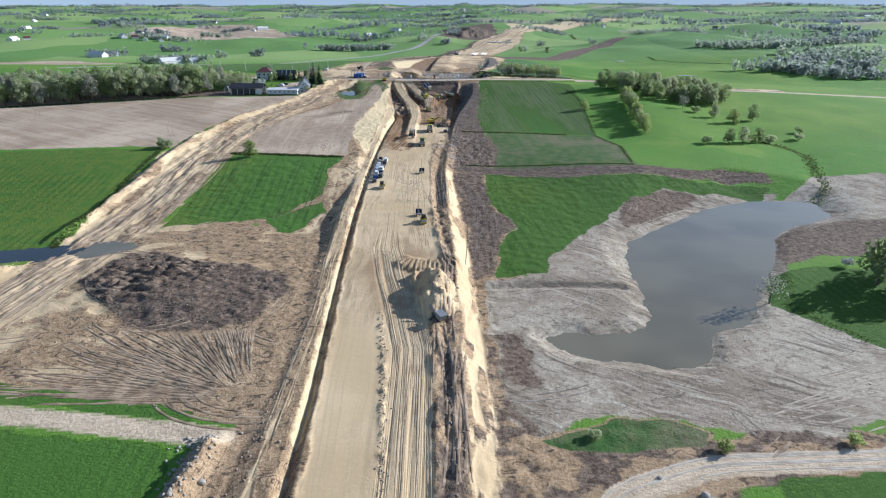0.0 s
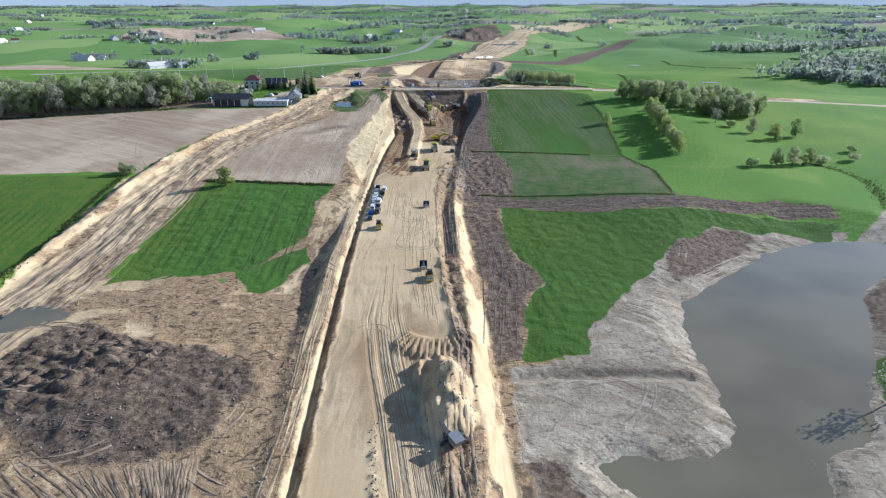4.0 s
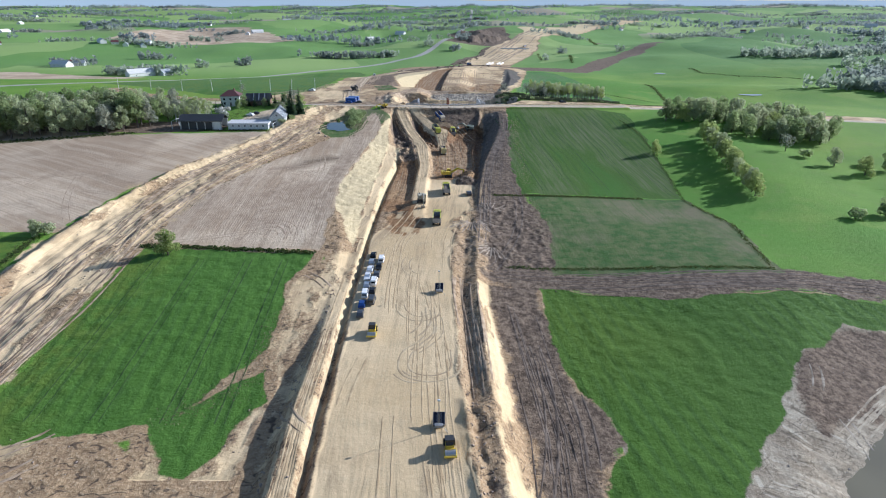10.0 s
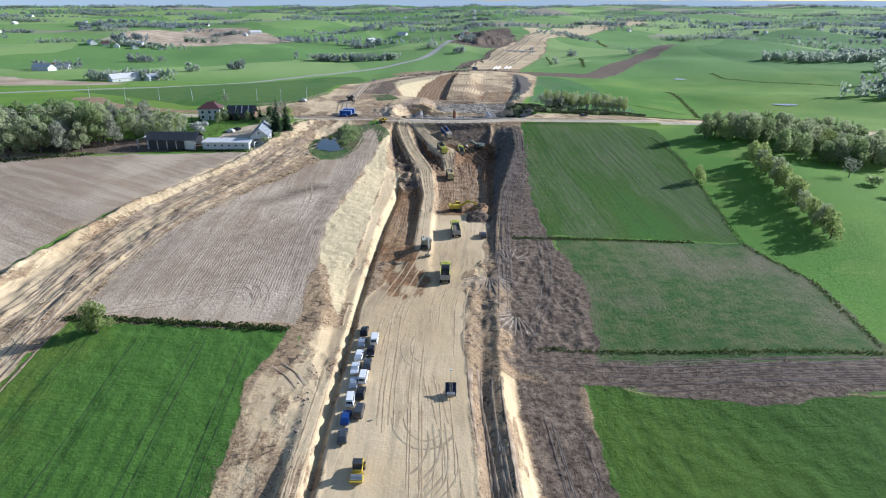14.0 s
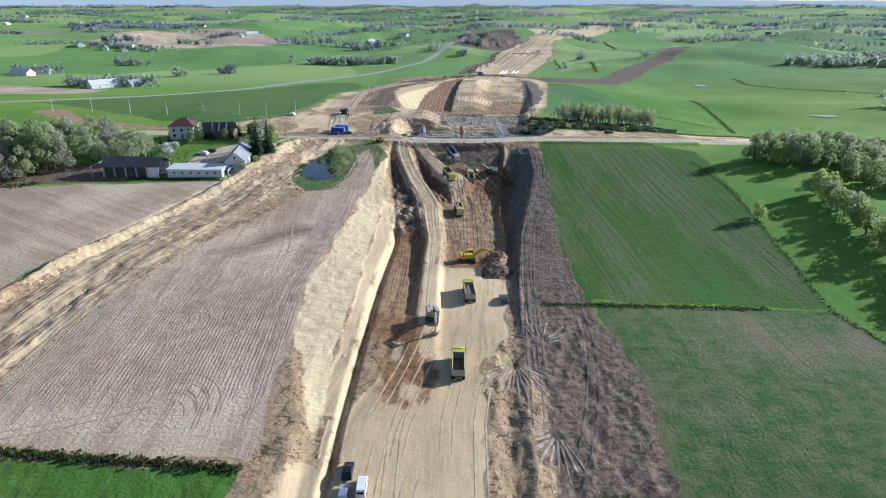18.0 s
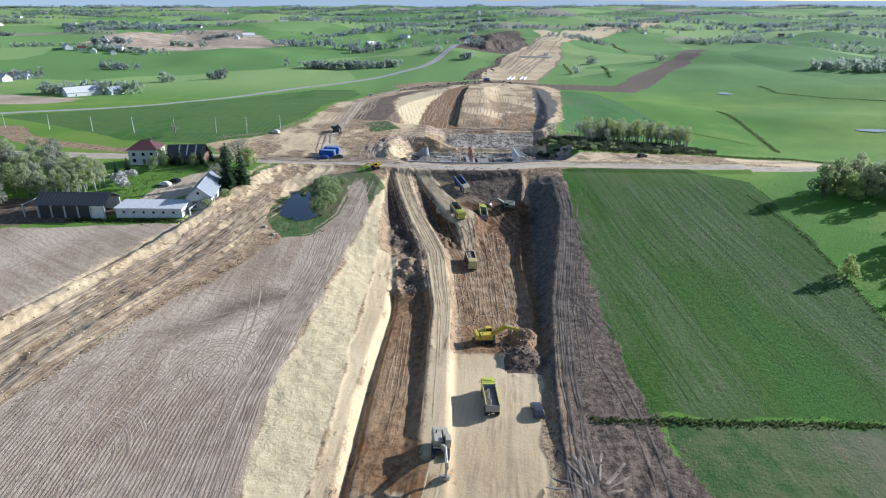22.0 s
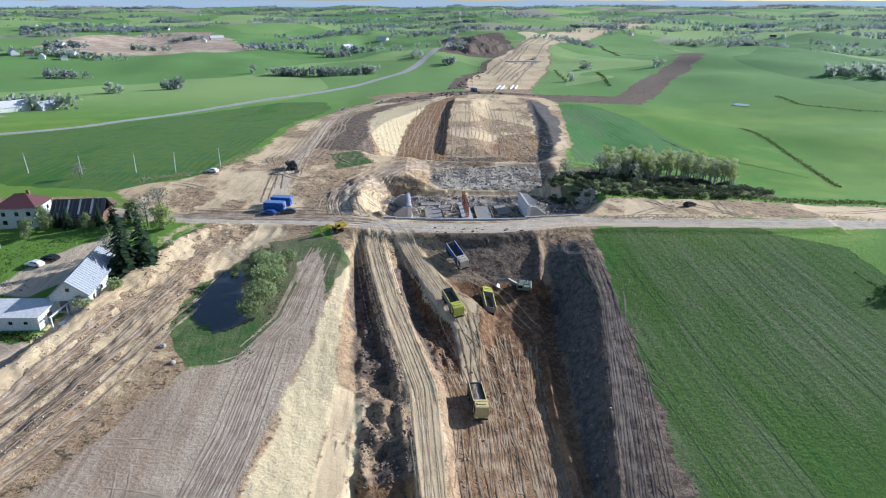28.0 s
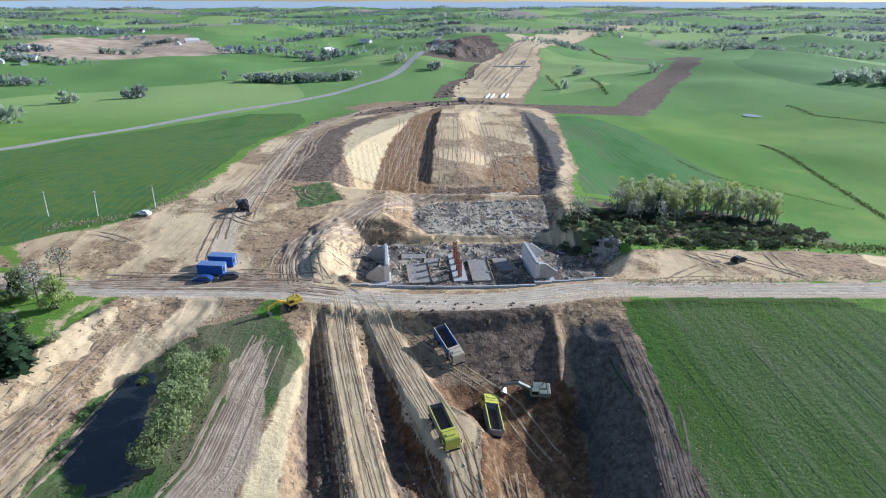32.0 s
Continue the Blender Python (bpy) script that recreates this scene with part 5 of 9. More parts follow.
DARK_STEEL = plain("dark_steel", (0.06, 0.062, 0.066), 0.6, 0.3, 0.4, 2.0)
GREY_STEEL = plain("grey_steel", (0.32, 0.32, 0.32), 0.5, 0.3, 0.4, 1.5)
WORN_STEEL = plain("worn_steel", (0.50, 0.49, 0.47), 0.4, 0.7, 0.3, 2.5)
RUBBER = plain("rubber", (0.022, 0.022, 0.023), 0.85, 0, 0.5, 3)
WHITE = plain("white_paint", (0.80, 0.80, 0.79), 0.35, 0, 0.1, 1.0)
PLASTER = plain("white_plaster", (0.72, 0.71, 0.68), 0.9, 0, 0.18, 0.5, 0.2)
CONCRETE = plain("concrete", (0.46, 0.45, 0.43), 0.9, 0, 0.25, 0.7, 0.3)
PALE_CONCRETE = plain("fresh_concrete", (0.68, 0.67, 0.65), 0.85, 0, 0.15, 0.7, 0.2)
RUST = plain("rusty_steel", (0.23, 0.085, 0.045), 0.85, 0.2, 0.45, 2.5, 0.2)
BLUE = plain("blue_paint", (0.030, 0.115, 0.42), 0.45, 0, 0.25, 0.8)
TIMBER = plain("grey_timber", (0.23, 0.185, 0.145), 0.9, 0, 0.4, 1.5, 0.3)
PALE_TIMBER = plain("shuttering_timber", (0.50, 0.37, 0.20), 0.85, 0, 0.3, 1.5, 0.2)
ROOF_RED = plain("red_roof_sheet", (0.125, 0.052, 0.048), 0.55, 0, 0.25, 1.0)
ROOF_DARK = plain("dark_roof_sheet", (0.055, 0.058, 0.062), 0.6, 0, 0.35, 0.8)
ROOF_GREY = plain("grey_roof_sheet", (0.38, 0.40, 0.42), 0.5, 0.1, 0.2, 0.6)
ROOF_FELT = plain("pale_roof_felt", (0.62, 0.61, 0.59), 0.85, 0, 0.2, 0.4)
BRICK = plain("brown_brick", (0.22, 0.125, 0.085), 0.9, 0, 0.35, 1.5, 0.3)
PANEL = plain("solar_cells", (0.010, 0.012, 0.022), 0.18, 0, 0.3, 2)
STONE = plain("field_stone", (0.35, 0.315, 0.265), 0.9, 0, 0.35, 1.5, 0.4)
CLOD = plain("dry_clod", (0.33, 0.26, 0.20), 0.95, 0, 0.4, 1.5, 0.4)
DARK_CLOD = plain("dark_clod", (0.125, 0.098, 0.08), 0.95, 0, 0.4, 1.5, 0.4)


def glass_material():
    n = Nodes("dark_glass")
    return n.finish((0.015, 0.018, 0.02), 0.06, 0.0, 0.6)


GLASS = glass_material()
ORANGE_PAINT = plain("cream_paint", (0.70, 0.58, 0.42), 0.45, 0, 0.25, 1.2)
CAR_PAINTS = {
    "white": WHITE, "silver": plain("silver_paint", (0.48, 0.50, 0.52), 0.3, 0.5, 0.1), "black": plain("black_paint", (0.018, 0.019, 0.021), 0.25, 0, 0.2),
    "blue": plain("car_blue_paint", (0.025, 0.07, 0.25), 0.3, 0.1, 0.15), "grey": plain("graphite_paint", (0.085, 0.09, 0.10), 0.3, 0.3, 0.15),
}


def wheel(parent, x, y, r, width, rim_mat):
    b = B()
    tube(b, (x - width / 2, y, r), (x + width / 2, y, r), r, None, 16)
    bmesh.ops.bevel(b, geom=b.edges[:], offset=0.05 * r, segments=1, affect="EDGES")
    w = part("wheel", b, RUBBER, parent)
    b = B()
    side = 1 if x > 0 else -1
    tube(b, (x + side * width * 0.36, y, r), (x + side * (width / 2 + 0.012), y, r), r * 0.55, r * 0.5, 12)
    part("rim", b, rim_mat, w, "dusty steel rim")
    return w


# ---- vehicles ----


def tipper_truck(label, cab_paint, tub_paint, group, load=False):
    t = thing("tipper_truck", label, "truck", group)
    b = B()
    box(b, -0.42, -0.4, 0.75, 0.16, 8.0, 0.28), box(b, 0.42, -0.4, 0.75, 0.16, 8.0, 0.28)
    for y in (-3.6, -1.5, 1.0, 3.0):
        box(b, 0, y, 0.8, 0.9, 0.2, 0.15)
    box(b, -0.95, 0.9, 0.6, 0.5, 1.1, 0.55, 0.05), box(b, 0.95, 0.9, 0.6, 0.5, 1.1, 0.55, 0.05)
    part("chassis", b, DARK_STEEL, t)
    b = extruded(B(), [(2.35, 0.75), (4.35, 0.62), (4.42, 1.7), (4.2, 2.85), (4.0, 3.02), (2.55, 3.05), (2.35, 2.9)], -1.22, 1.22)
    bmesh.ops.bevel(b, geom=b.edges[:], offset=0.06, segments=2, affect="EDGES")
    cab = part("cab", b, cab_paint, t, "bright driver's cab")
    b = B()
    box(b, 0, 4.37, 1.72, 2.1, 0.08, 1.0, 0.02, (0.95, 1), 0, 11)
    part("windscreen", b, GLASS, cab)
    for s in (-1, 1):
        b = B()
        box(b, s * 1.225, 3.4, 1.8, 0.03, 1.2, 0.85, 0.01)
        part("side_window", b, GLASS, cab)
        b = B()
        box(b, s * 1.42, 4.25, 1.7, 0.12, 0.25, 0.75, 0.03)
        part("mirror", b, DARK_STEEL, cab)
        b = B()
        box(b, s * 0.9, 4.42, 0.85, 0.4, 0.08, 0.22, 0.02)
        part("headlight", b, WHITE, cab)
    b = B()
    box(b, 0, 4.42, 0.5, 2.4, 0.2, 0.32, 0.05)
    part("bumper", b, DARK_STEEL, t)
    b = B()
    box(b, 0, 3.2, 3.02, 1.6, 0.5, 0.16, 0.05)
    part("roof_beacon_bar", b, cab_paint, cab)
    # open tub
    b = B()
    for s in (-1, 1):
        box(b, s * 1.2, -1.05, 1.2, 0.1, 6.0, 1.5, 0.02)
        for k in range(5):
            box(b, s * 1.27, -3.7 + k * 1.33, 1.2, 0.08, 0.16, 1.45)
    box(b, 0, -1.05, 1.1, 2.45, 6.0, 0.12)
    box(b, 0, 1.95, 1.2, 2.5, 0.1, 1.75, 0.02)
    tub = part("tipper_body", b, tub_paint, t, "open steel tipper body")
    b = B()
    box(b, 0, -4.08, 1.2, 2.5, 0.09, 1.35, 0.02)
    part("tailgate", b, GREY_STEEL, tub)
    b = B()
    box(b, -1.2, -1.05, 2.7, 0.18, 6.1, 0.1, 0.02), box(b, 1.2, -1.05, 2.7, 0.18, 6.1, 0.1, 0.02), box(b, 0, 2.1, 2.92, 2.5, 0.5, 0.08, 0.02)
    part("rim_rail", b, cab_paint, tub)
    b = B()
    bmesh.ops.create_grid(b, x_segments=7, y_segments=14, size=0.5)
    for v in b.verts:
        v.co = Vector((v.co.x * 2.3, -1.05 + v.co.y * 5.9, (1.75 if load else 1.3) + (0.55 if load else 0.12) * (1 - 3 * v.co.x**2) + 0.1 * noise.noise(v.co * 9)))
    part("load", b, DARK_CLOD if not load else CLOD, tub, "earth lying in the tipper body")
    for y in (3.3, 1.75, -2.0, -3.35):
        for s in (-1, 1):
            wheel(t, s * 1.02, y, 0.52, 0.42 if y > 0 else 0.6, GREY_STEEL)
    b = B()
    for y in (-2.0, -3.35):
        for s in (-1, 1):
            box(b, s * 1.02, y, 1.05, 0.55, 1.2, 0.05, 0.02)
    part("mudguard", b, DARK_STEEL, t)
    return t


def track(parent, x, length, height, width):
    n, r = 10, height / 2
    half = length / 2 - r
    outline = [(half + r * math.sin(a), r - r * math.cos(a)) for a in [math.pi * k / n for k in range(n + 1)]]
    outline += [(-half - r * math.sin(a), r + r * math.cos(a)) for a in [math.pi * k / n for k in range(n + 1)]]
    b = extruded(B(), outline, x - width / 2, x + width / 2)
    for k in range(int(length / 0.22)):
        y = -length / 2 + r * 0.6 + k * 0.22
        if y < length / 2 - r * 0.6:
            box(b, x, y, height - 0.01, width * 1.02, 0.09, 0.05), box(b, x, y, -0.03, width * 1.02, 0.09, 0.04)
    t = part("track", b, DARK_STEEL, parent, "muddy steel crawler track")
    b = B()
    for k in (-1, 1):
        tube(b, (x - width * 0.55, k * half, r), (x + width * 0.55, k * half, r), r * 0.66, None, 12)
    part("sprocket", b, RUST, t)
    return t


def excavator(label, paint, group, swing=0.0, reach=(3.6, 3.1, 6.6, 2.6)):
    t = thing("excavator", label, "excavator", group)
    for s in (-1, 1):
        track(t, s * 1.2, 4.4, 0.95, 0.6)
    b = B()
    box(b, 0, 0, 0.45, 1.9, 2.4, 0.5, 0.05), tube(b, (0, 0, 0.9), (0, 0, 1.15), 0.75, None, 16)
    part("undercarriage", b, DARK_STEEL, t)
    r = pose(0, 0, 0, 0, 0, swing)

    def turned(bm):
        bmesh.ops.transform(bm, matrix=r, verts=bm.verts[:])
        return bm
    b = B()
    box(b, 0.0, -0.9, 1.15, 2.75, 3.2, 0.35, 0.05), box(b, 0.62, -0.9, 1.5, 1.45, 2.6, 0.95, 0.12), box(b, -0.85, -1.6, 1.5, 1.0, 1.5, 0.9, 0.1)
    body = part("upper_body", turned(b), paint, t)
    b = B()
    box(b, 0, -2.75, 1.2, 2.7, 0.85, 1.15, 0.22)
    part("counterweight", turned(b), paint, body, "rounded cast counterweight")
    b = extruded(B(), [(-0.75, 1.5), (0.95, 1.5), (1.05, 2.0), (0.75, 3.05), (-0.7, 3.08)], -1.36, -0.42)
    bmesh.ops.bevel(b, geom=b.edges[:], offset=0.05, segments=2, affect="EDGES")
    cab = part("cab", turned(b), paint, t)
    b = B()
    box(b, -0.89, 0.95, 1.7, 0.8, 0.06, 1.2, 0.01, (1, 1), 0, 14), box(b, -1.365, 0.1, 1.95, 0.03, 1.3, 0.95, 0.01), box(b, -0.415, 0.1, 1.95, 0.03, 1.3, 0.95, 0.01)
    part("cab_window", turned(b), GLASS, cab)
    b = B()
    tube(b, (0.8, -1.6, 2.4), (0.8, -1.6, 3.0), 0.09)
    part("exhaust", turned(b), DARK_STEEL, body)
    ky, kz, ey, ez = reach
    b = extruded(B(), [(0.5, 1.55), (0.75, 1.35), (ky + 0.1, kz + 0.1), (ey, ez), (ey - 0.15, ez + 0.35), (ky - 0.2, kz + 0.85), (0.45, 2.0)], -0.16, 0.34)
    boom = part("boom", turned(b), paint, t)
    b = B()
    tube(b, (0.09, 1.4, 1.6), (0.09, ky - 0.2, kz + 0.3), 0.1), tube(b, (0.09, ky, kz + 0.9), (0.09, ey - 0.6, ez + 0.75), 0.09)
    part("hydraulic_ram", turned(b), WORN_STEEL, boom, "bright steel hydraulic rams")
    b = extruded(B(), [(ey - 0.6, ez + 0.8), (ey - 0.2, ez + 0.35), (ey + 0.15, 0.95), (ey - 0.15, 0.85), (ey - 0.75, ez + 0.2)], -0.05, 0.24)
    part("dipper_arm", turned(b), paint, t)
    b = extruded(B(), [(ey + 0.2, 1.1), (ey - 0.35, 1.05), (ey - 1.1, 0.55), (ey - 1.2, 0.0), (ey - 0.7, -0.05), (ey - 0.1, 0.25)], -0.6, 0.78)
    bucket = part("bucket", turned(b), GREY_STEEL, t, "worn digging bucket")
    b = B()
    for k in range(5):
        box(b, -0.5 + k * 0.29, ey - 1.22, -0.1, 0.12, 0.3, 0.12, 0, (0.6, 0.4))
    part("teeth", turned(b), WORN_STEEL, bucket)
    return t


def road_roller(label, group):
    t = thing("road_roller", label, "road roller", group)
    b = B()
    tube(b, (-1.05, -1.75, 0.75), (1.05, -1.75, 0.75), 0.75, None, 28)
    part("drum", b, WORN_STEEL, t, "smooth shiny steel drum")
    b = B()
    for s in (-1, 1):
        box(b, s * 1.15, -1.6, 0.55, 0.16, 2.0, 0.45, 0.04)
    box(b, 0, -2.72, 0.6, 2.46, 0.18, 0.4, 0.04), box(b, 0, -0.75, 0.6, 2.46, 0.3, 0.5, 0.04)
    part("drum_frame", b, YELLOW, t)
    b = extruded(B(), [(-0.5, 0.7), (2.7, 0.8), (2.75, 1.5), (1.0, 1.75), (-0.5, 1.6)], -0.85, 0.85)
    bmesh.ops.bevel(b, geom=b.edges[:], offset=0.08, segments=2, affect="EDGES")
    part("engine_hood", b, YELLOW, t)
    b = extruded(B(), [(-0.45, 1.55), (0.95, 1.6), (0.85, 2.85), (-0.3, 2.85)], -0.8, 0.8)
    bmesh.ops.bevel(b, geom=b.edges[:], offset=0.05, segments=2, affect="EDGES")
    cab = part("cab", b, GLASS, t)
    b = B()
    box(b, 0, 0.28, 2.85, 1.8, 1.5, 0.12, 0.05)
    part("cab_roof", b, DARK_STEEL, cab)
    for s in (-1, 1):
        wheel(t, s * 0.85, 1.6, 0.75, 0.55, YELLOW)
    return t


def parked_car(paint, label, van=False):
    t = thing("parked_car", label, "car", "parked cars")
    hi = 1.95 if van else 1.48
    if van:
        side = [(-2.35, 0.3), (2.3, 0.28), (2.36, 0.8), (1.75, 1.05), (1.1, hi - 0.1), (0.8, hi), (-2.2, hi), (-2.38, 1.1)]
        house = [(-2.05, 1.1), (1.55, 1.08), (1.06, hi - 0.14), (-2.05, hi - 0.14)]
    else:
        side = [(-2.2, 0.3), (2.15, 0.28), (2.2, 0.72), (1.1, 0.95), (0.35, hi - 0.05), (-0.2, hi), (-1.3, hi - 0.03), (-2.05, 1.0), (-2.22, 0.85)]
        house = [(-1.85, 0.99), (1.0, 0.97), (0.33, hi - 0.1), (-1.28, hi - 0.1)]
    b = extruded(B(), side, -0.89, 0.89)
    for v in b.verts:
        if v.co.z > 1.05:
            v.co.x *= 0.82
    bmesh.ops.bevel(b, geom=b.edges[:], offset=0.05, segments=2, affect="EDGES")
    body = part("body", b, CAR_PAINTS[paint], t)
    for s in (-1, 1):
        b = extruded(B(), house, s * 0.76, s * 0.865)
        for v in b.verts:
            v.co.x *= 0.90 if v.co.z > 1.1 else 0.985
        part("side_window", b, GLASS, body)
        b = B()
        box(b, s * 0.97, 0.85, 0.92, 0.16, 0.12, 0.13, 0.02)
        part("wing_mirror", b, CAR_PAINTS[paint], body)
        b = B()
        box(b, s * 0.64, 2.14 if not van else 2.3, 0.6, 0.36, 0.08, 0.14, 0.02)
        part("headlight", b, WHITE, body)
        for y in (-1.35, 1.35):
            wheel(t, s * 0.78, y, 0.33, 0.22, GREY_STEEL)
    b = B()
    if van:
        box(b, 0, 1.47, 1.1, 1.4, 0.04, 0.88, 0, (0.92, 1), 0, 36)
    else:
        box(b, 0, 0.78, 1.0, 1.42, 0.04, 0.68, 0, (0.9, 1), 0, 52)
    part("windscreen", b, GLASS, body)
    b = B()
    box(b, 0, -1.72 if not van else -2.36, 1.02, 1.35, 0.04, 0.55, 0, (0.9, 1), 0, -48 if not van else -6)
    part("rear_window", b, GLASS, body)
    return t


def light_tower(label):
    """A wheeled camera mast with solar panels."""
    t = thing("solar_light_tower", label, "light tower", "solar light towers")
    b = B()
    box(b, 0, 0, 0.55, 1.5, 2.2, 0.5, 0.05), tube(b, (0, 1.0, 0.6), (0, 2.3, 0.5), 0.06)
    part("trailer", b, GREY_STEEL, t)
    for s in (-1, 1):
        wheel(t, s * 0.85, 0, 0.32, 0.2, GREY_STEEL)
        b = B()
        tube(b, (s * 0.8, -1.0, 0.7), (s * 1.5, -1.6, 0.0), 0.04)
        part("outrigger", b, WORN_STEEL, t)
    b = B()
    box(b, 0, 0.5, 1.35, 2.0, 2.4, 0.07, 0.01, (1, 1), 0, 22)
    panel = part("solar_panel", b, PANEL, t, "black solar panels")
    b = B()
    box(b, 0, 0.5, 1.31, 2.12, 2.52, 0.05, 0.01, (1, 1), 0, 22)
    for k in (-0.33, 0.33):
        box(b, k, 0.5, 1.44, 0.05, 2.4, 0.02, 0, (1, 1), 0, 22)
    part("panel_frame", b, WORN_STEEL, panel)
    b = B()
    tube(b, (0, -0.85, 0.9), (0, -0.85, 6.2), 0.07, 0.04)
    mast = part("mast", b, WORN_STEEL, t)
    b = B()
    box(b, 0, -0.85, 6.1, 0.5, 0.3, 0.25, 0.04)
    part("camera_head", b, WHITE, mast)
    return t


BED_CARS = (
    (-28.8, 272.0, "black", 0, 1), (-28.7, 267.1, "silver", 0, 0), (-26.2, 268.6, "white", 1, 2), (-28.6, 262.2, "white", 0, -2), (-26.4, 263.6, "black", 0, 1),
    (-28.7, 257.2, "white", 0, 0), (-26.5, 258.8, "grey", 0, 2), (-26.7, 254.2, "white", 1, -1), (-28.3, 252.2, "silver", 0, 1), (-26.5, 249.0, "black", 0, 0),
    (-28.1, 247.0, "white", 1, 2), (-26.0, 243.6, "grey", 1, -2), (-28.1, 241.7, "blue", 0, 0), (-27.9, 236.8, "grey", 0, 3),
)
CAR_WORDS = {"white": "white", "silver": "silver", "black": "black", "blue": "dark blue", "grey": "graphite grey"}
first_cars = {}
for cx, cy, paint, van, turn in BED_CARS:
    if (paint, van) not in first_cars:
        word = f"{CAR_WORDS[paint]} {'van' if van else 'hatchback car'} parked in rows on the sand bed"
        first_cars[(paint, van)] = parked_car(paint, word, bool(van))
        stand(first_cars[(paint, van)], cx, cy, turn, 0, 0.88)
    else:
        stand(copy_thing(first_cars[(paint, van)], Matrix()), cx, cy, turn + 180 * (cy % 2 > 1), 0, 0.88)

pickup = parked_car("grey", "dark grey car standing alone below the cutting slope")
pickup["group"] = ""
stand(pickup, 0.2, 332, 5)
stand(copy_thing(first_cars[("white", 0)], Matrix()), -97, 519, 70)["label"] = "white car on the track beside the grain field"
stand(copy_thing(first_cars[("black", 0)], Matrix()), 60.5, 484, -60)["label"] = "dark car on the bare strip by the dirt road"
stand(copy_thing(first_cars[("white", 0)], Matrix()), -114.5, 442, 75)["label"] = "white car parked on the farmyard gravel"
stand(copy_thing(first_cars[("black", 0)], Matrix()), -112.5, 445, 80)["label"] = "black car parked on the farmyard gravel"
stand(copy_thing(first_cars[("white", 1)], Matrix()), -82, 741, 20)["label"] = "small white van on the far site track"

stand(road_roller("yellow single-drum road roller on the sand bed", "road rollers"), -24.1, 228.3, 0, 0, 0.85)
stand(copy_thing([o for o in scene.objects if o.name == "road_roller"][0], Matrix()), -6.9, 191, 4, 0, 0.85)
stand(light_tower("grey mast trailer with black solar panels on the sand"), -9.6, 249.2, 0)
stand(copy_thing([o for o in scene.objects if o.name == "solar_light_tower"][0], Matrix()), -8.8, 197, 0)

tip_a = tipper_truck("lime-yellow four-axle tipper truck with an empty dark body", LIME, GREY_STEEL, "tipper trucks")
stand(tip_a, -11.2, 301.6, -1)
stand(copy_thing(tip_a, Matrix()), -5.8, 436.0, 4)
stand(copy_thing(tip_a, Matrix()), -14.0, 430.4, 198)
tip_b = tipper_truck("yellow tipper truck loaded with brown earth on the sand", LIME, GREY_STEEL, "tipper trucks", True)
stand(tip_b, -8.3, 334.5, 4)
tip_c = tipper_truck("cream-cabbed dump truck with a dark blue-grey body", ORANGE_PAINT, BLUE, "tipper trucks")
stand(tip_c, -12.3, 451.6, 205)
stand(excavator("large dusty cream crawler excavator digging in the cutting", plain("cream_paint", (0.42, 0.38, 0.28), 0.5, 0, 0.35, 1.2), "excavators", 188, (3.6, 3.3, 6.8, 2.6)), -17.2, 320.5, 0)
stand(excavator("yellow crawler excavator beside the clay bank", YELLOW, "excavators", -78), -7.5, 357, 0)
stand(excavator("green-grey crawler excavator on the dark clay", plain("green_paint", (0.27, 0.29, 0.22), 0.6, 0, 0.35), "excavators", 66), 2.9, 442.0, 20, 0, 0.9)
stand(excavator("small yellow crawler excavator on the track by the pond", YELLOW, "excavators", 95), -44.5, 463, 30, 0, 0.75)
stand(excavator("dark excavator standing on the compound gravel", DARK_STEEL, "excavators", 200), -70, 524, 10)
tip_d = tipper_truck("cream-yellow dump truck loaded with brown earth on the rutted clay", plain("cream_yellow_paint", (0.60, 0.48, 0.20), 0.5, 0, 0.3, 1.2), DARK_STEEL, "tipper trucks", True)
stand(tip_d, -10.4, 398.5, 186)

# ---- site huts ----


def site_container(label, paint, length=6.0):
    t = thing("site_container", label, "container", "blue site containers")
    b = B()
    box(b, 0, 0, 0.15, 2.4, length, 2.35)
    for s in (-1, 1):
        for k in range(int(length / 0.3)):
            box(b, s * 1.21, -length / 2 + 0.2 + k * 0.3, 0.3, 0.05, 0.14, 2.0)
    part("shell", b, paint, t)
    for s in (-1, 1):
        for q in (-1, 1):
            b = B()
            box(b, s * 1.18, q * (length / 2 - 0.05), 0.05, 0.18, 0.18, 2.55, 0.01)
            part("corner_post", b, paint, t)
    b = B()
    box(b, 0, 0, 2.5, 2.5, length + 0.06, 0.1, 0.03)
    part("roof", b, plain("pale_blue_roof", (0.16, 0.25, 0.46), 0.5), t)
    b = B()
    box(b, 0.5, -length / 2 - 0.02, 0.25, 0.85, 0.06, 2.0, 0.01)
    part("door", b, GREY_STEEL, t)
    b = B()
    box(b, -0.55, -length / 2 - 0.02, 1.1, 0.8, 0.05, 0.8, 0.01), box(b, 1.225, 0.5, 1.1, 0.05, 1.2, 0.8, 0.01)
    part("window", b, GLASS, t)
    return t


hut = site_container("blue corrugated site container on the compound", BLUE)
stand(hut, -65.5, 479.5, 82)
stand(copy_thing(hut, Matrix()), -64.5, 484.2, 82)
stand(copy_thing(first_cars[("blue", 0)], Matrix()), -66.5, 475.4, 84)["label"] = "dark blue car parked beside the site containers"
stand(copy_thing(first_cars[("grey", 0)], Matrix()), -61.0, 476.6, 100)["label"] = "graphite grey car parked beside the site containers"

# ---- farm ----


def wall_ring(bm, w, d, h, t=0.3):
    for s in (-1, 1):
        box(bm, s * (w / 2 - t / 2), 0, -0.6, t, d, h + 0.6)
        box(bm, 0, s * (d / 2 - t / 2), -0.6, w - 2 * t, t, h + 0.6)
    return bm


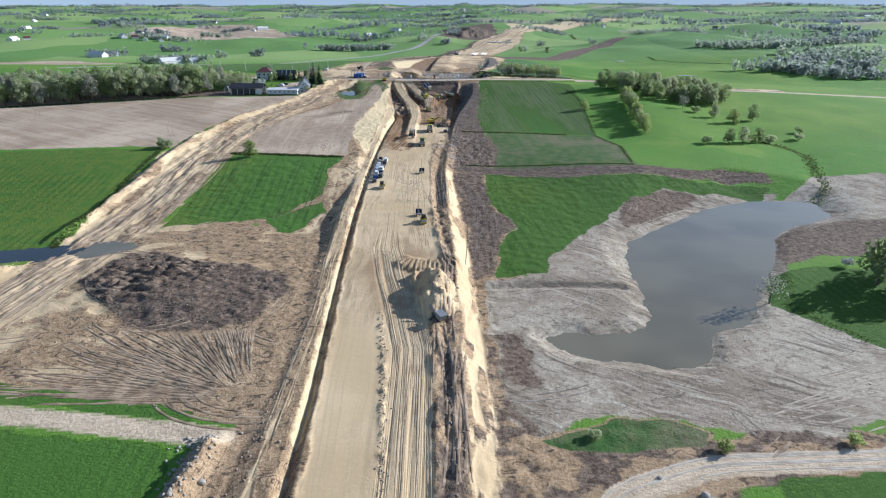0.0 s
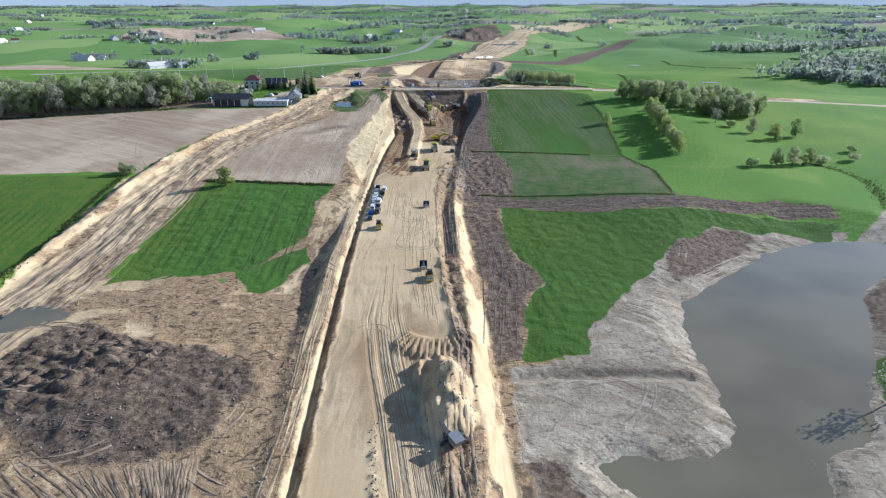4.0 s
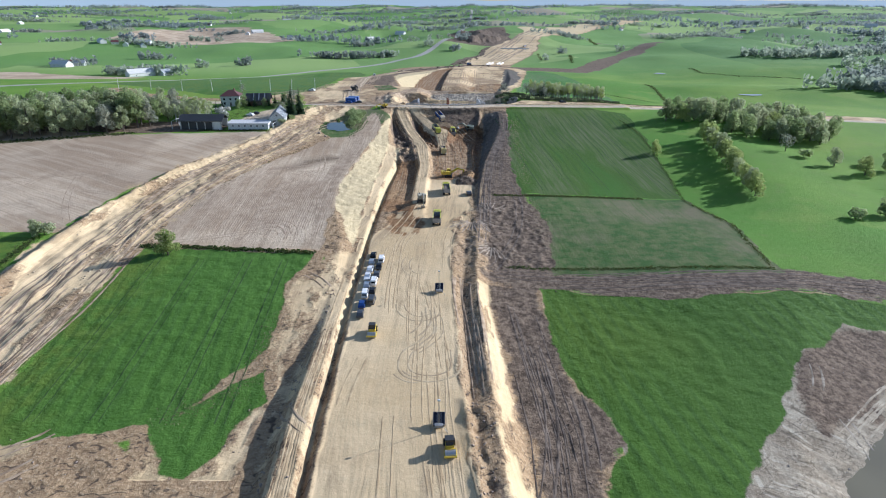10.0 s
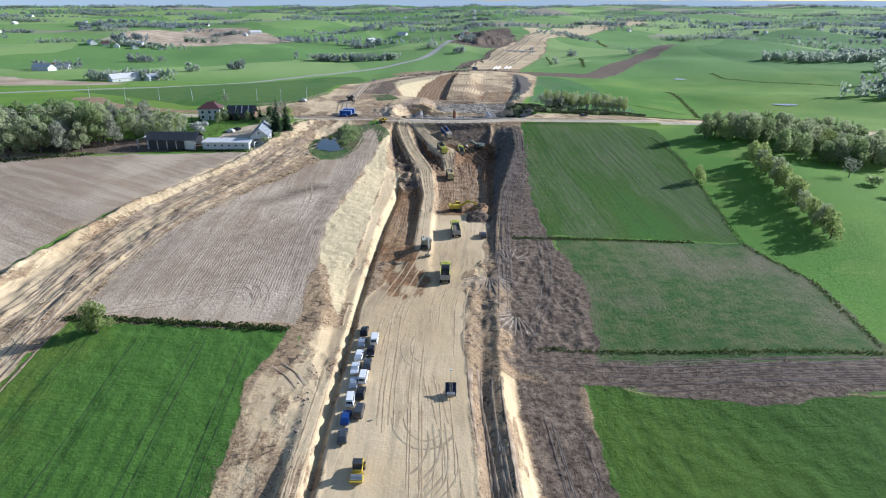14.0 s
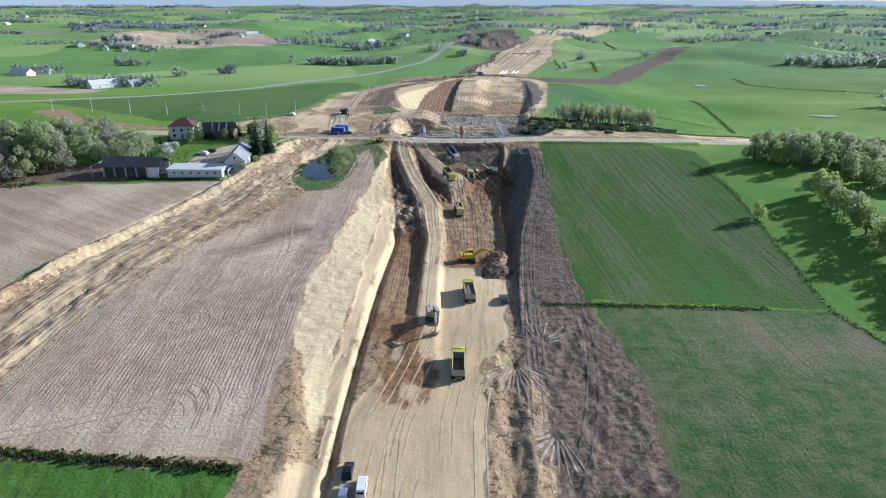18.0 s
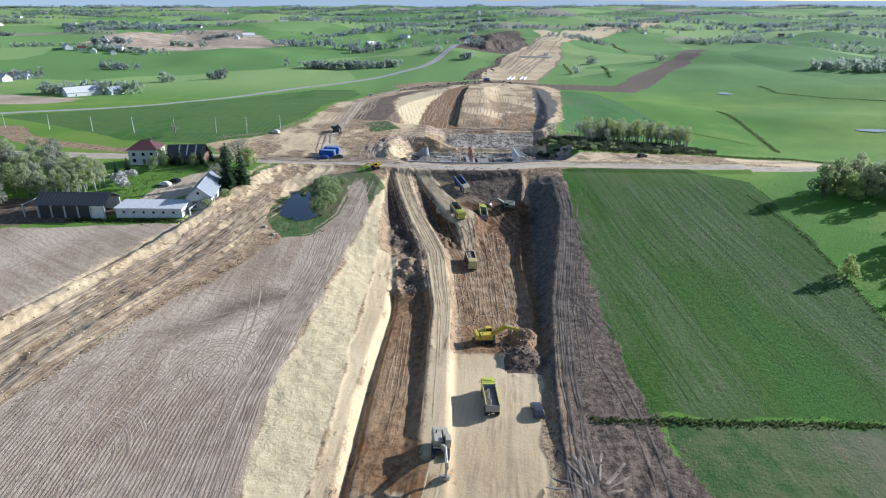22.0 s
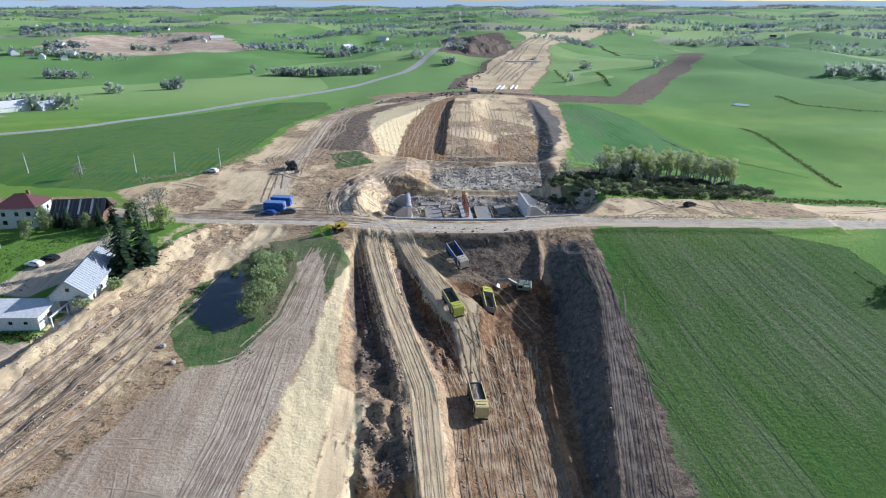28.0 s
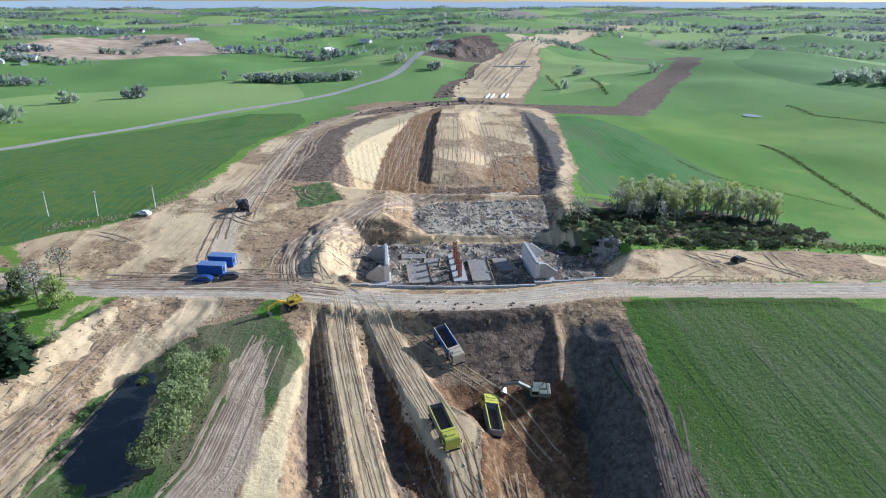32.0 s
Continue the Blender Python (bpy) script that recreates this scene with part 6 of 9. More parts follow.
def set_window(parent, x, y, z, w, h, turn=0):
    b = B()
    box(b, x, y, z, w, 0.12, h, 0, (1, 1), turn)
    f = part("window", b, WHITE, parent)
    b = B()
    r = pose(0, 0, 0, 0, 0, turn)
    q = Vector((x, y, 0)) + r @ Vector((0, -0.05, 0))
    box(b, q.x, q.y, z + 0.07, w - 0.14, 0.08, h - 0.14, 0, (1, 1), turn)
    part("pane", b, GLASS, f)
    return f


def gable_roof(w, d, eave, rise, over=0.45, thick=0.16):
    """Ridge along y."""
    b = B()
    out = [(-w / 2 - over, eave - over * rise / (w / 2)), (0, eave + rise), (w / 2 + over, eave - over * rise / (w / 2)), (w / 2 + over, eave - over * rise / (w / 2) + thick), (0, eave + rise + thick), (-w / 2 - over, eave - over * rise / (w / 2) + thick)]
    extruded(b, out, -d / 2 - over, d / 2 + over)
    bmesh.ops.transform(b, matrix=pose(0, 0, 0, 0, 0, 90), verts=b.verts[:])
    bmesh.ops.transform(b, matrix=pose(0, 0, 0, 0, 0, 0), verts=b.verts[:])
    for v in b.verts:
        v.co.x, v.co.y = -v.co.x, -v.co.y
    return b


def gable_walls(w, d, eave, rise, mat, parent):
    b = wall_ring(B(), w, d, eave)
    for s in (-1, 1):
        y = s * (d / 2 - 0.15)
        vs = [b.verts.new((x, y + q, z)) for q in (-0.15, 0.15) for x, z in ((-w / 2, eave), (w / 2, eave), (0, eave + rise))]
        for f in ((0, 1, 2), (5, 4, 3), (0, 3, 4, 1), (1, 4, 5, 2), (2, 5, 3, 0)):
            b.faces.new([vs[i] for i in f])
    bmesh.ops.recalc_face_normals(b, faces=b.faces[:])
    return part("wall", b, mat, parent)


def seams(parent, w, d, eave, rise, mat, over=0.45, gap=0.9):
    b = B()
    n = math.hypot(w / 2 + over, (w / 2 + over) * rise / (w / 2))
    ang = math.degrees(math.atan2(rise, w / 2))
    for k in range(int((d + 2 * over) / gap) + 1):
        y = -d / 2 - over + k * gap
        for s in (-1, 1):
            made = bmesh.ops.create_cube(b, size=1)["verts"]
            m = Matrix.Translation((s * (w / 4 + over / 2), y, eave + rise / 2 + 0.2 - over * rise / w)) @ pose(0, 0, 0, 0, s * ang, 0)
            for v in made:
                v.co = m @ Vector((v.co.x * n, v.co.y * 0.06, v.co.z * 0.06))
    part("standing_seam", b, mat, parent)


def white_house():
    t = thing("farmhouse", "white plastered two-storey house with a red hipped roof", "house")
    w, d, h = 10.5, 9.0, 5.6
    part("wall", wall_ring(B(), w, d, h), PLASTER, t)
    b = B()
    vs = [b.verts.new(p) for p in ((-w / 2 - 0.6, -d / 2 - 0.6, h), (w / 2 + 0.6, -d / 2 - 0.6, h), (w / 2 + 0.6, d / 2 + 0.6, h), (-w / 2 - 0.6, d / 2 + 0.6, h), (-1.4, 0, h + 3.0), (1.4, 0, h + 3.0))]
    for f in ((0, 1, 5, 4), (1, 2, 5), (2, 3, 4, 5), (3, 0, 4), (3, 2, 1, 0)):
        b.faces.new([vs[i] for i in f])
    roof = part("roof", b, ROOF_RED, t)
    b = B()
    box(b, 1.8, 0.6, h + 1.5, 0.7, 0.7, 2.2, 0.03)
    part("chimney", b, BRICK, roof)
    b = B()
    for s in (-1, 1):
        box(b, 0, s * (d / 2 + 0.6), h - 0.12, w + 1.3, 0.12, 0.14), box(b, s * (w / 2 + 0.6), 0, h - 0.12, 0.12, d + 1.3, 0.14)
    part("gutter", b, GREY_STEEL, roof)
    for x in (-3.2, 0.2, 3.2):
        set_window(t, x, -d / 2, 3.3, 1.2, 1.3)
    for x in (-3.2, 3.2):
        set_window(t, x, -d / 2, 0.9, 1.3, 1.4)
    for y in (-2.2, 2.0):
        set_window(t, w / 2, y, 3.3, 1.2, 1.3, 90)
    b = B()
    box(b, 0.2, -d / 2 - 0.03, 0, 1.0, 0.12, 2.1, 0.01)
    part("door", b, TIMBER, t)
    b = B()
    box(b, w / 2 + 1.2, 1.0, -0.4, 2.4, 4.0, 3.0)
    part("porch", b, PLASTER, t)
    return t


def long_house():
    t = thing("outbuilding", "long white farm building with a grey metal gable roof", "building")
    w, d, e, r = 7.5, 20.0, 3.4, 3.2
    gable_walls(w, d, e, r, PLASTER, t)
    roof = part("roof", gable_roof(w, d, e, r), ROOF_GREY, t)
    seams(roof, w, d, e, r, ROOF_GREY)
    for y in (-7.5, -2.5, 2.5, 7.5):
        set_window(t, w / 2, y, 1.2, 1.1, 1.1, 90), set_window(t, -w / 2, y, 1.2, 1.1, 1.1, -90)
    set_window(t, 0, -d / 2, 4.2, 0.9, 0.9)
    b = B()
    box(b, -1.2, -d / 2 - 0.03, 0, 1.6, 0.1, 2.2, 0.01)
    part("door", b, TIMBER, t)
    return t


def old_barn():
    t = thing("old_barn", "old dark timber barn with a patched sheet roof", "barn")
    w, d, e, r = 8.0, 13.0, 2.8, 3.4
    b = wall_ring(B(), w, d, e)
    part("wall", b, BRICK, t)
    roof = part("roof", gable_roof(w, d, e, r, 0.6), ROOF_DARK, t)
    seams(roof, w, d, e, r, ROOF_DARK, 0.6, 1.1)
    for y in (-2.6, 0.4, 3.6):
        b = B()
        box(b, 2.15, y, e + r / 2 + 0.12, 4.9, 0.5, 0.04)
        bmesh.ops.rotate(b, verts=b.verts[:], cent=(2.15, y, e + r / 2 + 0.2), matrix=Matrix.Rotation(math.atan2(r, w / 2), 3, "Y"))
        part("roof_patch", b, ROOF_GREY, roof, "pale strip of newer sheeting")
    b = B()
    box(b, w / 2 + 0.03, 0, 0, 0.1, 3.0, 2.5)
    part("door", b, TIMBER, t)
    return t


def open_barn():
    t = thing("machine_barn", "open-fronted grey machine barn with concrete posts", "barn")
    w, d, e, r = 9.0, 21.0, 4.2, 2.4
    b = B()
    box(b, -w / 2 + 0.15, 0, -0.6, 0.3, d, e + 0.6), box(b, 0, -d / 2 + 0.15, -0.6, w - 0.6, 0.3, e + 0.6)
    part("wall", b, PLASTER, t)
    roof = part("roof", gable_roof(w, d, e, r, 0.5), ROOF_DARK, t)
    seams(roof, w, d, e, r, ROOF_DARK, 0.5, 1.05)
    for k in range(6):
        b = B()
        box(b, w / 2 - 0.2, -d / 2 + 0.5 + k * 4.0, -0.6, 0.4, 0.4, e + 0.6, 0.02)
        part("post", b, CONCRETE, t)
        if k < 4:
            b = B()
            box(b, w / 2 - 0.45, -d / 2 + 2.5 + k * 4.0, -0.3, 0.08, 3.5, e - 0.3)
            part("gate_leaf", b, DARK_STEEL, t)
    b = B()
    box(b, w / 2 - 0.3, d / 2 - 2.6, -0.4, 0.25, 4.6, e + 0.2)
    part("end_wall", b, PLASTER, t)
    b = B()
    for s in (-1, 1):
        tube(b, (s * 3.6, -d / 2 - 0.4, 0), (0, -d / 2 - 0.4, e + r - 0.2), 0.14)
        box(b, s * 4.2, -d / 2 - 4.0, -0.6, 0.35, 0.35, 4.6)
    tube(b, (-4.2, -d / 2 - 4.0, 3.9), (4.2, -d / 2 - 4.0, 3.9), 0.14)
    part("gable_frame", b, CONCRETE, t, "bare concrete portal frame")
    return t


def flat_shed():
    t = thing("livestock_shed", "low white shed with a pale flat roof and six small windows", "shed")
    w, d, h = 7.0, 20.0, 2.8
    part("wall", wall_ring(B(), w, d, h), PLASTER, t)
    b = B()
    extruded(b, [(-w / 2 - 0.4, h + 0.05), (w / 2 + 0.4, h + 0.5), (w / 2 + 0.4, h + 0.72), (-w / 2 - 0.4, h + 0.25)], -d / 2 - 0.4, d / 2 + 0.4)
    bmesh.ops.transform(b, matrix=pose(0, 0, 0, 0, 0, -90), verts=b.verts[:])
    part("roof", b, ROOF_FELT, t)
    for k in range(6):
        set_window(t, -w / 2, -7.5 + k * 3.0, 1.3, 0.9, 0.8, -90)
    b = B()
    box(b, 0.3, -d / 2 - 0.03, 0, 1.5, 0.1, 2.2)
    part("door", b, TIMBER, t)
    b = B()
    for s in (-1, 1):
        box(b, s * 2.9, -d / 2 - 2.2, -0.6, 0.3, 0.3, 3.2)
    box(b, 0, -d / 2 - 2.2, 2.5, 6.4, 0.3, 0.25), box(b, 0, -d / 2 - 3.6, -0.3, 4.0, 2.0, 0.7)
    part("lean_to_frame", b, PALE_CONCRETE, t, "bare white lean-to frame with rubble")
    return t


def place_flat(ob, x, y, turn):
    z = min(gz(x + dx, y + dy) for dx in (-4, 0, 4) for dy in (-4, 0, 4))
    ob.matrix_world = pose(x, y, z + 0.15, 0, 0, turn)
    return ob


place_flat(white_house(), -133, 470, 6)
place_flat(old_barn(), -117.5, 471, -84)
place_flat(long_house(), -95.8, 430.3, 9)
place_flat(flat_shed(), -107, 417, 90)
place_flat(open_barn(), -130, 417, -90)


def utility_pole(label):
    t = thing("utility_pole", label, "pole", "poles along the field")
    b = B()
    tube(b, (0, 0, -0.5), (0, 0, 7.2), 0.13, 0.09, 8)
    part("shaft", b, PALE_CONCRETE, t)
    b = B()
    box(b, 0, 0, 6.7, 0.9, 0.1, 0.1)
    part("crossarm", b, DARK_STEEL, t)
    for s in (-0.4, 0, 0.4):
        b = B()
        tube(b, (s, 0, 6.8), (s, 0, 7.0), 0.05)
        part("insulator", b, WHITE, t)
    return t


pole = utility_pole("thin pale concrete utility pole at the field edge")
for k, (px, py) in enumerate(((-96, 525), (-110, 519), (-124, 519), (-142, 517), (-162, 519), (-183, 522), (-205, 525), (-228, 528))):
    p = pole if k == 0 else copy_thing(pole, Matrix())
    p.matrix_world = pose(px, py, gz(px, py), 1.5 * math.sin(k * 2.1), 2 * math.sin(k * 1.3), 20)

# ---- bridge under construction ----


def slab_thing(name, label, category, boxes, mat, x, y, z, turn=0, group=""):
    t = thing(name, label, category, group)
    for nm, m, args in boxes:
        b = B()
        box(b, *args)
        part(nm, b, m or mat, t)
    t.matrix_world = pose(x, y, z, 0, 0, turn)
    return t


def wing(name, mat, pts, x0, x1, parent):
    part(name, extruded(B(), pts, x0, x1), mat, parent)


PIT = 13.3
t = thing("bridge_abutment", "fresh white concrete abutment with a stepped wing wall", "abutment", "bridge abutments")
b = B()
box(b, 0, 0, 0, 1.2, 14, 4.4, 0.04)
part("breast_wall", b, PALE_CONCRETE, t)
b = B()
box(b, -1.6, 0, -0.3, 5.2, 17, 0.8, 0.04)
part("footing", b, CONCRETE, t)
for s in (-1, 1):
    b = B()
    extruded(b, [(-0.6, 0), (-0.6, 4.4), (-2.0, 4.4), (-5.0, 2.2), (-5.0, 1.4), (-2.2, 0)], s * 6.6 - 0.35, s * 6.6 + 0.35)
    bmesh.ops.transform(b, matrix=pose(0, 0, 0, 0, 0, 0) @ Matrix(((0, 1, 0, 0), (1, 0, 0, 0), (0, 0, 1, 0), (0, 0, 0, 1))), verts=b.verts[:])
    bmesh.ops.recalc_face_normals(b, faces=b.faces[:])
    part("wing_wall", b, CONCRETE, t)
b = B()
box(b, 0.1, 0, 4.4, 0.7, 14, 0.5, 0.03)
part("bearing_shelf", b, CONCRETE, t)
t.matrix_world = pose(-26.2, 491.5, PIT - 0.3, 0, 0, 4)
t2 = copy_thing(t, Matrix())
t2.matrix_world = pose(10.6, 491.5, PIT - 0.3, 0, 0, 184)
t2["label"] = "grey concrete abutment with a shaded stepped wing wall"

pier = thing("bridge_pier", "rusty reinforcement cages rising from a pier footing", "bridge pier")
b = B()
box(b, 0, 0, -0.3, 3.4, 17, 1.0, 0.05)
part("footing", b, CONCRETE, pier)
for k in range(4):
    y = -6 + 4 * k
    cage = B()
    for i in range(10):
        a = 2 * math.pi * i / 10
        tube(cage, (0.5 * math.cos(a), y + 0.5 * math.sin(a), 0.6), (0.5 * math.cos(a), y + 0.5 * math.sin(a), 5.4), 0.035, None, 5)
    for z in range(9):
        bmesh.ops.create_circle(cage, segments=12, radius=0.53, matrix=Matrix.Translation((0, y, 0.9 + 0.5 * z)))
    for z in range(9):
        box(cage, 0, y, 0.9 + 0.5 * z, 1.0, 1.0, 0.03)
    part("rebar_cage", cage, RUST, pier)
pier.matrix_world = pose(-8.2, 492, PIT - 0.2, 0, 0, 3)

SLAB = plain("muddy_concrete", (0.300, 0.275, 0.240), 0.9, 0, 0.45, 0.6, 0.3)
for k, (sx, sy, sw, sd, sh, turn) in enumerate(((-18, 489, 5.5, 12, 0.6, 5), (-14.5, 496, 4, 5, 0.5, -6), (-2.5, 490, 5, 13, 0.5, 2), (4.0, 494, 4.5, 8, 0.6, 8), (-19, 500, 7, 3, 0.5, 0))):
    slab_thing("foundation_slab", "rough grey concrete foundation slab with formwork", "slab", (("slab", SLAB, (0, 0, 0, sw, sd, sh, 0.03)), ("formwork", PALE_TIMBER, (sw / 2 + 0.06, 0, 0, 0.08, sd, sh + 0.25)), ("formwork", PALE_TIMBER, (-sw / 2 - 0.06, 0, 0, 0.08, sd, sh + 0.25))), CONCRETE, sx, sy, gz(sx, sy) - 0.15, turn, "foundation slabs")
rnd = random.Random(11)
for k in range(26):
    sx, sy = rnd.uniform(-30, 22), rnd.uniform(481, 507)
    t = thing("timber_stack", "loose stack of shuttering boards in the bridge pit", "timber", "timber stacks")
    ln = rnd.uniform(2, 4)
    for j in range(rnd.randint(3, 6)):
        b = B()
        box(b, rnd.uniform(-0.3, 0.3) + 0.26 * (j % 3), 0, 0.12 * (j // 3) + 0.05, 0.22, ln, 0.1, 0, (1, 1), rnd.uniform(-6, 6))
        part("board", b, PALE_TIMBER if k % 3 else GREY_STEEL, t)
    stand(t, sx, sy, rnd.uniform(0, 180))
t = thing("retaining_kerb", "long grey retaining edge between road and bridge pit", "kerb")
for k in range(14):
    b = B()
    x0 = -31 + k * 4.1
    y0 = 470.3 + (1.2 if k > 9 else 0) + 0.012 * (x0 + 5) ** 2 / 4
    box(b, x0, y0, 17.3, 4.0, 0.5, 1.25, 0.04, (1, 1), 0.7 * (x0 + 5) / 10)
    part("kerb_block", b, CONCRETE, t)

# concrete channels and a beam on the far works
for k, (cx, cy, ln, turn) in enumerate(((39, 848, 26, -14), (51, 850, 24, -14))):
    slab_thing("drain_channel", "pale concrete drain channel on the far road works", "channel", (("floor", PALE_CONCRETE, (0, 0, 0, 3.6, ln, 0.4, 0.03)), ("side_wall", PALE_CONCRETE, (-1.9, 0, 0, 0.4, ln, 1.7, 0.03)), ("side_wall", PALE_CONCRETE, (1.9, 0, 0, 0.4, ln, 1.7, 0.03))), PALE_CONCRETE, cx, cy, gz(cx, cy) - 0.2, turn, "drain channels")
slab_thing("bridge_beam", "long pale concrete beam across the far road works", "beam", (("beam", PALE_CONCRETE, (0, 0, 1.4, 44, 1.6, 1.5, 0.05)), ("support", CONCRETE, (-16, 0, 0, 1.6, 2.0, 1.5, 0.05)), ("support", CONCRETE, (0, 0, 0, 1.6, 2.0, 1.5, 0.05)), ("support", CONCRETE, (16, 0, 0, 1.6, 2.0, 1.5, 0.05))), PALE_CONCRETE, 92, 1098, gz(92, 1098) - 0.3, -4)
for cx, cy, turn in ((110, 1130, 160), (14, 812, 20), (250, 1530, 150)):
    stand(copy_thing(tip_c, Matrix()), cx, cy, turn)["label"] = "distant dump truck hauling along the sand strip"

# ---- culverts ----
# pipe end is closed; dark pipe and head wall paint the shaded mouth
for cx, cy, turn in ((-36.4, 152, 90), (7.7, 154, 90)):
    t = thing("culvert", "concrete culvert pipe mouth in the embankment foot, coloured dark as its shade", "culvert", "culverts")
    b = B()
    tube(b, (0, -0.3, 0.7), (0, 3.0, 0.9), 0.75, None, 18)
    part("pipe", b, DARK_STEEL, t)
    b = B()
    box(b, 0, 0.2, -0.3, 3.2, 0.3, 2.0, 0.03)
    part("head_wall", b, DARK_STEEL, t)
    t.matrix_world = pose(cx, cy, gz(cx, cy) - 1.15, 0, 0, turn if cx > 0 else -turn) @ Matrix.Diagonal((0.75, 0.75, 0.75, 1))

# ---- screening plant by the sand heap ----
t = thing("screening_plant", "dark blue-grey sand screening plant beside the heap", "machine")
for s in (-1, 1):
    track(t, s * 1.0, 3.6, 0.7, 0.58)
b = B()
box(b, 0, 0, 0.6, 1.9, 4.6, 0.6, 0.05)
part("frame", b, DARK_STEEL, t)
b = B()
extruded(b, [(-2.6, 1.2), (-0.6, 1.2), (0.2, 3.2), (-3.2, 3.2)], -1.3, 1.3)
part("hopper", b, GREY_STEEL, t, "grey sheet-steel hopper")
b = B()
box(b, 0, 2.4, 1.3, 0.9, 5.2, 0.25, 0.03, (1, 1), 0, 24)
part("conveyor", b, DARK_STEEL, t)
b = B()
box(b, 1.5, 0.4, 1.3, 0.7, 4.0, 0.22, 0.03, (1, 1), 70, 18), box(b, -1.5, 0.4, 1.3, 0.7, 4.0, 0.22, 0.03, (1, 1), -70, 18)
part("side_conveyor", b, DARK_STEEL, t)
stand(t, -1.6, 128.6, 35, 0, 0.75)

# ---- trees ----


def leaf_material(name, a, b_, through_=0.35):
    n = Nodes(name)
    g = n.tree.nodes.new("ShaderNodeNewGeometry")
    c = n.mix(g.outputs["Random Per Island"], a, b_)
    c = n.mix(n.ramp(n.random(), 0.2, 0.9, 0, 0.35), c, tuple(v * 0.6 for v in a))
    n.finish(c, 0.75, 0, 0.2)
    tr = n.tree.nodes.new("ShaderNodeBsdfTranslucent")
    n.link(c, tr.inputs["Color"])
    mx = n.tree.nodes.new("ShaderNodeMixShader")
    mx.inputs[0].default_value = through_
    n.tree.links.new(n.bsdf.outputs[0], mx.inputs[1])
    n.tree.links.new(tr.outputs[0], mx.inputs[2])
    n.tree.links.new(mx.outputs[0], n.tree.nodes["Material Output"].inputs[0])
    return n.mat


BARK = plain("bark", (0.13, 0.105, 0.085), 0.95, 0, 0.4, 2.0, 0.4)
BIRCH_BARK = plain("birch_bark", (0.46, 0.45, 0.40), 0.9, 0, 0.35, 3.0, 0.2)
FRESH = leaf_material("fresh_leaves", (0.330, 0.400, 0.130), (0.500, 0.560, 0.230), 0.58)
GREEN = leaf_material("green_leaves", (0.255, 0.320, 0.140), (0.420, 0.490, 0.235), 0.58)
SPRUCE = leaf_material("spruce_needles", (0.022, 0.045, 0.020), (0.05, 0.085, 0.036), 0.2)
TWIG = leaf_material("bare_twigs", (0.330, 0.340, 0.250), (0.460, 0.470, 0.360), 0.4)
HAZEL = leaf_material("budding_twigs", (0.400, 0.440, 0.250), (0.560, 0.600, 0.360), 0.58)
BLOSSOM = leaf_material("white_blossom", (0.42, 0.43, 0.36), (0.66, 0.64, 0.60), 0.3)
TUFT = leaf_material("rough_grass", (0.060, 0.095, 0.028), (0.135, 0.150, 0.058), 0.58)
DRY_TUFT = leaf_material("dry_reeds", (0.34, 0.29, 0.18), (0.50, 0.44, 0.29), 0.58)


def leaves(rng, centres, radii, count, size, flat=1.0, droop=0.0):
    """Small leaf-clump quads spread through several round clumps."""
    centres, radii = np.array(centres), np.array(radii)
    pick = rng.choice(len(centres), count, p=radii**2 / (radii**2).sum())
    d = rng.normal(size=(count, 3))
    d /= np.linalg.norm(d, axis=1, keepdims=True)
    r = radii[pick] * rng.uniform(0.55, 1.05, count) ** 0.7
    p = centres[pick] + d * r[:, None] * (1, 1, flat)
    p[:, 2] -= droop * rng.uniform(0, 1, count) * r
    u = rng.normal(size=(count, 3))
    u /= np.linalg.norm(u, axis=1, keepdims=True)
    w = np.cross(u, d + 0.4 * rng.normal(size=(count, 3)))
    w /= np.linalg.norm(w, axis=1, keepdims=True) + 1e-9
    s = size * rng.uniform(0.6, 1.3, count)[:, None]
    quad = np.stack([p - u * s - w * s * 0.6, p + u * s * 0.9 - w * s * 0.5, p + u * s + w * s * 0.7, p - u * s * 0.8 + w * s * 0.6], 1)
    return quad.reshape(-1, 3)


def quad_mesh(name, verts, material):
    n = len(verts) // 4
    me = bpy.data.meshes.new(name)
    me.vertices.add(4 * n)
    me.vertices.foreach_set("co", verts.astype(np.float32).ravel())
    me.loops.add(4 * n)
    me.loops.foreach_set("vertex_index", np.arange(4 * n, dtype=np.int32))
    me.polygons.add(n)
    me.polygons.foreach_set("loop_start", np.arange(0, 4 * n, 4, dtype=np.int32))
    me.update(calc_edges=True)
    me.materials.append(material)
    return me


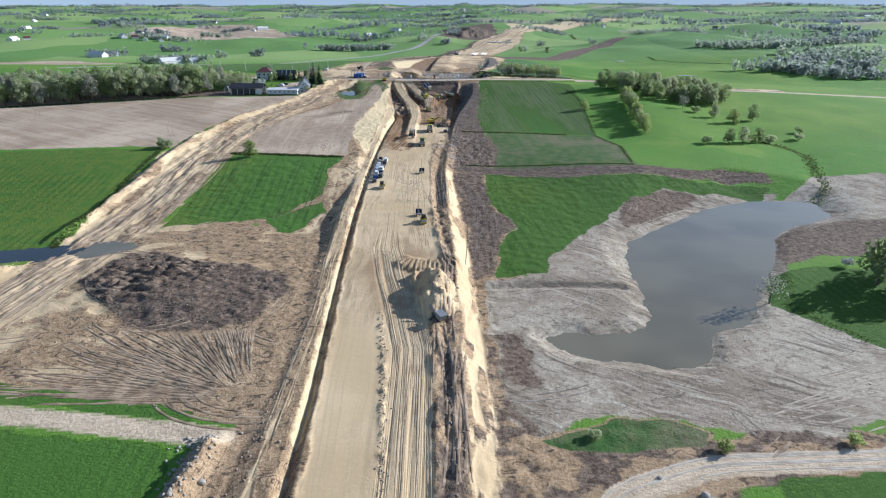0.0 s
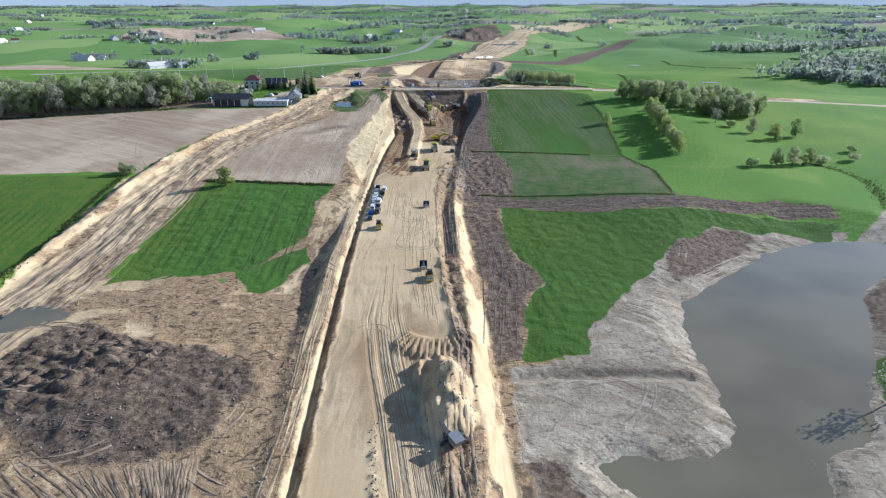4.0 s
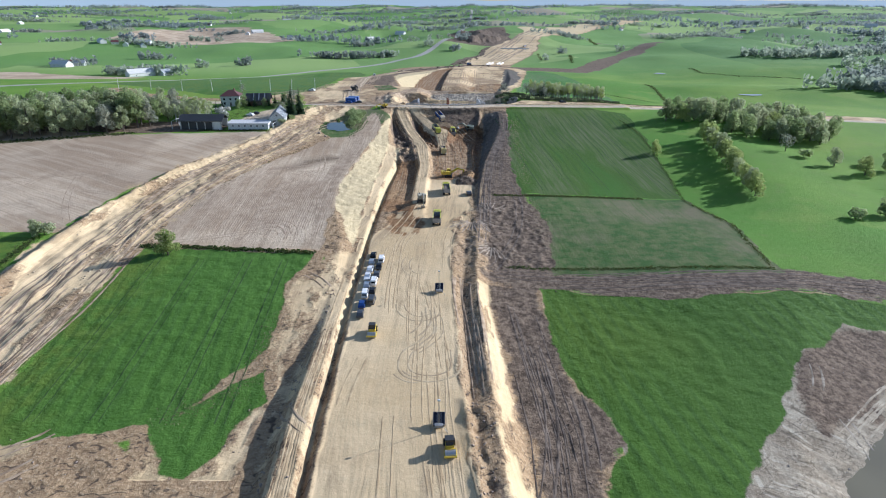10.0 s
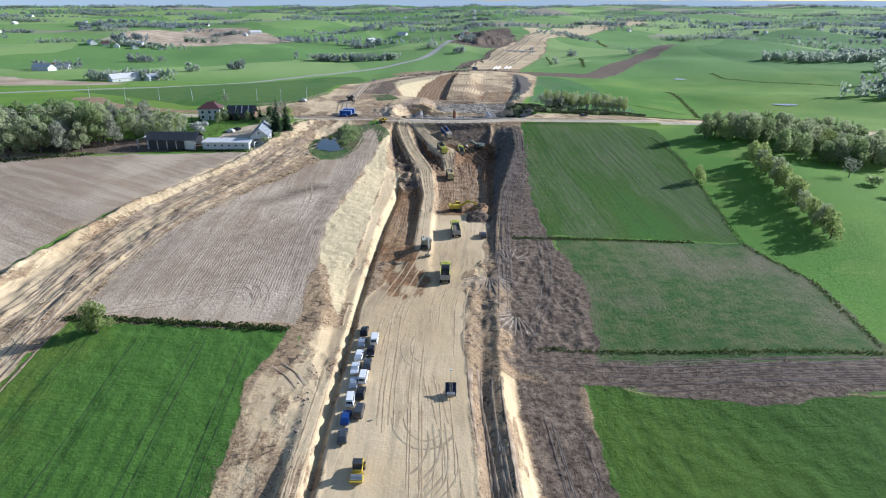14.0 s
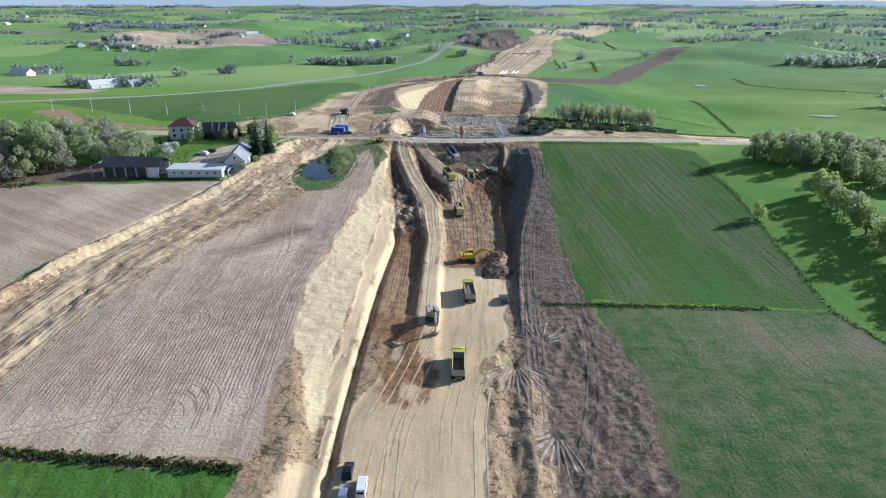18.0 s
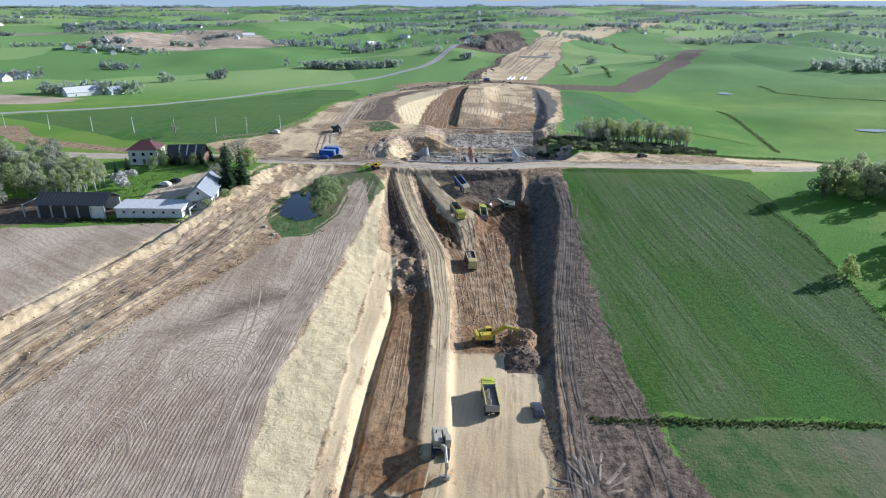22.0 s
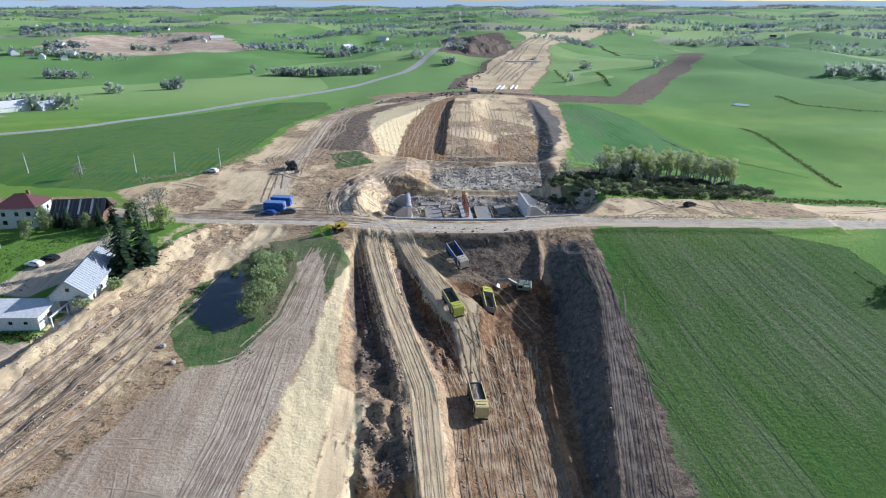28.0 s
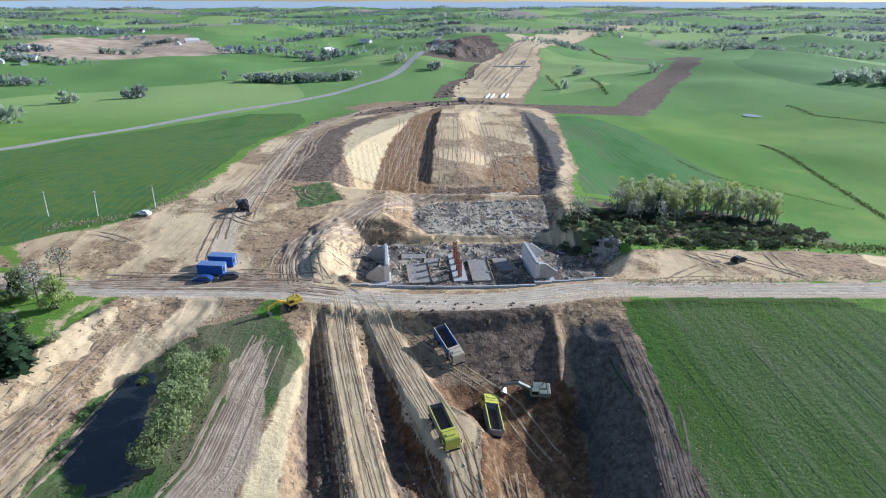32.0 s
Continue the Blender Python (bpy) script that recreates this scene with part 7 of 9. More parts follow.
def broadleaf(name, label, seed, h, r, material, count, size, bark=BARK, low=0.3, slim=1.0, twiggy=False, group=""):
    """A tapered trunk with limbs, and a crown of clumps with gaps between them."""
    rng = np.random.default_rng(seed)
    t = thing(name, label, "tree", group)
    b = B()
    lean = rng.uniform(-0.4, 0.4, 2)
    top = Vector((lean[0], lean[1], h * 0.72))
    tube(b, (0, 0, -0.4), top * 0.5, 0.032 * h * slim, 0.022 * h * slim, 8)
    tube(b, top * 0.5, top, 0.022 * h * slim, 0.008 * h * slim, 8)
    bmesh.ops.remove_doubles(b, verts=b.verts[:], dist=0.01)
    part("trunk", b, bark, t)
    b = B()
    centres, radii = [], []
    limbs = 11 if twiggy else 8
    for k in range(limbs):
        a = 2.4 * k + rng.uniform(-0.4, 0.4)
        z0 = h * (low + (0.68 - low) * k / limbs)
        out = r * rng.uniform(0.5, 0.85) * (1 - 0.45 * k / limbs)
        tip = Vector((lean[0] * z0 / h + out * math.cos(a), lean[1] * z0 / h + out * math.sin(a), z0 + h * rng.uniform(0.1, 0.22)))
        tube(b, top * (z0 / top.z), tip, 0.011 * h * slim, 0.003 * h, 5)
        if twiggy:
            for q in range(3):
                e = tip + Vector(rng.uniform(-0.25, 0.25, 3)) * r + Vector((0, 0, 0.12 * h))
                tube(b, tip * 0.6 + top * (z0 / top.z) * 0.4, e, 0.004 * h, 0.001 * h, 4)
        centres.append(tip), radii.append(r * rng.uniform(0.28, 0.46))
    centres.append(top + Vector((0, 0, 0.08 * h))), radii.append(r * 0.4)
    centres.append(Vector((lean[0], lean[1], h * (low + 0.3)))), radii.append(r * 0.5)
    tagged(part("branchwork", b, bark, t), kind="stuff")
    me = quad_mesh("crown", leaves(rng, [tuple(c) for c in centres], radii, count, size, 1.05), material)
    ob = new("crown", me)
    ob.parent = t
    return t


def conifer(name, label, seed, h, r, group=""):
    rng = np.random.default_rng(seed)
    t = thing(name, label, "tree", group)
    b = B()
    tube(b, (0, 0, -0.4), (0, 0, h * 0.96), 0.02 * h, 0.004 * h, 7)
    quads = []
    for k in range(15):
        f = k / 14
        z = h * (0.1 + 0.87 * f)
        rr = r * (1 - f) ** 0.85 + 0.12
        m = max(5, int(11 * (1 - f)))
        for i in range(m):
            a = 2 * math.pi * (i + rng.uniform(-0.2, 0.2)) / m + k
            L = rr * rng.uniform(0.75, 1.1)
            if k % 3 == 0:
                tube(b, (0, 0, z), (L * 0.8 * math.cos(a), L * 0.8 * math.sin(a), z - 0.2 * L), 0.03, 0.01, 4)
            for s in range(3):
                p = np.array((math.cos(a) * L * (0.35 + 0.3 * s), math.sin(a) * L * (0.35 + 0.3 * s), z - 0.16 * L * (s + 1)))
                u = np.array((math.cos(a), math.sin(a), -0.35)) * L * 0.26
                w = np.array((-math.sin(a), math.cos(a), rng.uniform(-0.3, 0.3))) * (0.30 * L * (1 - 0.2 * s) + 0.1)
                quads += [p - u - w * 0.6, p + u - w, p + u * 1.1 + w, p - u + w * 0.6]
    part("trunk", b, BARK, t)
    ob = new("crown", quad_mesh("crown", np.array(quads), SPRUCE))
    ob.parent = t
    return t


def shrub(name, label, seed, h, r, material, count, size, group=""):
    rng = np.random.default_rng(seed)
    t = thing(name, label, "bush", group)
    b = B()
    centres, radii = [], []
    for k in range(6):
        a = k * 1.05 + rng.uniform(-0.3, 0.3)
        tip = Vector((r * 0.5 * math.cos(a), r * 0.5 * math.sin(a), h * rng.uniform(0.45, 0.7)))
        tube(b, (0.1 * math.cos(a), 0.1 * math.sin(a), -0.2), tip, 0.05, 0.015, 5)
        centres.append(tuple(tip)), radii.append(r * rng.uniform(0.38, 0.55))
    tagged(part("branchwork", b, BARK, t), kind="stuff")
    q = leaves(rng, centres, radii, count, size, 0.9)
    q[:, 2] = np.maximum(q[:, 2], 0.02)
    ob = new("foliage", quad_mesh("foliage", q, material))
    ob.parent = t
    return t


PROTO = {}


def plant(kind, x, y, size=1.0, turn=0.0, sink=0.1):
    """Sets a copy of a kind of plant on the ground; the first is the pattern itself."""
    make, used = PROTO[kind]
    ob = make if not used else copy_thing(make, Matrix())
    PROTO[kind][1] = True
    ob.matrix_world = Matrix.Translation((x, y, gz(x, y) - sink)) @ pose(0, 0, 0, 0, 0, turn) @ Matrix.Diagonal((size, size, size, 1))
    return ob


def pattern(kind, ob):
    PROTO[kind] = [ob, False]


for k in range(3):
    pattern(f"wood{k}", broadleaf("woodland_tree", "grey-green budding tree in the belt beside the ploughed field", 30 + k, 18.0, 5.4, (HAZEL, GREEN, TWIG)[k], 1900, 0.33, BARK, 0.06, 0.7, False, "belt of trees"))
    pattern(f"grove{k}", broadleaf("grove_tree", "budding broadleaf tree in the meadow grove", 40 + k, 12.5, 4.8, (GREEN, HAZEL, FRESH)[k], 1700, 0.30, BARK, 0.06, 0.8, False, "trees of the grove"))
    pattern(f"birch{k}", broadleaf("birch", "slender white-stemmed birch with fresh leaves", 50 + k, 12.0, 2.1, (HAZEL, FRESH, HAZEL)[k], 620, 0.19, BIRCH_BARK, 0.2, 0.75, False, "birches beside the road"))
    pattern(f"row{k}", broadleaf("meadow_tree", "round fresh-green tree in the meadow row", 60 + k, 9.4, 3.5, (FRESH, FRESH, HAZEL)[k], 1400, 0.25, BARK, 0.05, 1, False, "row of meadow trees"))
    pattern(f"bush{k}", shrub("bush", "low budding bush in rough grass", 70 + k, 2.6, 1.9, (GREEN, HAZEL, FRESH)[k], 260, 0.26, "bushes"))
pattern("spruce", conifer("spruce", "dark green pointed spruce", 80, 12.5, 2.7, "spruces"))
pattern("pine", broadleaf("pine", "dark bushy pine beside the farm building", 81, 12.0, 4.0, SPRUCE, 800, 0.4, BARK, 0.2))
pattern("bare", broadleaf("bare_tree", "bare grey twiggy tree just coming into bud", 82, 9.5, 4.2, TWIG, 260, 0.28, BARK, 0.25, 0.8, True, "bare trees"))
# scrub twigs, coloured darker still for the shadow the birches would cast
pattern("thicket", shrub("thicket_bush", "dark leafless thicket bush before the birches, darkened for their shadow", 87, 2.8, 2.2, leaf_material("shade_dark_twigs", (0.070, 0.090, 0.048), (0.130, 0.150, 0.080), 0.4), 380, 0.2, "thicket bushes"))
pattern("bloom", shrub("flowering_tree", "white-flowering fruit tree in the farm garden", 83, 4.6, 2.7, BLOSSOM, 420, 0.3, "flowering trees"))
pattern("willow", shrub("willow_bush", "round pale-green willow bush by the farm pond", 84, 5.2, 3.1, GREEN, 1500, 0.17, "willow bushes"))
pattern("dark", broadleaf("dark_tree", "large dark leafy tree on the far pond bank", 85, 15.0, 6.0, GREEN, 900, 0.5, BARK, 0.15, 1, False, "trees by the pond"))


def scatter(seed, outline, count, apart):
    """Spots inside an outline, kept apart."""
    rng = random.Random(seed)
    xs, ys = [p[0] for p in outline], [p[1] for p in outline]
    spots, tries = [], 0
    while len(spots) < count and tries < 40 * count:
        tries += 1
        x, y = rng.uniform(min(xs), max(xs)), rng.uniform(min(ys), max(ys))
        if inside_by(outline, np.array([x]), np.array([y]))[0] > 0 and all((x - a) ** 2 + (y - b) ** 2 > apart * apart for a, b in spots):
            spots.append((x, y))
    return spots


rnd = random.Random(5)
for x, y in scatter(1, [(-300, 350), (-262, 369), (-221, 385), (-163, 406), (-158, 424), (-190, 432), (-240, 418), (-300, 398)], 105, 4.6):
    plant(f"wood{rnd.choice((0, 0, 1, 2))}", x, y, rnd.uniform(0.75, 1.15), rnd.uniform(0, 360))
for x, y in scatter(2, [(106, 438), (123, 430), (142, 413), (166, 411), (177, 404), (193, 430), (187, 456), (171, 466), (131, 455)], 62, 5.2):
    plant("spruce" if rnd.random() < 0.16 else f"grove{rnd.choice((0, 0, 1, 1, 2))}", x, y, rnd.uniform(0.7, 1.1), rnd.uniform(0, 360))
for k in range(17):
    f = k / 16
    plant(f"row{k % 3}", 116 - 7.5 * f + rnd.uniform(-0.8, 0.8), 404 - 72 * f, rnd.uniform(0.8, 1.15), rnd.uniform(0, 360))
for x, y in scatter(3, [(46, 524), (56, 527), (70, 530), (92, 521), (98, 531), (90, 546), (66, 553), (48, 541)], 96, 2.0):
    plant(f"birch{rnd.randrange(3)}", x, y, rnd.uniform(0.75, 1.1), rnd.uniform(0, 360))
plant("spruce", 54.5, 522.5, 1.0)
for x, y in scatter(10, [(26, 512), (45, 518), (62, 524), (60, 532), (44, 532), (28, 524)], 16, 3.0):
    plant(rnd.choice(("bare", "thicket", "thicket")), x, y, rnd.uniform(0.7, 1.05), rnd.uniform(0, 360))
for x, y in scatter(4, [(20, 506), (26, 495), (60, 494), (86, 497), (103, 514), (98, 526), (70, 530), (45, 529), (24, 520)], 270, 1.6):
    plant(rnd.choice(("thicket", "thicket", "thicket", "bush0", "thicket")), x, y, rnd.uniform(0.4, 0.9), rnd.uniform(0, 360))
for kind, x, y, s in (
    ("row1", 86, 385, 0.75), ("bush0", 132, 309, 1.6), ("grove0", 146, 315, 0.7), ("grove1", 154, 317, 0.75), ("bush2", 160, 320, 1.7), ("grove0", 165, 323, 0.7), ("bush1", 172, 325, 1.8),
    ("grove2", 170, 366, 0.75), ("grove0", 185, 374, 0.85), ("grove1", 163, 377, 0.7), ("bush0", 155, 387, 1.7), ("bush0", 178, 380, 1.5), ("bare", 150, 395, 0.9), ("bush1", 190, 330, 1.5), ("bush0", 198, 345, 1.4),
    ("bare", 86, 146.5, 0.95), ("bush2", 49, 87, 0.85), ("bush2", 73, 89, 0.8), ("bush1", 27, 90.5, 0.7),
    ("dark", 122, 158, 1.0), ("dark", 131, 166, 0.95), ("dark", 127, 150, 0.9), ("dark", 138, 156, 1.05), ("bloom", 121, 171, 0.7),
    ("spruce", -90.5, 437.6, 1.4), ("spruce", -87.2, 440.5, 1.15), ("spruce", -93.5, 443.5, 1.05), ("spruce", -88.5, 446, 0.75), ("bare", -97.4, 466, 1.0), ("row0", -92, 463.5, 0.85), ("pine", -102, 468, 0.55),
    ("bush1", -91.5, 420, 1.15), ("bush0", -88.5, 428, 1.0), ("bush2", -104, 466, 1.1), ("bush0", -106, 461, 1.0),
    ("bloom", -131, 443, 1.15), ("bloom", -127, 438, 1.0), ("bloom", -129.5, 449, 0.9), ("spruce", -136, 452, 0.5), ("spruce", -133.5, 455, 0.55), ("grove0", -124.5, 464, 0.6), ("spruce", -122, 466, 0.45), ("grove0", -125.5, 458, 0.5),
    ("willow", -57, 420.3, 1.0), ("willow", -55.5, 425, 1.2), ("willow", -55.5, 432, 1.4), ("willow", -57, 439, 1.25), ("willow", -62, 446, 0.8), ("bush2", -67, 442, 0.6), ("willow", -54, 444, 0.8),
    ("row0", -86, 267.5, 0.9), ("bush2", -87.5, 268.5, 0.9), ("bush1", -127, 279, 1.6), ("bush2", -130, 280, 1.3), ("row2", -129, 277.5, 0.6),
    ("bare", 150, 470, 0.8), ("grove1", 140, 472, 0.7), ("bare", -140, 512, 0.6), ("bare", -99, 478, 0.8), ("bush1", -100, 468, 1.3),
):
    plant(kind, x, y, s, rnd.uniform(0, 360))
for x, y in scatter(7, [(-99, 446), (-84, 440), (-82, 452), (-90, 466), (-100, 468)], 9, 3.4):
    plant(rnd.choice(("bush1", "bush0", "bare", "bush2")), x, y, rnd.uniform(0.7, 1.3) * 0.8, rnd.uniform(0, 360))
for x, y in scatter(8, [(-118, 462), (-100, 462), (-101, 470), (-120, 472)], 7, 3.0):
    plant(rnd.choice(("thicket", "grove0", "spruce")), x, y, rnd.uniform(0.45, 0.7), rnd.uniform(0, 360))
for x, y in scatter(9, [(-190, 432), (-150, 428), (-150, 460), (-185, 462)], 26, 4.5):
    plant(f"wood{rnd.randrange(3)}", x, y, rnd.uniform(0.5, 0.8), rnd.uniform(0, 360))
for x, y in scatter(6, [(-150, 428), (-136, 428), (-134, 447), (-152, 450)], 44, 1.7):
    plant(f"birch{rnd.randrange(3)}", x, y, rnd.uniform(0.65, 0.95), rnd.uniform(0, 360))

# ---- rough grass along edges, far woods ----


def tufts(name, label, line, count, width, height, material, seed):
    """Tufts of rough growth along a line, one mesh."""
    rng = np.random.default_rng(seed)
    line = np.array(line, float)
    seg = np.linalg.norm(np.diff(line, axis=0), axis=1)
    s = rng.uniform(0, seg.sum(), count)
    cum = np.concatenate([[0], np.cumsum(seg)])
    x, y = np.interp(s, cum, line[:, 0]), np.interp(s, cum, line[:, 1])
    x, y = x + rng.normal(0, width, count), y + rng.normal(0, width, count)
    z = np.array([gz(a, b) for a, b in zip(x, y)])
    a, h = rng.uniform(0, math.pi, count), 0.5 * height * rng.uniform(0.5, 1.4, count)
    w = h * rng.uniform(0.6, 1.2, count)
    dx, dy = np.cos(a) * w / 2, np.sin(a) * w / 2
    lx, ly = rng.normal(0, 0.3, count) * h, rng.normal(0, 0.3, count) * h
    q = np.stack([np.stack([x - dx, y - dy, z - 0.1], 1), np.stack([x + dx, y + dy, z - 0.1], 1), np.stack([x + dx * 1.3 + lx, y + dy * 1.3 + ly, z + h], 1), np.stack([x - dx * 1.2 + lx, y - dy * 1.2 + ly, z + h * 0.9], 1)], 1)
    return tagged(new(name, quad_mesh(name, q.reshape(-1, 3), material)), label, "grass", "", "stuff")


EDGES = (
    ([(9, 329), (32, 329), (65, 331)], 1300, 0.55, 0.55, TUFT), ([(10, 269), (22, 268.5), (44, 267.5), (83, 266)], 1300, 0.5, 0.5, TUFT), ([(80, 331), (87, 303), (83, 268)], 700, 0.5, 0.5, TUFT),
    ([(81, 332), (86, 385), (87, 416), (83, 439)], 700, 0.5, 0.45, TUFT), ([(-96, 273.5), (-46, 271)], 1400, 0.6, 0.8, TUFT), ([(-125, 225), (-129, 277)], 900, 0.7, 0.6, TUFT), ([(-119, 170), (-124, 221)], 900, 0.7, 0.6, TUFT),
    ([(-95, 300), (-90, 335), (-80, 365), (-70, 385)], 320, 1.0, 0.3, TUFT), ([(-72, 413), (-72, 434), (-67, 447), (-60, 453)], 260, 0.7, 0.35, TUFT), ([(-55, 404), (-53, 425), (-55, 443)], 300, 0.8, 0.35, TUFT),
    ([(22, 340), (24, 368), (25, 405), (27, 440)], 700, 1.3, 0.28, DRY_TUFT), ([(23, 280), (24, 325)], 400, 1.5, 0.28, DRY_TUFT), ([(-60, 200), (-46, 215), (-46, 236)], 900, 2.0, 0.3, DRY_TUFT),
    ([(166, 670), (161, 622), (153, 578), (144, 540)], 1300, 0.9, 0.7, TUFT), ([(154, 977), (134, 851)], 500, 1.2, 1.0, TUFT), ([(241, 1203), (290, 1500)], 600, 2.0, 1.6, TUFT), ([(116, 1011), (106, 901)], 300, 1.2, 1.0, TUFT), ([(248, 790), (244, 750), (272, 724), (340, 700)], 500, 1.2, 0.9, TUFT), ([(101, 624), (104, 600), (140, 556)], 400, 0.8, 0.5, TUFT), ([(30, 500), (100, 500), (160, 505)], 2600, 3.0, 0.9, TUFT),
    ([(100, 125), (90, 145), (100, 165)], 700, 1.3, 0.35, TUFT), ([(140, 229), (149, 236), (161, 251), (163, 262), (178, 300), (165, 340)], 1400, 1.6, 0.7, TUFT), ([(-130, 411), (-97, 411)], 1000, 1.0, 0.6, TUFT), ([(-160, 405), (-262, 368)], 1600, 1.5, 0.9, TUFT),
    ([(-115, 425), (-125, 432), (-118, 455)], 900, 4.0, 0.4, TUFT), ([(30, 471), (110, 474)], 1100, 1.2, 0.5, DRY_TUFT), ([(-120, 508), (-97, 520), (-90, 560)], 900, 1.5, 0.6, DRY_TUFT),
)
for k, (line, count, width, height, mat) in enumerate(EDGES):
    dry = mat is DRY_TUFT
    tufts("grass_edge", "dry straw-coloured grass tufts along the field edge" if dry else "rough dark grass and weeds along the field edge", line, count, width, height, mat, 200 + k)


def far_wood(label, spots, seed, h, material):
    """A distant wood: many small uneven crowns in one mesh."""
    rng = np.random.default_rng(seed)
    out = []
    for x, y in spots:
        z, s = gz(x, y), h * rng.uniform(0.6, 1.25)
        n = 12
        c = [(x + rng.uniform(-0.2, 0.2) * s, y + rng.uniform(-0.2, 0.2) * s, z + s * f) for f in (0.3, 0.52, 0.75)]
        out.append(leaves(rng, c, [0.30 * s, 0.30 * s, 0.2 * s], n + 8, 0.15 * s, 1.1))
    return tagged(new("far_wood", quad_mesh("far_wood", np.concatenate(out), material)), label, "woodland", "", "stuff")


def cloud_of(seed, cx, cy, rx, ry, n):
    rng = np.random.default_rng(seed)
    a, r = rng.uniform(0, 2 * math.pi, n), np.sqrt(rng.uniform(0, 1, n))
    return list(zip(cx + rx * r * np.cos(a) * (1 + 0.2 * np.sin(3 * a)), cy + ry * r * np.sin(a)))


far_sets = {0: [], 1: [], 2: []}
for k, (cx, cy, rx, ry, n) in enumerate((
    (420, 880, 75, 22, 150), (545, 960, 90, 40, 200), (330, 625, 45, 14, 80), (410, 690, 60, 40, 120), (480, 760, 80, 35, 120), (380, 600, 50, 14, 70), (600, 700, 90, 70, 150),
    (-160, 1020, 55, 9, 70), (-98, 1040, 18, 8, 26), (-168, 1307, 24, 10, 26), (-300, 868, 9, 7, 10), (-263, 897, 11, 5, 12), (-325, 765, 45, 14, 70), (-460, 880, 30, 16, 26), (-520, 1200, 80, 18, 60),
    (210, 1420, 60, 40, 60), (524, 1550, 80, 40, 110), (458, 1240, 40, 25, 60), (420, 905, 40, 20, 40), (-420, 1000, 25, 12, 24), (110, 900, 4, 4, 3), (150, 1010, 8, 6, 5), (230, 1000, 10, 6, 6), (0, 1090, 8, 12, 10), (-40, 1160, 10, 30, 16), (20, 1250, 12, 40, 22),
)):
    far_sets[k % 2].extend(cloud_of(300 + k, cx, cy, rx, ry, n))
rng = random.Random(9)
for k in range(150):
    y = 1250 + 2900 * rng.random() ** 0.9
    x = rng.uniform(-0.85, 0.85) * y
    if abs(x - 0.23 * (y - 800)) < 60 + 0.02 * y:
        continue
    far_sets[k % 3].extend(cloud_of(400 + k, x, y, rng.uniform(25, 60) * (0.6 + y / 2200), rng.uniform(6, 20), int(rng.uniform(14, 40) * (0.5 + y / 2600))))
for k in range(150):
    y = 1700 + 2500 * rng.random()
    x = rng.uniform(-0.8, 0.8) * y
    if abs(x - 0.23 * (y - 800)) < 60 + 0.03 * y:
        continue
    far_sets[k % 3].extend(cloud_of(800 + k, x, y, rng.uniform(60, 170), rng.uniform(10, 34), int(rng.uniform(22, 52))))
for k in range(46):
    x = -3900 + k * 172
    far_sets[2].extend(cloud_of(600 + k, x, 4350 + 140 * math.sin(k * 1.7), 110, 60, 60))
# leaf colours of the far woods hold the distance haze: pale, low contrast
HAZED_BUDDING = leaf_material("hazed_budding_woods", (0.330, 0.380, 0.285), (0.430, 0.480, 0.365), 0.5)
HAZED_BARE = leaf_material("hazed_bare_woods", (0.310, 0.345, 0.300), (0.390, 0.425, 0.370), 0.5)
HAZED_RIDGE = leaf_material("hazed_ridge_woods", (0.290, 0.330, 0.320), (0.350, 0.390, 0.380), 0.45)
for k, label, mat in ((0, "budding woods scattered over the far fields, haze paled into their colour", HAZED_BUDDING), (1, "far woods and copses, greyed in colour for haze", HAZED_BARE), (2, "wooded ridge along the horizon, haze paled into its leaves", HAZED_RIDGE)):
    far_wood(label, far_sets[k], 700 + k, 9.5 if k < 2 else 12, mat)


def far_house(label, w, d, h, roof_mat):
    t = thing("far_house", label, "house", "far village houses")
    gable_walls(w, d, h, w * 0.38, PLASTER, t)
    part("roof", gable_roof(w, d, h, w * 0.38), roof_mat, t)
    for s in (-1, 1):
        for y in (-d / 4, d / 4):
            set_window(t, s * w / 2, y, 1.0, 1.1, 1.2, 90 * s)
    return t


house_red = far_house("distant white house with a red-brown gable roof", 8, 11, 3.6, ROOF_RED)
house_grey = far_house("distant white house with a grey gable roof", 8, 12, 3.4, ROOF_GREY)
house_long = far_house("distant long white farm barn with a pale roof", 10, 26, 3.8, ROOF_FELT)
spots = [(-564, 1182), (-540, 1168), (-524, 1197), (-503, 1208), (-550, 1215), (-590, 1190), (-480, 1190), (-512, 1170), (-459, 850), (-468, 888), (-450, 872), (-778, 1168), (-760, 1180), (-300, 762), (-320, 750)]
rng = random.Random(21)
for k in range(75):
    y = rng.uniform(1450, 3300)
    x = rng.uniform(-0.78, 0.7) * y
    if abs(x - 0.23 * (y - 800)) > 120:
        spots.append((x, y))
for k, (x, y) in enumerate(spots):
    src = (house_red, house_grey, house_long)[k % 3]
    ob = src if k < 3 else copy_thing(src, Matrix())
    ob.matrix_world = pose(x, y, gz(x, y) - 0.2, 0, 0, rng.uniform(0, 180))

# ---- loose clods and stones ----


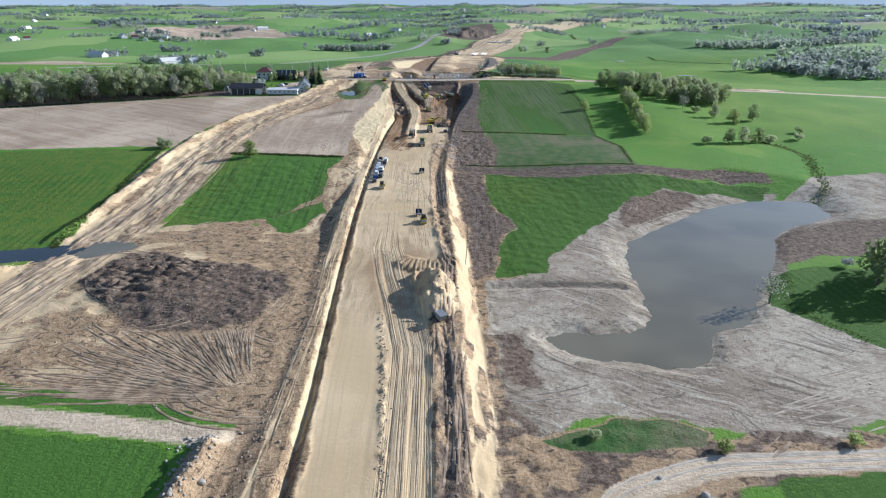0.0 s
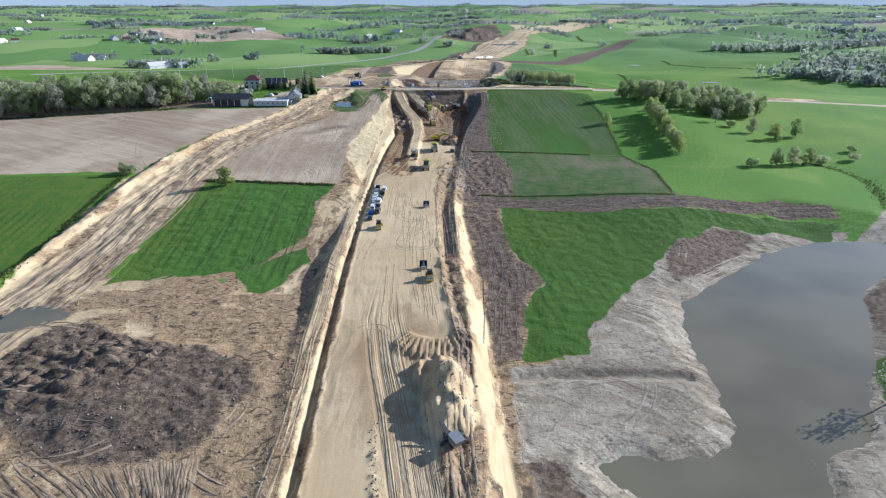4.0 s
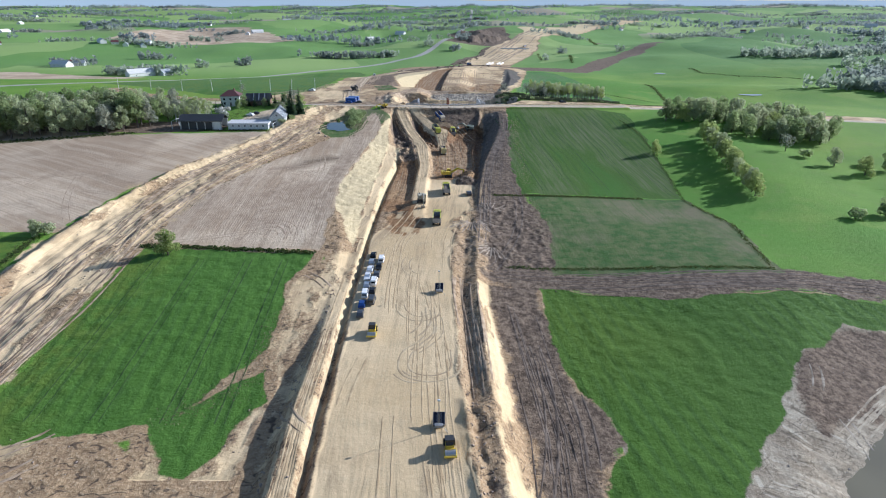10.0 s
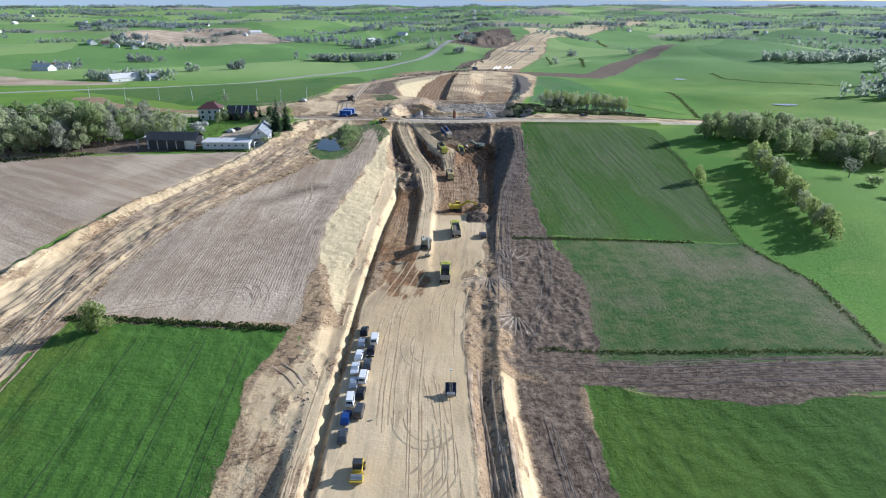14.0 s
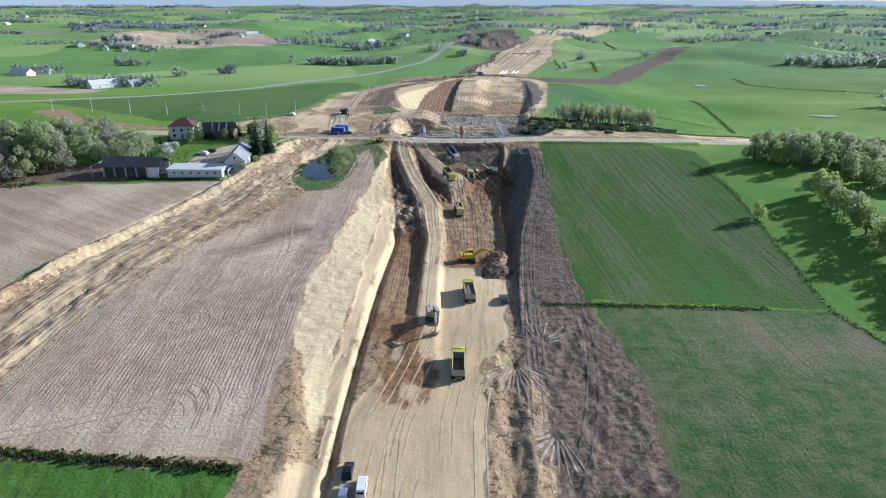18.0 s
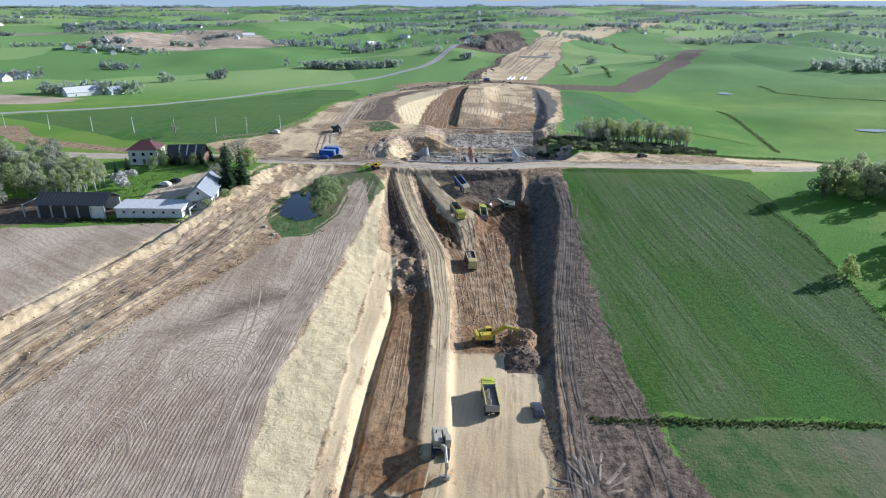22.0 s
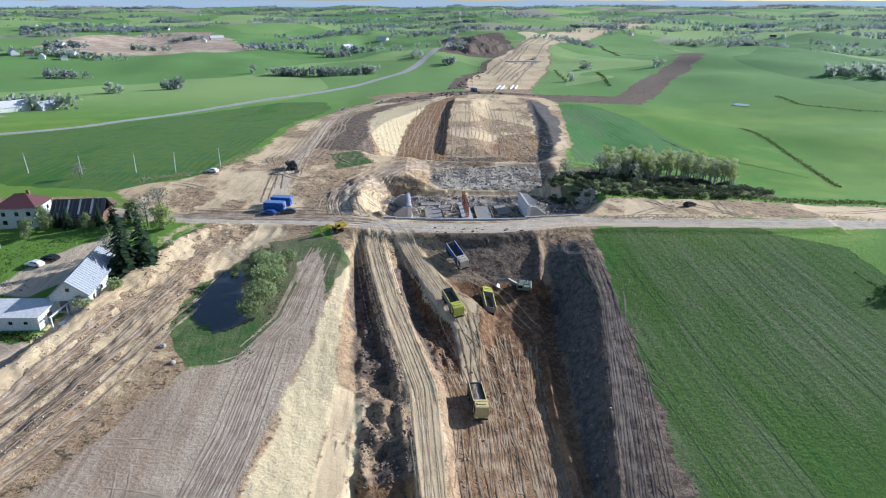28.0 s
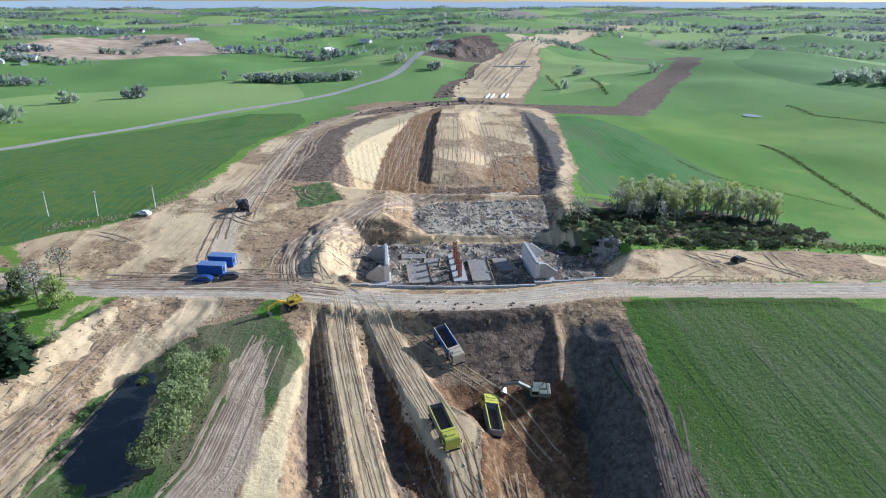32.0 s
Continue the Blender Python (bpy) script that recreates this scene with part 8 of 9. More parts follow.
def clods(name, label, spots, lo, hi, material, seed):
    """Many small lumps, each uneven, in one mesh."""
    rng = np.random.default_rng(seed)
    bm = bmesh.new()
    bmesh.ops.create_icosphere(bm, subdivisions=1, radius=1)
    base = np.array([v.co for v in bm.verts])
    tri = np.array([[v.index for v in f.verts] for f in bm.faces])
    bm.free()
    n, m = len(spots), len(base)
    size = lo + (hi - lo) * rng.uniform(0, 1, n) ** 3
    stretch = rng.uniform(0.55, 1.25, (n, 1, 3)) * (1, 1, 0.75)
    jag = 1 + 0.28 * rng.normal(size=(n, m, 1)).clip(-1.5, 1.5)
    v = base[None] * stretch * jag * size[:, None, None]
    a = rng.uniform(0, 2 * math.pi, n)
    c, s = np.cos(a)[:, None], np.sin(a)[:, None]
    v = np.stack([v[..., 0] * c - v[..., 1] * s, v[..., 0] * s + v[..., 1] * c, v[..., 2]], 2)
    at_ = np.array([(x, y, gz(x, y)) for x, y in spots])
    v = v + at_[:, None] + np.array((0, 0, 0.15)) * size[:, None, None]
    faces = (tri[None] + (np.arange(n) * m)[:, None, None]).reshape(-1, 3)
    me = bpy.data.meshes.new(name)
    me.vertices.add(n * m)
    me.vertices.foreach_set("co", v.astype(np.float32).ravel())
    me.loops.add(3 * len(faces))
    me.loops.foreach_set("vertex_index", faces.astype(np.int32).ravel())
    me.polygons.add(len(faces))
    me.polygons.foreach_set("loop_start", np.arange(0, 3 * len(faces), 3, dtype=np.int32))
    me.update(calc_edges=True)
    me.materials.append(material)
    return tagged(new(name, me), label, "soil", "", "stuff")


def in_plan(seed, name, count):
    rng = np.random.default_rng(seed)
    o = np.array(PLAN[name], float)
    x, y = rng.uniform(o[:, 0].min(), o[:, 0].max(), 4 * count), rng.uniform(o[:, 1].min(), o[:, 1].max(), 4 * count)
    keep = inside_by(PLAN[name], x, y) > 0.3
    return list(zip(x[keep][:count], y[keep][:count]))


def beside(seed, lo, hi, a, b, count, spread_=1.0):
    """Spots between two lines of the corridor."""
    rng = np.random.default_rng(seed)
    y, f = rng.uniform(lo, hi, count), rng.uniform(0, 1, count)
    x = at(LINES[a], y) * (1 - f) + at(LINES[b], y) * f
    return list(zip(x + rng.normal(0, 0.3, count), y))


def along_haul(seed, off, spread_, lo, hi, count):
    rng = np.random.default_rng(seed)
    line = np.array(HAUL)
    y = rng.uniform(lo, hi, count)
    x = np.interp(y, line[:, 1], line[:, 0])
    return list(zip(x + off + rng.normal(0, spread_, count), y))


clods("topsoil_clods", "heap of dark clods of stripped topsoil", in_plan(1, "dark_heap", 1500), 0.05, 0.3, DARK_CLOD, 1)
clods("topsoil_clods", "dark clods scattered on the topsoil strip", in_plan(2, "soil_strip", 500) + in_plan(3, "soil_top", 900) + in_plan(4, "soil_track", 500), 0.05, 0.2, DARK_CLOD, 2)
clods("loose_clods", "dry brown clods along the haul road bank", along_haul(5, -10.5, 1.8, 150, 330, 500) + along_haul(17, -6.5, 2.2, 330, 465, 500) + along_haul(6, 9, 1.8, 240, 400, 600) + along_haul(16, 0, 6, 120, 460, 500), 0.06, 0.28, plain("tan_clod", (0.50, 0.405, 0.285), 0.95, 0, 0.4, 1.5, 0.4), 3)
clods("loose_clods", "brown clods of spoil beside the sand bed", beside(7, 62, 210, "bed_right", "crest_right", 700) + beside(8, 62, 260, "toe_left", "crest_left", 500) + in_plan(18, "works_left", 900), 0.06, 0.32, CLOD, 4)
clods("loose_clods", "clods fallen on the cutting floor and slopes", beside(9, 388, 452, "ditch_left", "ridge", 500) + beside(10, 350, 456, "ridge_foot", "ditch_right", 700) + beside(11, 330, 450, "bed_right", "crest_right", 500), 0.06, 0.3, CLOD, 5)
clods("rubble", "grey stones and broken concrete round the bridge pit", in_plan(12, "bridge_pit", 900) + in_plan(13, "rubble", 700), 0.1, 0.6, STONE, 6)
clods("rubble", "grey heap of stones beside the dirt road", [(31 + 3.6 * math.cos(k * 2.4) * (k / 240), 496 + 4.2 * math.sin(k * 2.4) * (k / 240)) for k in range(240)], 0.3, 1.1, STONE, 7)
clods("loose_clods", "spoil clods on the site compound", in_plan(14, "compound", 900), 0.06, 0.3, CLOD, 8)
clods("silt_lumps", "dry grey lumps of silt round the pond", in_plan(15, "silt", 1500), 0.05, 0.22, plain("dry_silt", (0.36, 0.32, 0.28), 0.95, 0, 0.35, 1.5, 0.3), 9)
clods("topsoil_clods", "dark broken clods at the head of the cutting", in_plan(21, "cut_head", 260) + in_plan(22, "crust", 260) + in_plan(23, "clay_heap", 320) + beside(24, 386, 448, "ditch_left", "ridge", 900) + in_plan(27, "cut_gully", 420) + in_plan(25, "cut_band", 500) + in_plan(26, "cut_rough", 500), 0.07, 0.38, plain("brown_clod", (0.165, 0.122, 0.085), 0.95, 0, 0.4, 1.5, 0.4), 10)
clods("rubble", "pale broken bits of concrete and timber in the bridge pit", in_plan(31, "bridge_pit", 1300) + in_plan(32, "rubble", 900), 0.06, 0.34, plain("pale_rubble", (0.46, 0.43, 0.38), 0.9, 0, 0.5, 1.5, 0.3), 14)
clods("rubble", "grey stones and clods along the earth bank", list(zip(np.random.default_rng(5).normal(-42, 1.8, 700), np.random.default_rng(6).uniform(50, 88, 700))), 0.08, 0.45, STONE, 12)
clods("loose_clods", "line of crumbled clods between the two lanes of sand", list(zip(np.interp(np.linspace(62, 134, 520), (60, 77, 102, 128, 140), (-9.5, -10, -12, -15, -16)) + np.random.default_rng(71).normal(0, 0.5, 520), np.linspace(62, 134, 520))), 0.05, 0.26, CLOD, 16)
clods("sand_lumps", "tan lumps of sand on the screened heap", list(zip(np.random.default_rng(7).normal(-2.4, 2.8, 220), np.random.default_rng(8).normal(141, 4.6, 220))), 0.06, 0.28, CLOD, 13)
clods("spoil_heaps", "dark heaps of spoil beside the far sand strip", in_plan(41, "far_edge", 110) + in_plan(42, "soil_far_c", 120) + in_plan(43, "mound_far", 160), 0.4, 1.7, plain("spoil_clod", (0.20, 0.150, 0.110), 0.95, 0, 0.4, 0.6, 0.4), 15)
rnd = random.Random(31)
for k in range(16):
    spot = rnd.choice(((-42, 76), (-41, 84), (38, 75), (-67, 406), (17, 480), (24, 486)))
    x, y = spot[0] + rnd.uniform(-4, 4), spot[1] + rnd.uniform(-5, 5)
    b = B()
    bmesh.ops.create_icosphere(b, subdivisions=2, radius=1)
    for v in b.verts:
        v.co *= 1 + 0.25 * noise.noise(v.co * 1.7 + Vector((k, 0, 0)))
        v.co.z *= 0.7
    s = rnd.uniform(0.35, 0.8)
    ob = tagged(new("boulder", mesh_of("boulder", b, STONE)), "grey field boulder lying on bare soil", "boulder", "boulders")
    ob.matrix_world = pose(x, y, gz(x, y) + 0.2 * s, rnd.uniform(-20, 20), rnd.uniform(-20, 20), rnd.uniform(0, 360)) @ Matrix.Diagonal((s, s, s, 1))

# ---- wheel and crawler tracks pressed into the ground ----


def gz_many(x, y):
    i = np.clip(np.searchsorted(GRID_X, x) - 1, 0, len(GRID_X) - 2)
    j = np.clip(np.searchsorted(GRID_Y, y) - 1, 0, len(GRID_Y) - 2)
    f = (x - GRID_X[i]) / (GRID_X[i + 1] - GRID_X[i])
    g = (y - GRID_Y[j]) / (GRID_Y[j + 1] - GRID_Y[j])
    a = GRID_Z[j, i] * (1 - f) + GRID_Z[j, i + 1] * f
    b = GRID_Z[j + 1, i] * (1 - f) + GRID_Z[j + 1, i + 1] * f
    return a * (1 - g) + b * g


def rut_mesh(name, label, paths, width, gauge, lift, material, seed):
    """Pairs of ruts with pushed-up lips along each path, all in one mesh."""
    rng = np.random.default_rng(seed)
    verts, quads, base = [], [], 0
    across = np.array((-1.15, -0.6, 0.0, 0.6, 1.15))
    for p in paths:
        p = np.array(p, float)
        seg = np.linalg.norm(np.diff(p, axis=0), axis=1)
        if seg.sum() < 4:
            continue
        n = max(4, int(seg.sum() / 0.9))
        s = np.linspace(0, seg.sum(), n)
        cum = np.concatenate([[0], np.cumsum(seg)])
        x, y = np.interp(s, cum, p[:, 0]), np.interp(s, cum, p[:, 1])
        tx, ty = np.gradient(x), np.gradient(y)
        ln = np.hypot(tx, ty) + 1e-9
        nx, ny = ty / ln, -tx / ln
        for side in ((-0.5, 0.5) if gauge else (0,)):
            w = width * rng.uniform(0.7, 1.25) / 2 * (1 + 0.25 * rng.normal(size=n)).clip(0.5, 1.5)
            o = side * gauge + across[None] * w[:, None]
            X, Y = x[:, None] + nx[:, None] * o, y[:, None] + ny[:, None] * o
            fade = np.minimum(1, np.minimum(np.arange(n), np.arange(n)[::-1]) / 3.0)
            lip = (0.6 * lift * fade * rng.uniform(0.4, 1.4, n))[:, None] * np.array((0, 1.0, 0.12, 0.85, 0))[None]
            Z = gz_many(X.ravel(), Y.ravel()).reshape(X.shape) + lip + np.array((-0.03, 0.015, 0.012, 0.015, -0.03))[None]
            verts.append(np.stack([X, Y, Z], 2).reshape(-1, 3))
            k = base + (np.arange(n - 1)[:, None] * 5 + np.arange(4)[None]).ravel()
            quads.append(np.stack([k, k + 1, k + 6, k + 5], 1))
            base += 5 * n
    v, q = np.concatenate(verts), np.concatenate(quads)
    me = bpy.data.meshes.new(name)
    me.vertices.add(len(v))
    me.vertices.foreach_set("co", v.astype(np.float32).ravel())
    me.loops.add(4 * len(q))
    me.loops.foreach_set("vertex_index", q.astype(np.int32).ravel())
    me.polygons.add(len(q))
    me.polygons.foreach_set("loop_start", np.arange(0, 4 * len(q), 4, dtype=np.int32))
    me.update(calc_edges=True)
    me.materials.append(material)
    return tagged(new(name, me), label, "wheel tracks", "", "stuff")


def rut_material(name, dark, light):
    n = Nodes(name)
    p = n.place()
    c = n.mix(n.ramp(n.noise(p, 0.35, 3), 0.35, 0.65), dark, light)
    c = n.mix(n.ramp(n.noise(p, 3.5, 4, 0.65), 0.45, 0.75, 0, 0.5), c, tuple(0.8 * v for v in dark))
    n.bump(n.noise(p, 2.5, 4), 0.5, 0.1)
    return n.finish(c, 0.95, 0, 0.15)


def wander(rng, n, size):
    k = np.cumsum(rng.normal(size=n))
    k = np.convolve(np.pad(k, 14, mode="edge"), np.hanning(31)[1:-1] / 15.0, "valid")
    return size * (k - k.mean()) / (np.abs(k).max() + 1e-6)


def lanes(seed, a, b, lo, hi, count, short, long_, sway=1.0):
    """Tracks that run with the road between two of its lines."""
    rng = np.random.default_rng(seed)
    out = []
    for _ in range(count):
        ln = rng.uniform(short, long_)
        y0 = rng.uniform(lo, max(lo + 1, hi - ln))
        y = np.arange(y0, min(hi, y0 + ln), 2.0)
        if len(y) < 4:
            continue
        f = rng.uniform(0.04, 0.96)
        x = at(LINES[a], y) * (1 - f) + at(LINES[b], y) * f + wander(rng, len(y), sway * rng.uniform(0.2, 1.4))
        out.append(np.stack([x, y], 1))
    return out


def along_line(seed, line, lo, hi, count, short, long_, sway=0.8):
    """Tracks beside a line, between two sideways offsets."""
    rng = np.random.default_rng(seed)
    line = np.array(line, float)
    seg = np.linalg.norm(np.diff(line, axis=0), axis=1)
    cum = np.concatenate([[0], np.cumsum(seg)])
    out = []
    for _ in range(count):
        ln = min(rng.uniform(short, long_), cum[-1] * 0.95)
        s = np.arange(0, ln, 2.0) + rng.uniform(0, cum[-1] - ln)
        x, y = np.interp(s, cum, line[:, 0]), np.interp(s, cum, line[:, 1])
        tx, ty = np.gradient(x), np.gradient(y)
        l = np.hypot(tx, ty)
        o = rng.uniform(lo, hi) + wander(rng, len(s), sway * rng.uniform(0.3, 1.6))
        out.append(np.stack([x + ty / l * o, y - tx / l * o], 1))
    return out


def curls(seed, name, count, r_lo, r_hi, turn=1.5):
    """Bending tracks of turning machines, kept inside an outline."""
    rng = np.random.default_rng(seed)
    o = np.array(PLAN[name], float)
    out = []
    for _ in range(count):
        x, y = rng.uniform(o[:, 0].min(), o[:, 0].max()), rng.uniform(o[:, 1].min(), o[:, 1].max())
        r, a0, sgn = rng.uniform(r_lo, r_hi), rng.uniform(0, 6.28), rng.choice((-1, 1))
        a = a0 + sgn * np.arange(0, rng.uniform(0.4, turn), 1.4 / r)
        px, py = x + r * (np.cos(a) - math.cos(a0)), y + r * (np.sin(a) - math.sin(a0))
        ok = inside_by(PLAN[name], px, py) > 0.8
        if ok.sum() > 5 and ok[0]:
            end = len(ok) if ok.all() else int(np.argmin(ok))
            if end > 5:
                out.append(np.stack([px[:end], py[:end]], 1))
    return out


def fan_tracks(seed, count):
    rng = np.random.default_rng(seed)
    out = []
    for _ in range(count):
        a, r0 = radians(rng.uniform(108, 184)), rng.uniform(6, 22)
        r = np.arange(r0, r0 + rng.uniform(12, 38), 2.0)
        bend = rng.uniform(-0.004, 0.004)
        out.append(np.stack([-38 + r * np.cos(a + bend * r), 99 + r * np.sin(a + bend * r)], 1))
    out = [p[inside_by(PLAN["dark_heap"], p[:, 0], p[:, 1]) < -1] for p in out]
    return [p for p in out if len(p) > 4 and (inside_by(PLAN["works_left"], p[:, 0], p[:, 1]) > 0).all()]


def curls_in(seed, a, b, lo, hi, count):
    """Short bending tracks between two lines of the road."""
    rng = np.random.default_rng(seed)
    out = []
    for _ in range(count):
        y0, f = rng.uniform(lo, hi), rng.uniform(0.25, 0.75)
        x0 = at(LINES[a], y0) * (1 - f) + at(LINES[b], y0) * f
        r, q, w = rng.uniform(3, 6), rng.uniform(0, 6.28), rng.uniform(0.8, 2.4)
        out.append([(x0 + r * math.cos(k), y0 + 1.7 * r * math.sin(k)) for k in np.arange(q, q + w, 0.12)])
    return out


def ramp_ruts(a, b, lo, hi, count, seed):
    """Long ruts side by side between two lines."""
    rng = np.random.default_rng(seed)
    out = []
    for k in range(count):
        y = np.arange(lo + rng.uniform(0, 12), hi - rng.uniform(0, 10), 2.0)
        f = (k + 0.5) / count
        out.append(np.stack([at(LINES[a], y) * (1 - f) + at(LINES[b], y) * f + wander(rng, len(y), 1.5), y], 1))
    return out


RUT_SOIL = rut_material("rut_soil", (0.255, 0.184, 0.120), (0.440, 0.338, 0.232))
RUT_SAND = rut_material("rut_sand", (0.440, 0.318, 0.180), (0.600, 0.455, 0.272))
RUT_DARK = rut_material("rut_topsoil", (0.095, 0.074, 0.058), (0.200, 0.158, 0.124))
RUT_CLAY = rut_material("rut_clay", (0.215, 0.135, 0.074), (0.400, 0.290, 0.175))
RUT_TILTH = rut_material("rut_tilth", (0.310, 0.232, 0.160), (0.460, 0.360, 0.255))
RUT_SILT = rut_material("rut_silt", (0.200, 0.168, 0.130), (0.380, 0.330, 0.262))
loop = [smooth_line([(-11.7, 241), (-11, 230), (-12.9, 224.5), (-15.8, 221), (-16.4, 216), (-15.3, 213), (-12.3, 211.4), (-9.2, 211.6), (-6.4, 213.4), (-5.5, 217), (-5.7, 222)]), smooth_line([(-9.8, 236), (-9.5, 229), (-12.2, 223.8), (-14.5, 221)])]
rut_mesh("wheel_tracks", "faint tyre tracks along the sand road bed", lanes(1, "bed_left", "bed_right", 130, 320, 20, 8, 45, 1.6) + lanes(2, "ridge", "bed_right", 150, 260, 8, 10, 40, 1.2), 0.45, 2.0, 0.025, RUT_SAND, 1)
rut_mesh("wheel_tracks", "brown tyre ruts in damp sand", along_line(40, [(-6.2, 66), (-7, 116), (-10.6, 137), (-13.8, 152), (-17, 172)], -4.3, 4.3, 60, 14, 60, 0.3), 0.3, 0, 0.045, rut_material("rut_damp", (0.420, 0.310, 0.185), (0.560, 0.440, 0.280)), 21)
rut_mesh("wheel_tracks", "deep tyre tracks on the haul ridge", lanes(3, "ridge", "ridge_top", 320, 452, 9, 20, 70, 0.6) + along_line(41, [(-29, 468), (-22, 448), (-14, 430), (-10, 416)], -3, 3, 6, 12, 40, 0.5) + along_line(42, [(-36, 470), (-31, 445), (-24, 415)], -2, 6, 7, 15, 50, 0.6) + lanes(23, "crest_left", "bench_left", 62, 290, 9, 20, 90, 0.4), 0.4, 2.0, 0.03, RUT_SAND, 2)
rut_mesh("wheel_tracks", "criss-cross crawler tracks over the red clay floor", lanes(4, "ridge_foot", "bed_right", 356, 430, 34, 8, 40, 3.4) + curls_in(92, "ridge_foot", "bed_right", 362, 420, 30) + lanes(5, "ditch_left", "bed_left", 325, 374, 3, 15, 40, 1.0), 0.36, 1.9, 0.06, RUT_CLAY, 3)
rut_mesh("wheel_tracks", "turning circles of a roller pressed into the sand", loop + curls_in(45, "bed_left", "bed_right", 150, 300, 6), 0.5, 2.1, 0.02, rut_material("rut_circle", (0.380, 0.285, 0.172), (0.520, 0.410, 0.260)), 22)
rut_mesh("wheel_tracks", "deep parallel truck ruts up the ramp to the road", ramp_ruts("ridge", "ridge_top", 384, 458, 3, 46) + [[(x + o, y) for x, y in ((-29, 468), (-24, 455), (-19, 442), (-14, 428), (-10, 414), (-9, 400))] for o in (-3.0, 0.4, 2.6)] + [[(x + o, y) for x, y in ((-24, 458), (-14, 448), (-4, 440), (2, 428))] for o in (0, 1.9, 4.5)], 0.36, 0, 0.06, rut_material("rut_ramp", (0.340, 0.245, 0.145), (0.500, 0.385, 0.240)), 23)
rut_mesh("wheel_tracks", "churned crawler ruts in the red clay", ramp_ruts("ridge_foot", "bed_right", 362, 430, 6, 47), 0.45, 1.3, 0.12, RUT_CLAY, 24)
rut_mesh("wheel_tracks", "deep ruts along the haul road", along_line(6, HAUL, -2.5, 14, 50, 20, 110, 1.8), 0.5, 2.2, 0.17, RUT_SOIL, 4)
rut_mesh("wheel_tracks", "fan of straight bulldozer tracks in bare soil", fan_tracks(7, 90) + [[(-36 + r * math.cos(a), 102 + 0.55 * r * math.sin(a)) for a in np.arange(3.3, 4.9, 0.12)] for r in (14, 17, 20)], 0.5, 1.9, 0.13, rut_material("rut_fan", (0.225, 0.160, 0.100), (0.420, 0.315, 0.205)), 5)
rut_mesh("wheel_tracks", "tangled crawler tracks in churned soil", curls(8, "works_left", 55, 6, 30) + curls(9, "works_right", 34, 8, 40) + lanes(10, "bed_right", "crest_right", 62, 200, 14, 10, 30, 1.2) + lanes(12, "bed_right", "crest_right", 205, 262, 6, 20, 50, 0.6), 0.5, 2.0, 0.18, RUT_SOIL, 6)
rut_mesh("wheel_tracks", "crawler tracks along the stripped topsoil", lanes(13, "crest_right", "toe_right", 280, 455, 14, 25, 110, 0.8) + curls(14, "soil_top", 16, 60, 160, 0.7) + curls(15, "soil_strip", 20, 40, 140, 0.9) + along_line(16, [(0, 262), (30, 259), (90, 259), (138, 257)], -5, 4.5, 11, 25, 90, 0.6) + curls(26, "dark_heap", 14, 8, 30), 0.45, 2.2, 0.08, RUT_DARK, 7)
rut_mesh("wheel_tracks", "curling tractor tracks across the ploughed field", [[(-74 + r * math.cos(a), 312 + r * 1.5 * math.sin(a)) for a in np.arange(-0.5, 1.7, 0.1)] for r in (5, 7, 9, 11)] + [[(-63 + r * math.cos(a), 281 + r * 1.5 * math.sin(a)) for a in np.arange(0.3, 2.4, 0.1)] for r in (5, 7, 9)] + curls(17, "plough_mid", 34, 25, 140, 1.2) + along_line(18, [(-45, 285), (-48, 331), (-47, 354), (-45, 385), (-46, 420)], -8, -1.2, 16, 25, 110, 0.5) + curls(19, "plough_left", 22, 60, 200, 0.8) + along_line(30, [(-60, 401), (-54, 405), (-49, 420), (-48, 440), (-47, 455)], -2.5, 3.5, 14, 15, 45, 0.4), 0.4, 1.9, 0.04, RUT_TILTH, 8)
rut_mesh("wheel_tracks", "feathered crawler ridges in the churned mud", [[(cx + r * math.cos(a), cy + 1.4 * r * math.sin(a)) for r in np.arange(1.5 + k % 2, w + k % 3, 0.6)] for cx, cy, w, lo, hi, n in ((0.5, 304, 7.5, 3.4, 6.1, 16), (7, 312, 6.0, 0.2, 3.0, 12), (6, 284, 7.0, 2.4, 5.2, 14)) for k, a in enumerate(np.linspace(lo, hi, n))], 0.45, 0, 0.2, rut_material("rut_mud", (0.235, 0.185, 0.138), (0.390, 0.320, 0.242)), 41)
rut_mesh("wheel_tracks", "turning rings of the harrow in the ploughed soil", [[(-61 + r * math.cos(a), 339 + 1.15 * r * math.sin(a)) for a in np.arange(0.1, 0.1 + w, 0.09)] for r, w in zip(np.arange(2.0, 10.5, 0.85), (5.6, 5.2, 4.8, 4.4, 4.0, 3.6, 3.4, 3.2, 3.0, 2.8))], 0.26, 0, 0.035, RUT_TILTH, 42)
rng = np.random.default_rng(60)
furrows = []
for k in range(34):
    y = np.arange(278 + rng.uniform(0, 14), 318 + rng.uniform(0, 40), 2.0)
    x = -94 + 1.45 * k - 0.06 * (y - 300) + wander(rng, len(y), 0.5) + 0.004 * (y - 318).clip(0) ** 2
    ok = inside_by(PLAN["plough_mid"], x, y) > 1.5
    if ok.sum() > 6:
        furrows.append(np.stack([x[ok], y[ok]], 1))
rut_mesh("wheel_tracks", "long straight furrows of the harrow in pale soil", furrows, 0.34, 0.7, 0.055, RUT_TILTH, 25)
rut_mesh("wheel_tracks", "deep tracks over the sand heap by the bridge", curls(61, "apron", 40, 6, 20, 1.6), 0.5, 1.6, 0.16, rut_material("rut_apron", (0.270, 0.195, 0.120), (0.420, 0.325, 0.210)), 26)
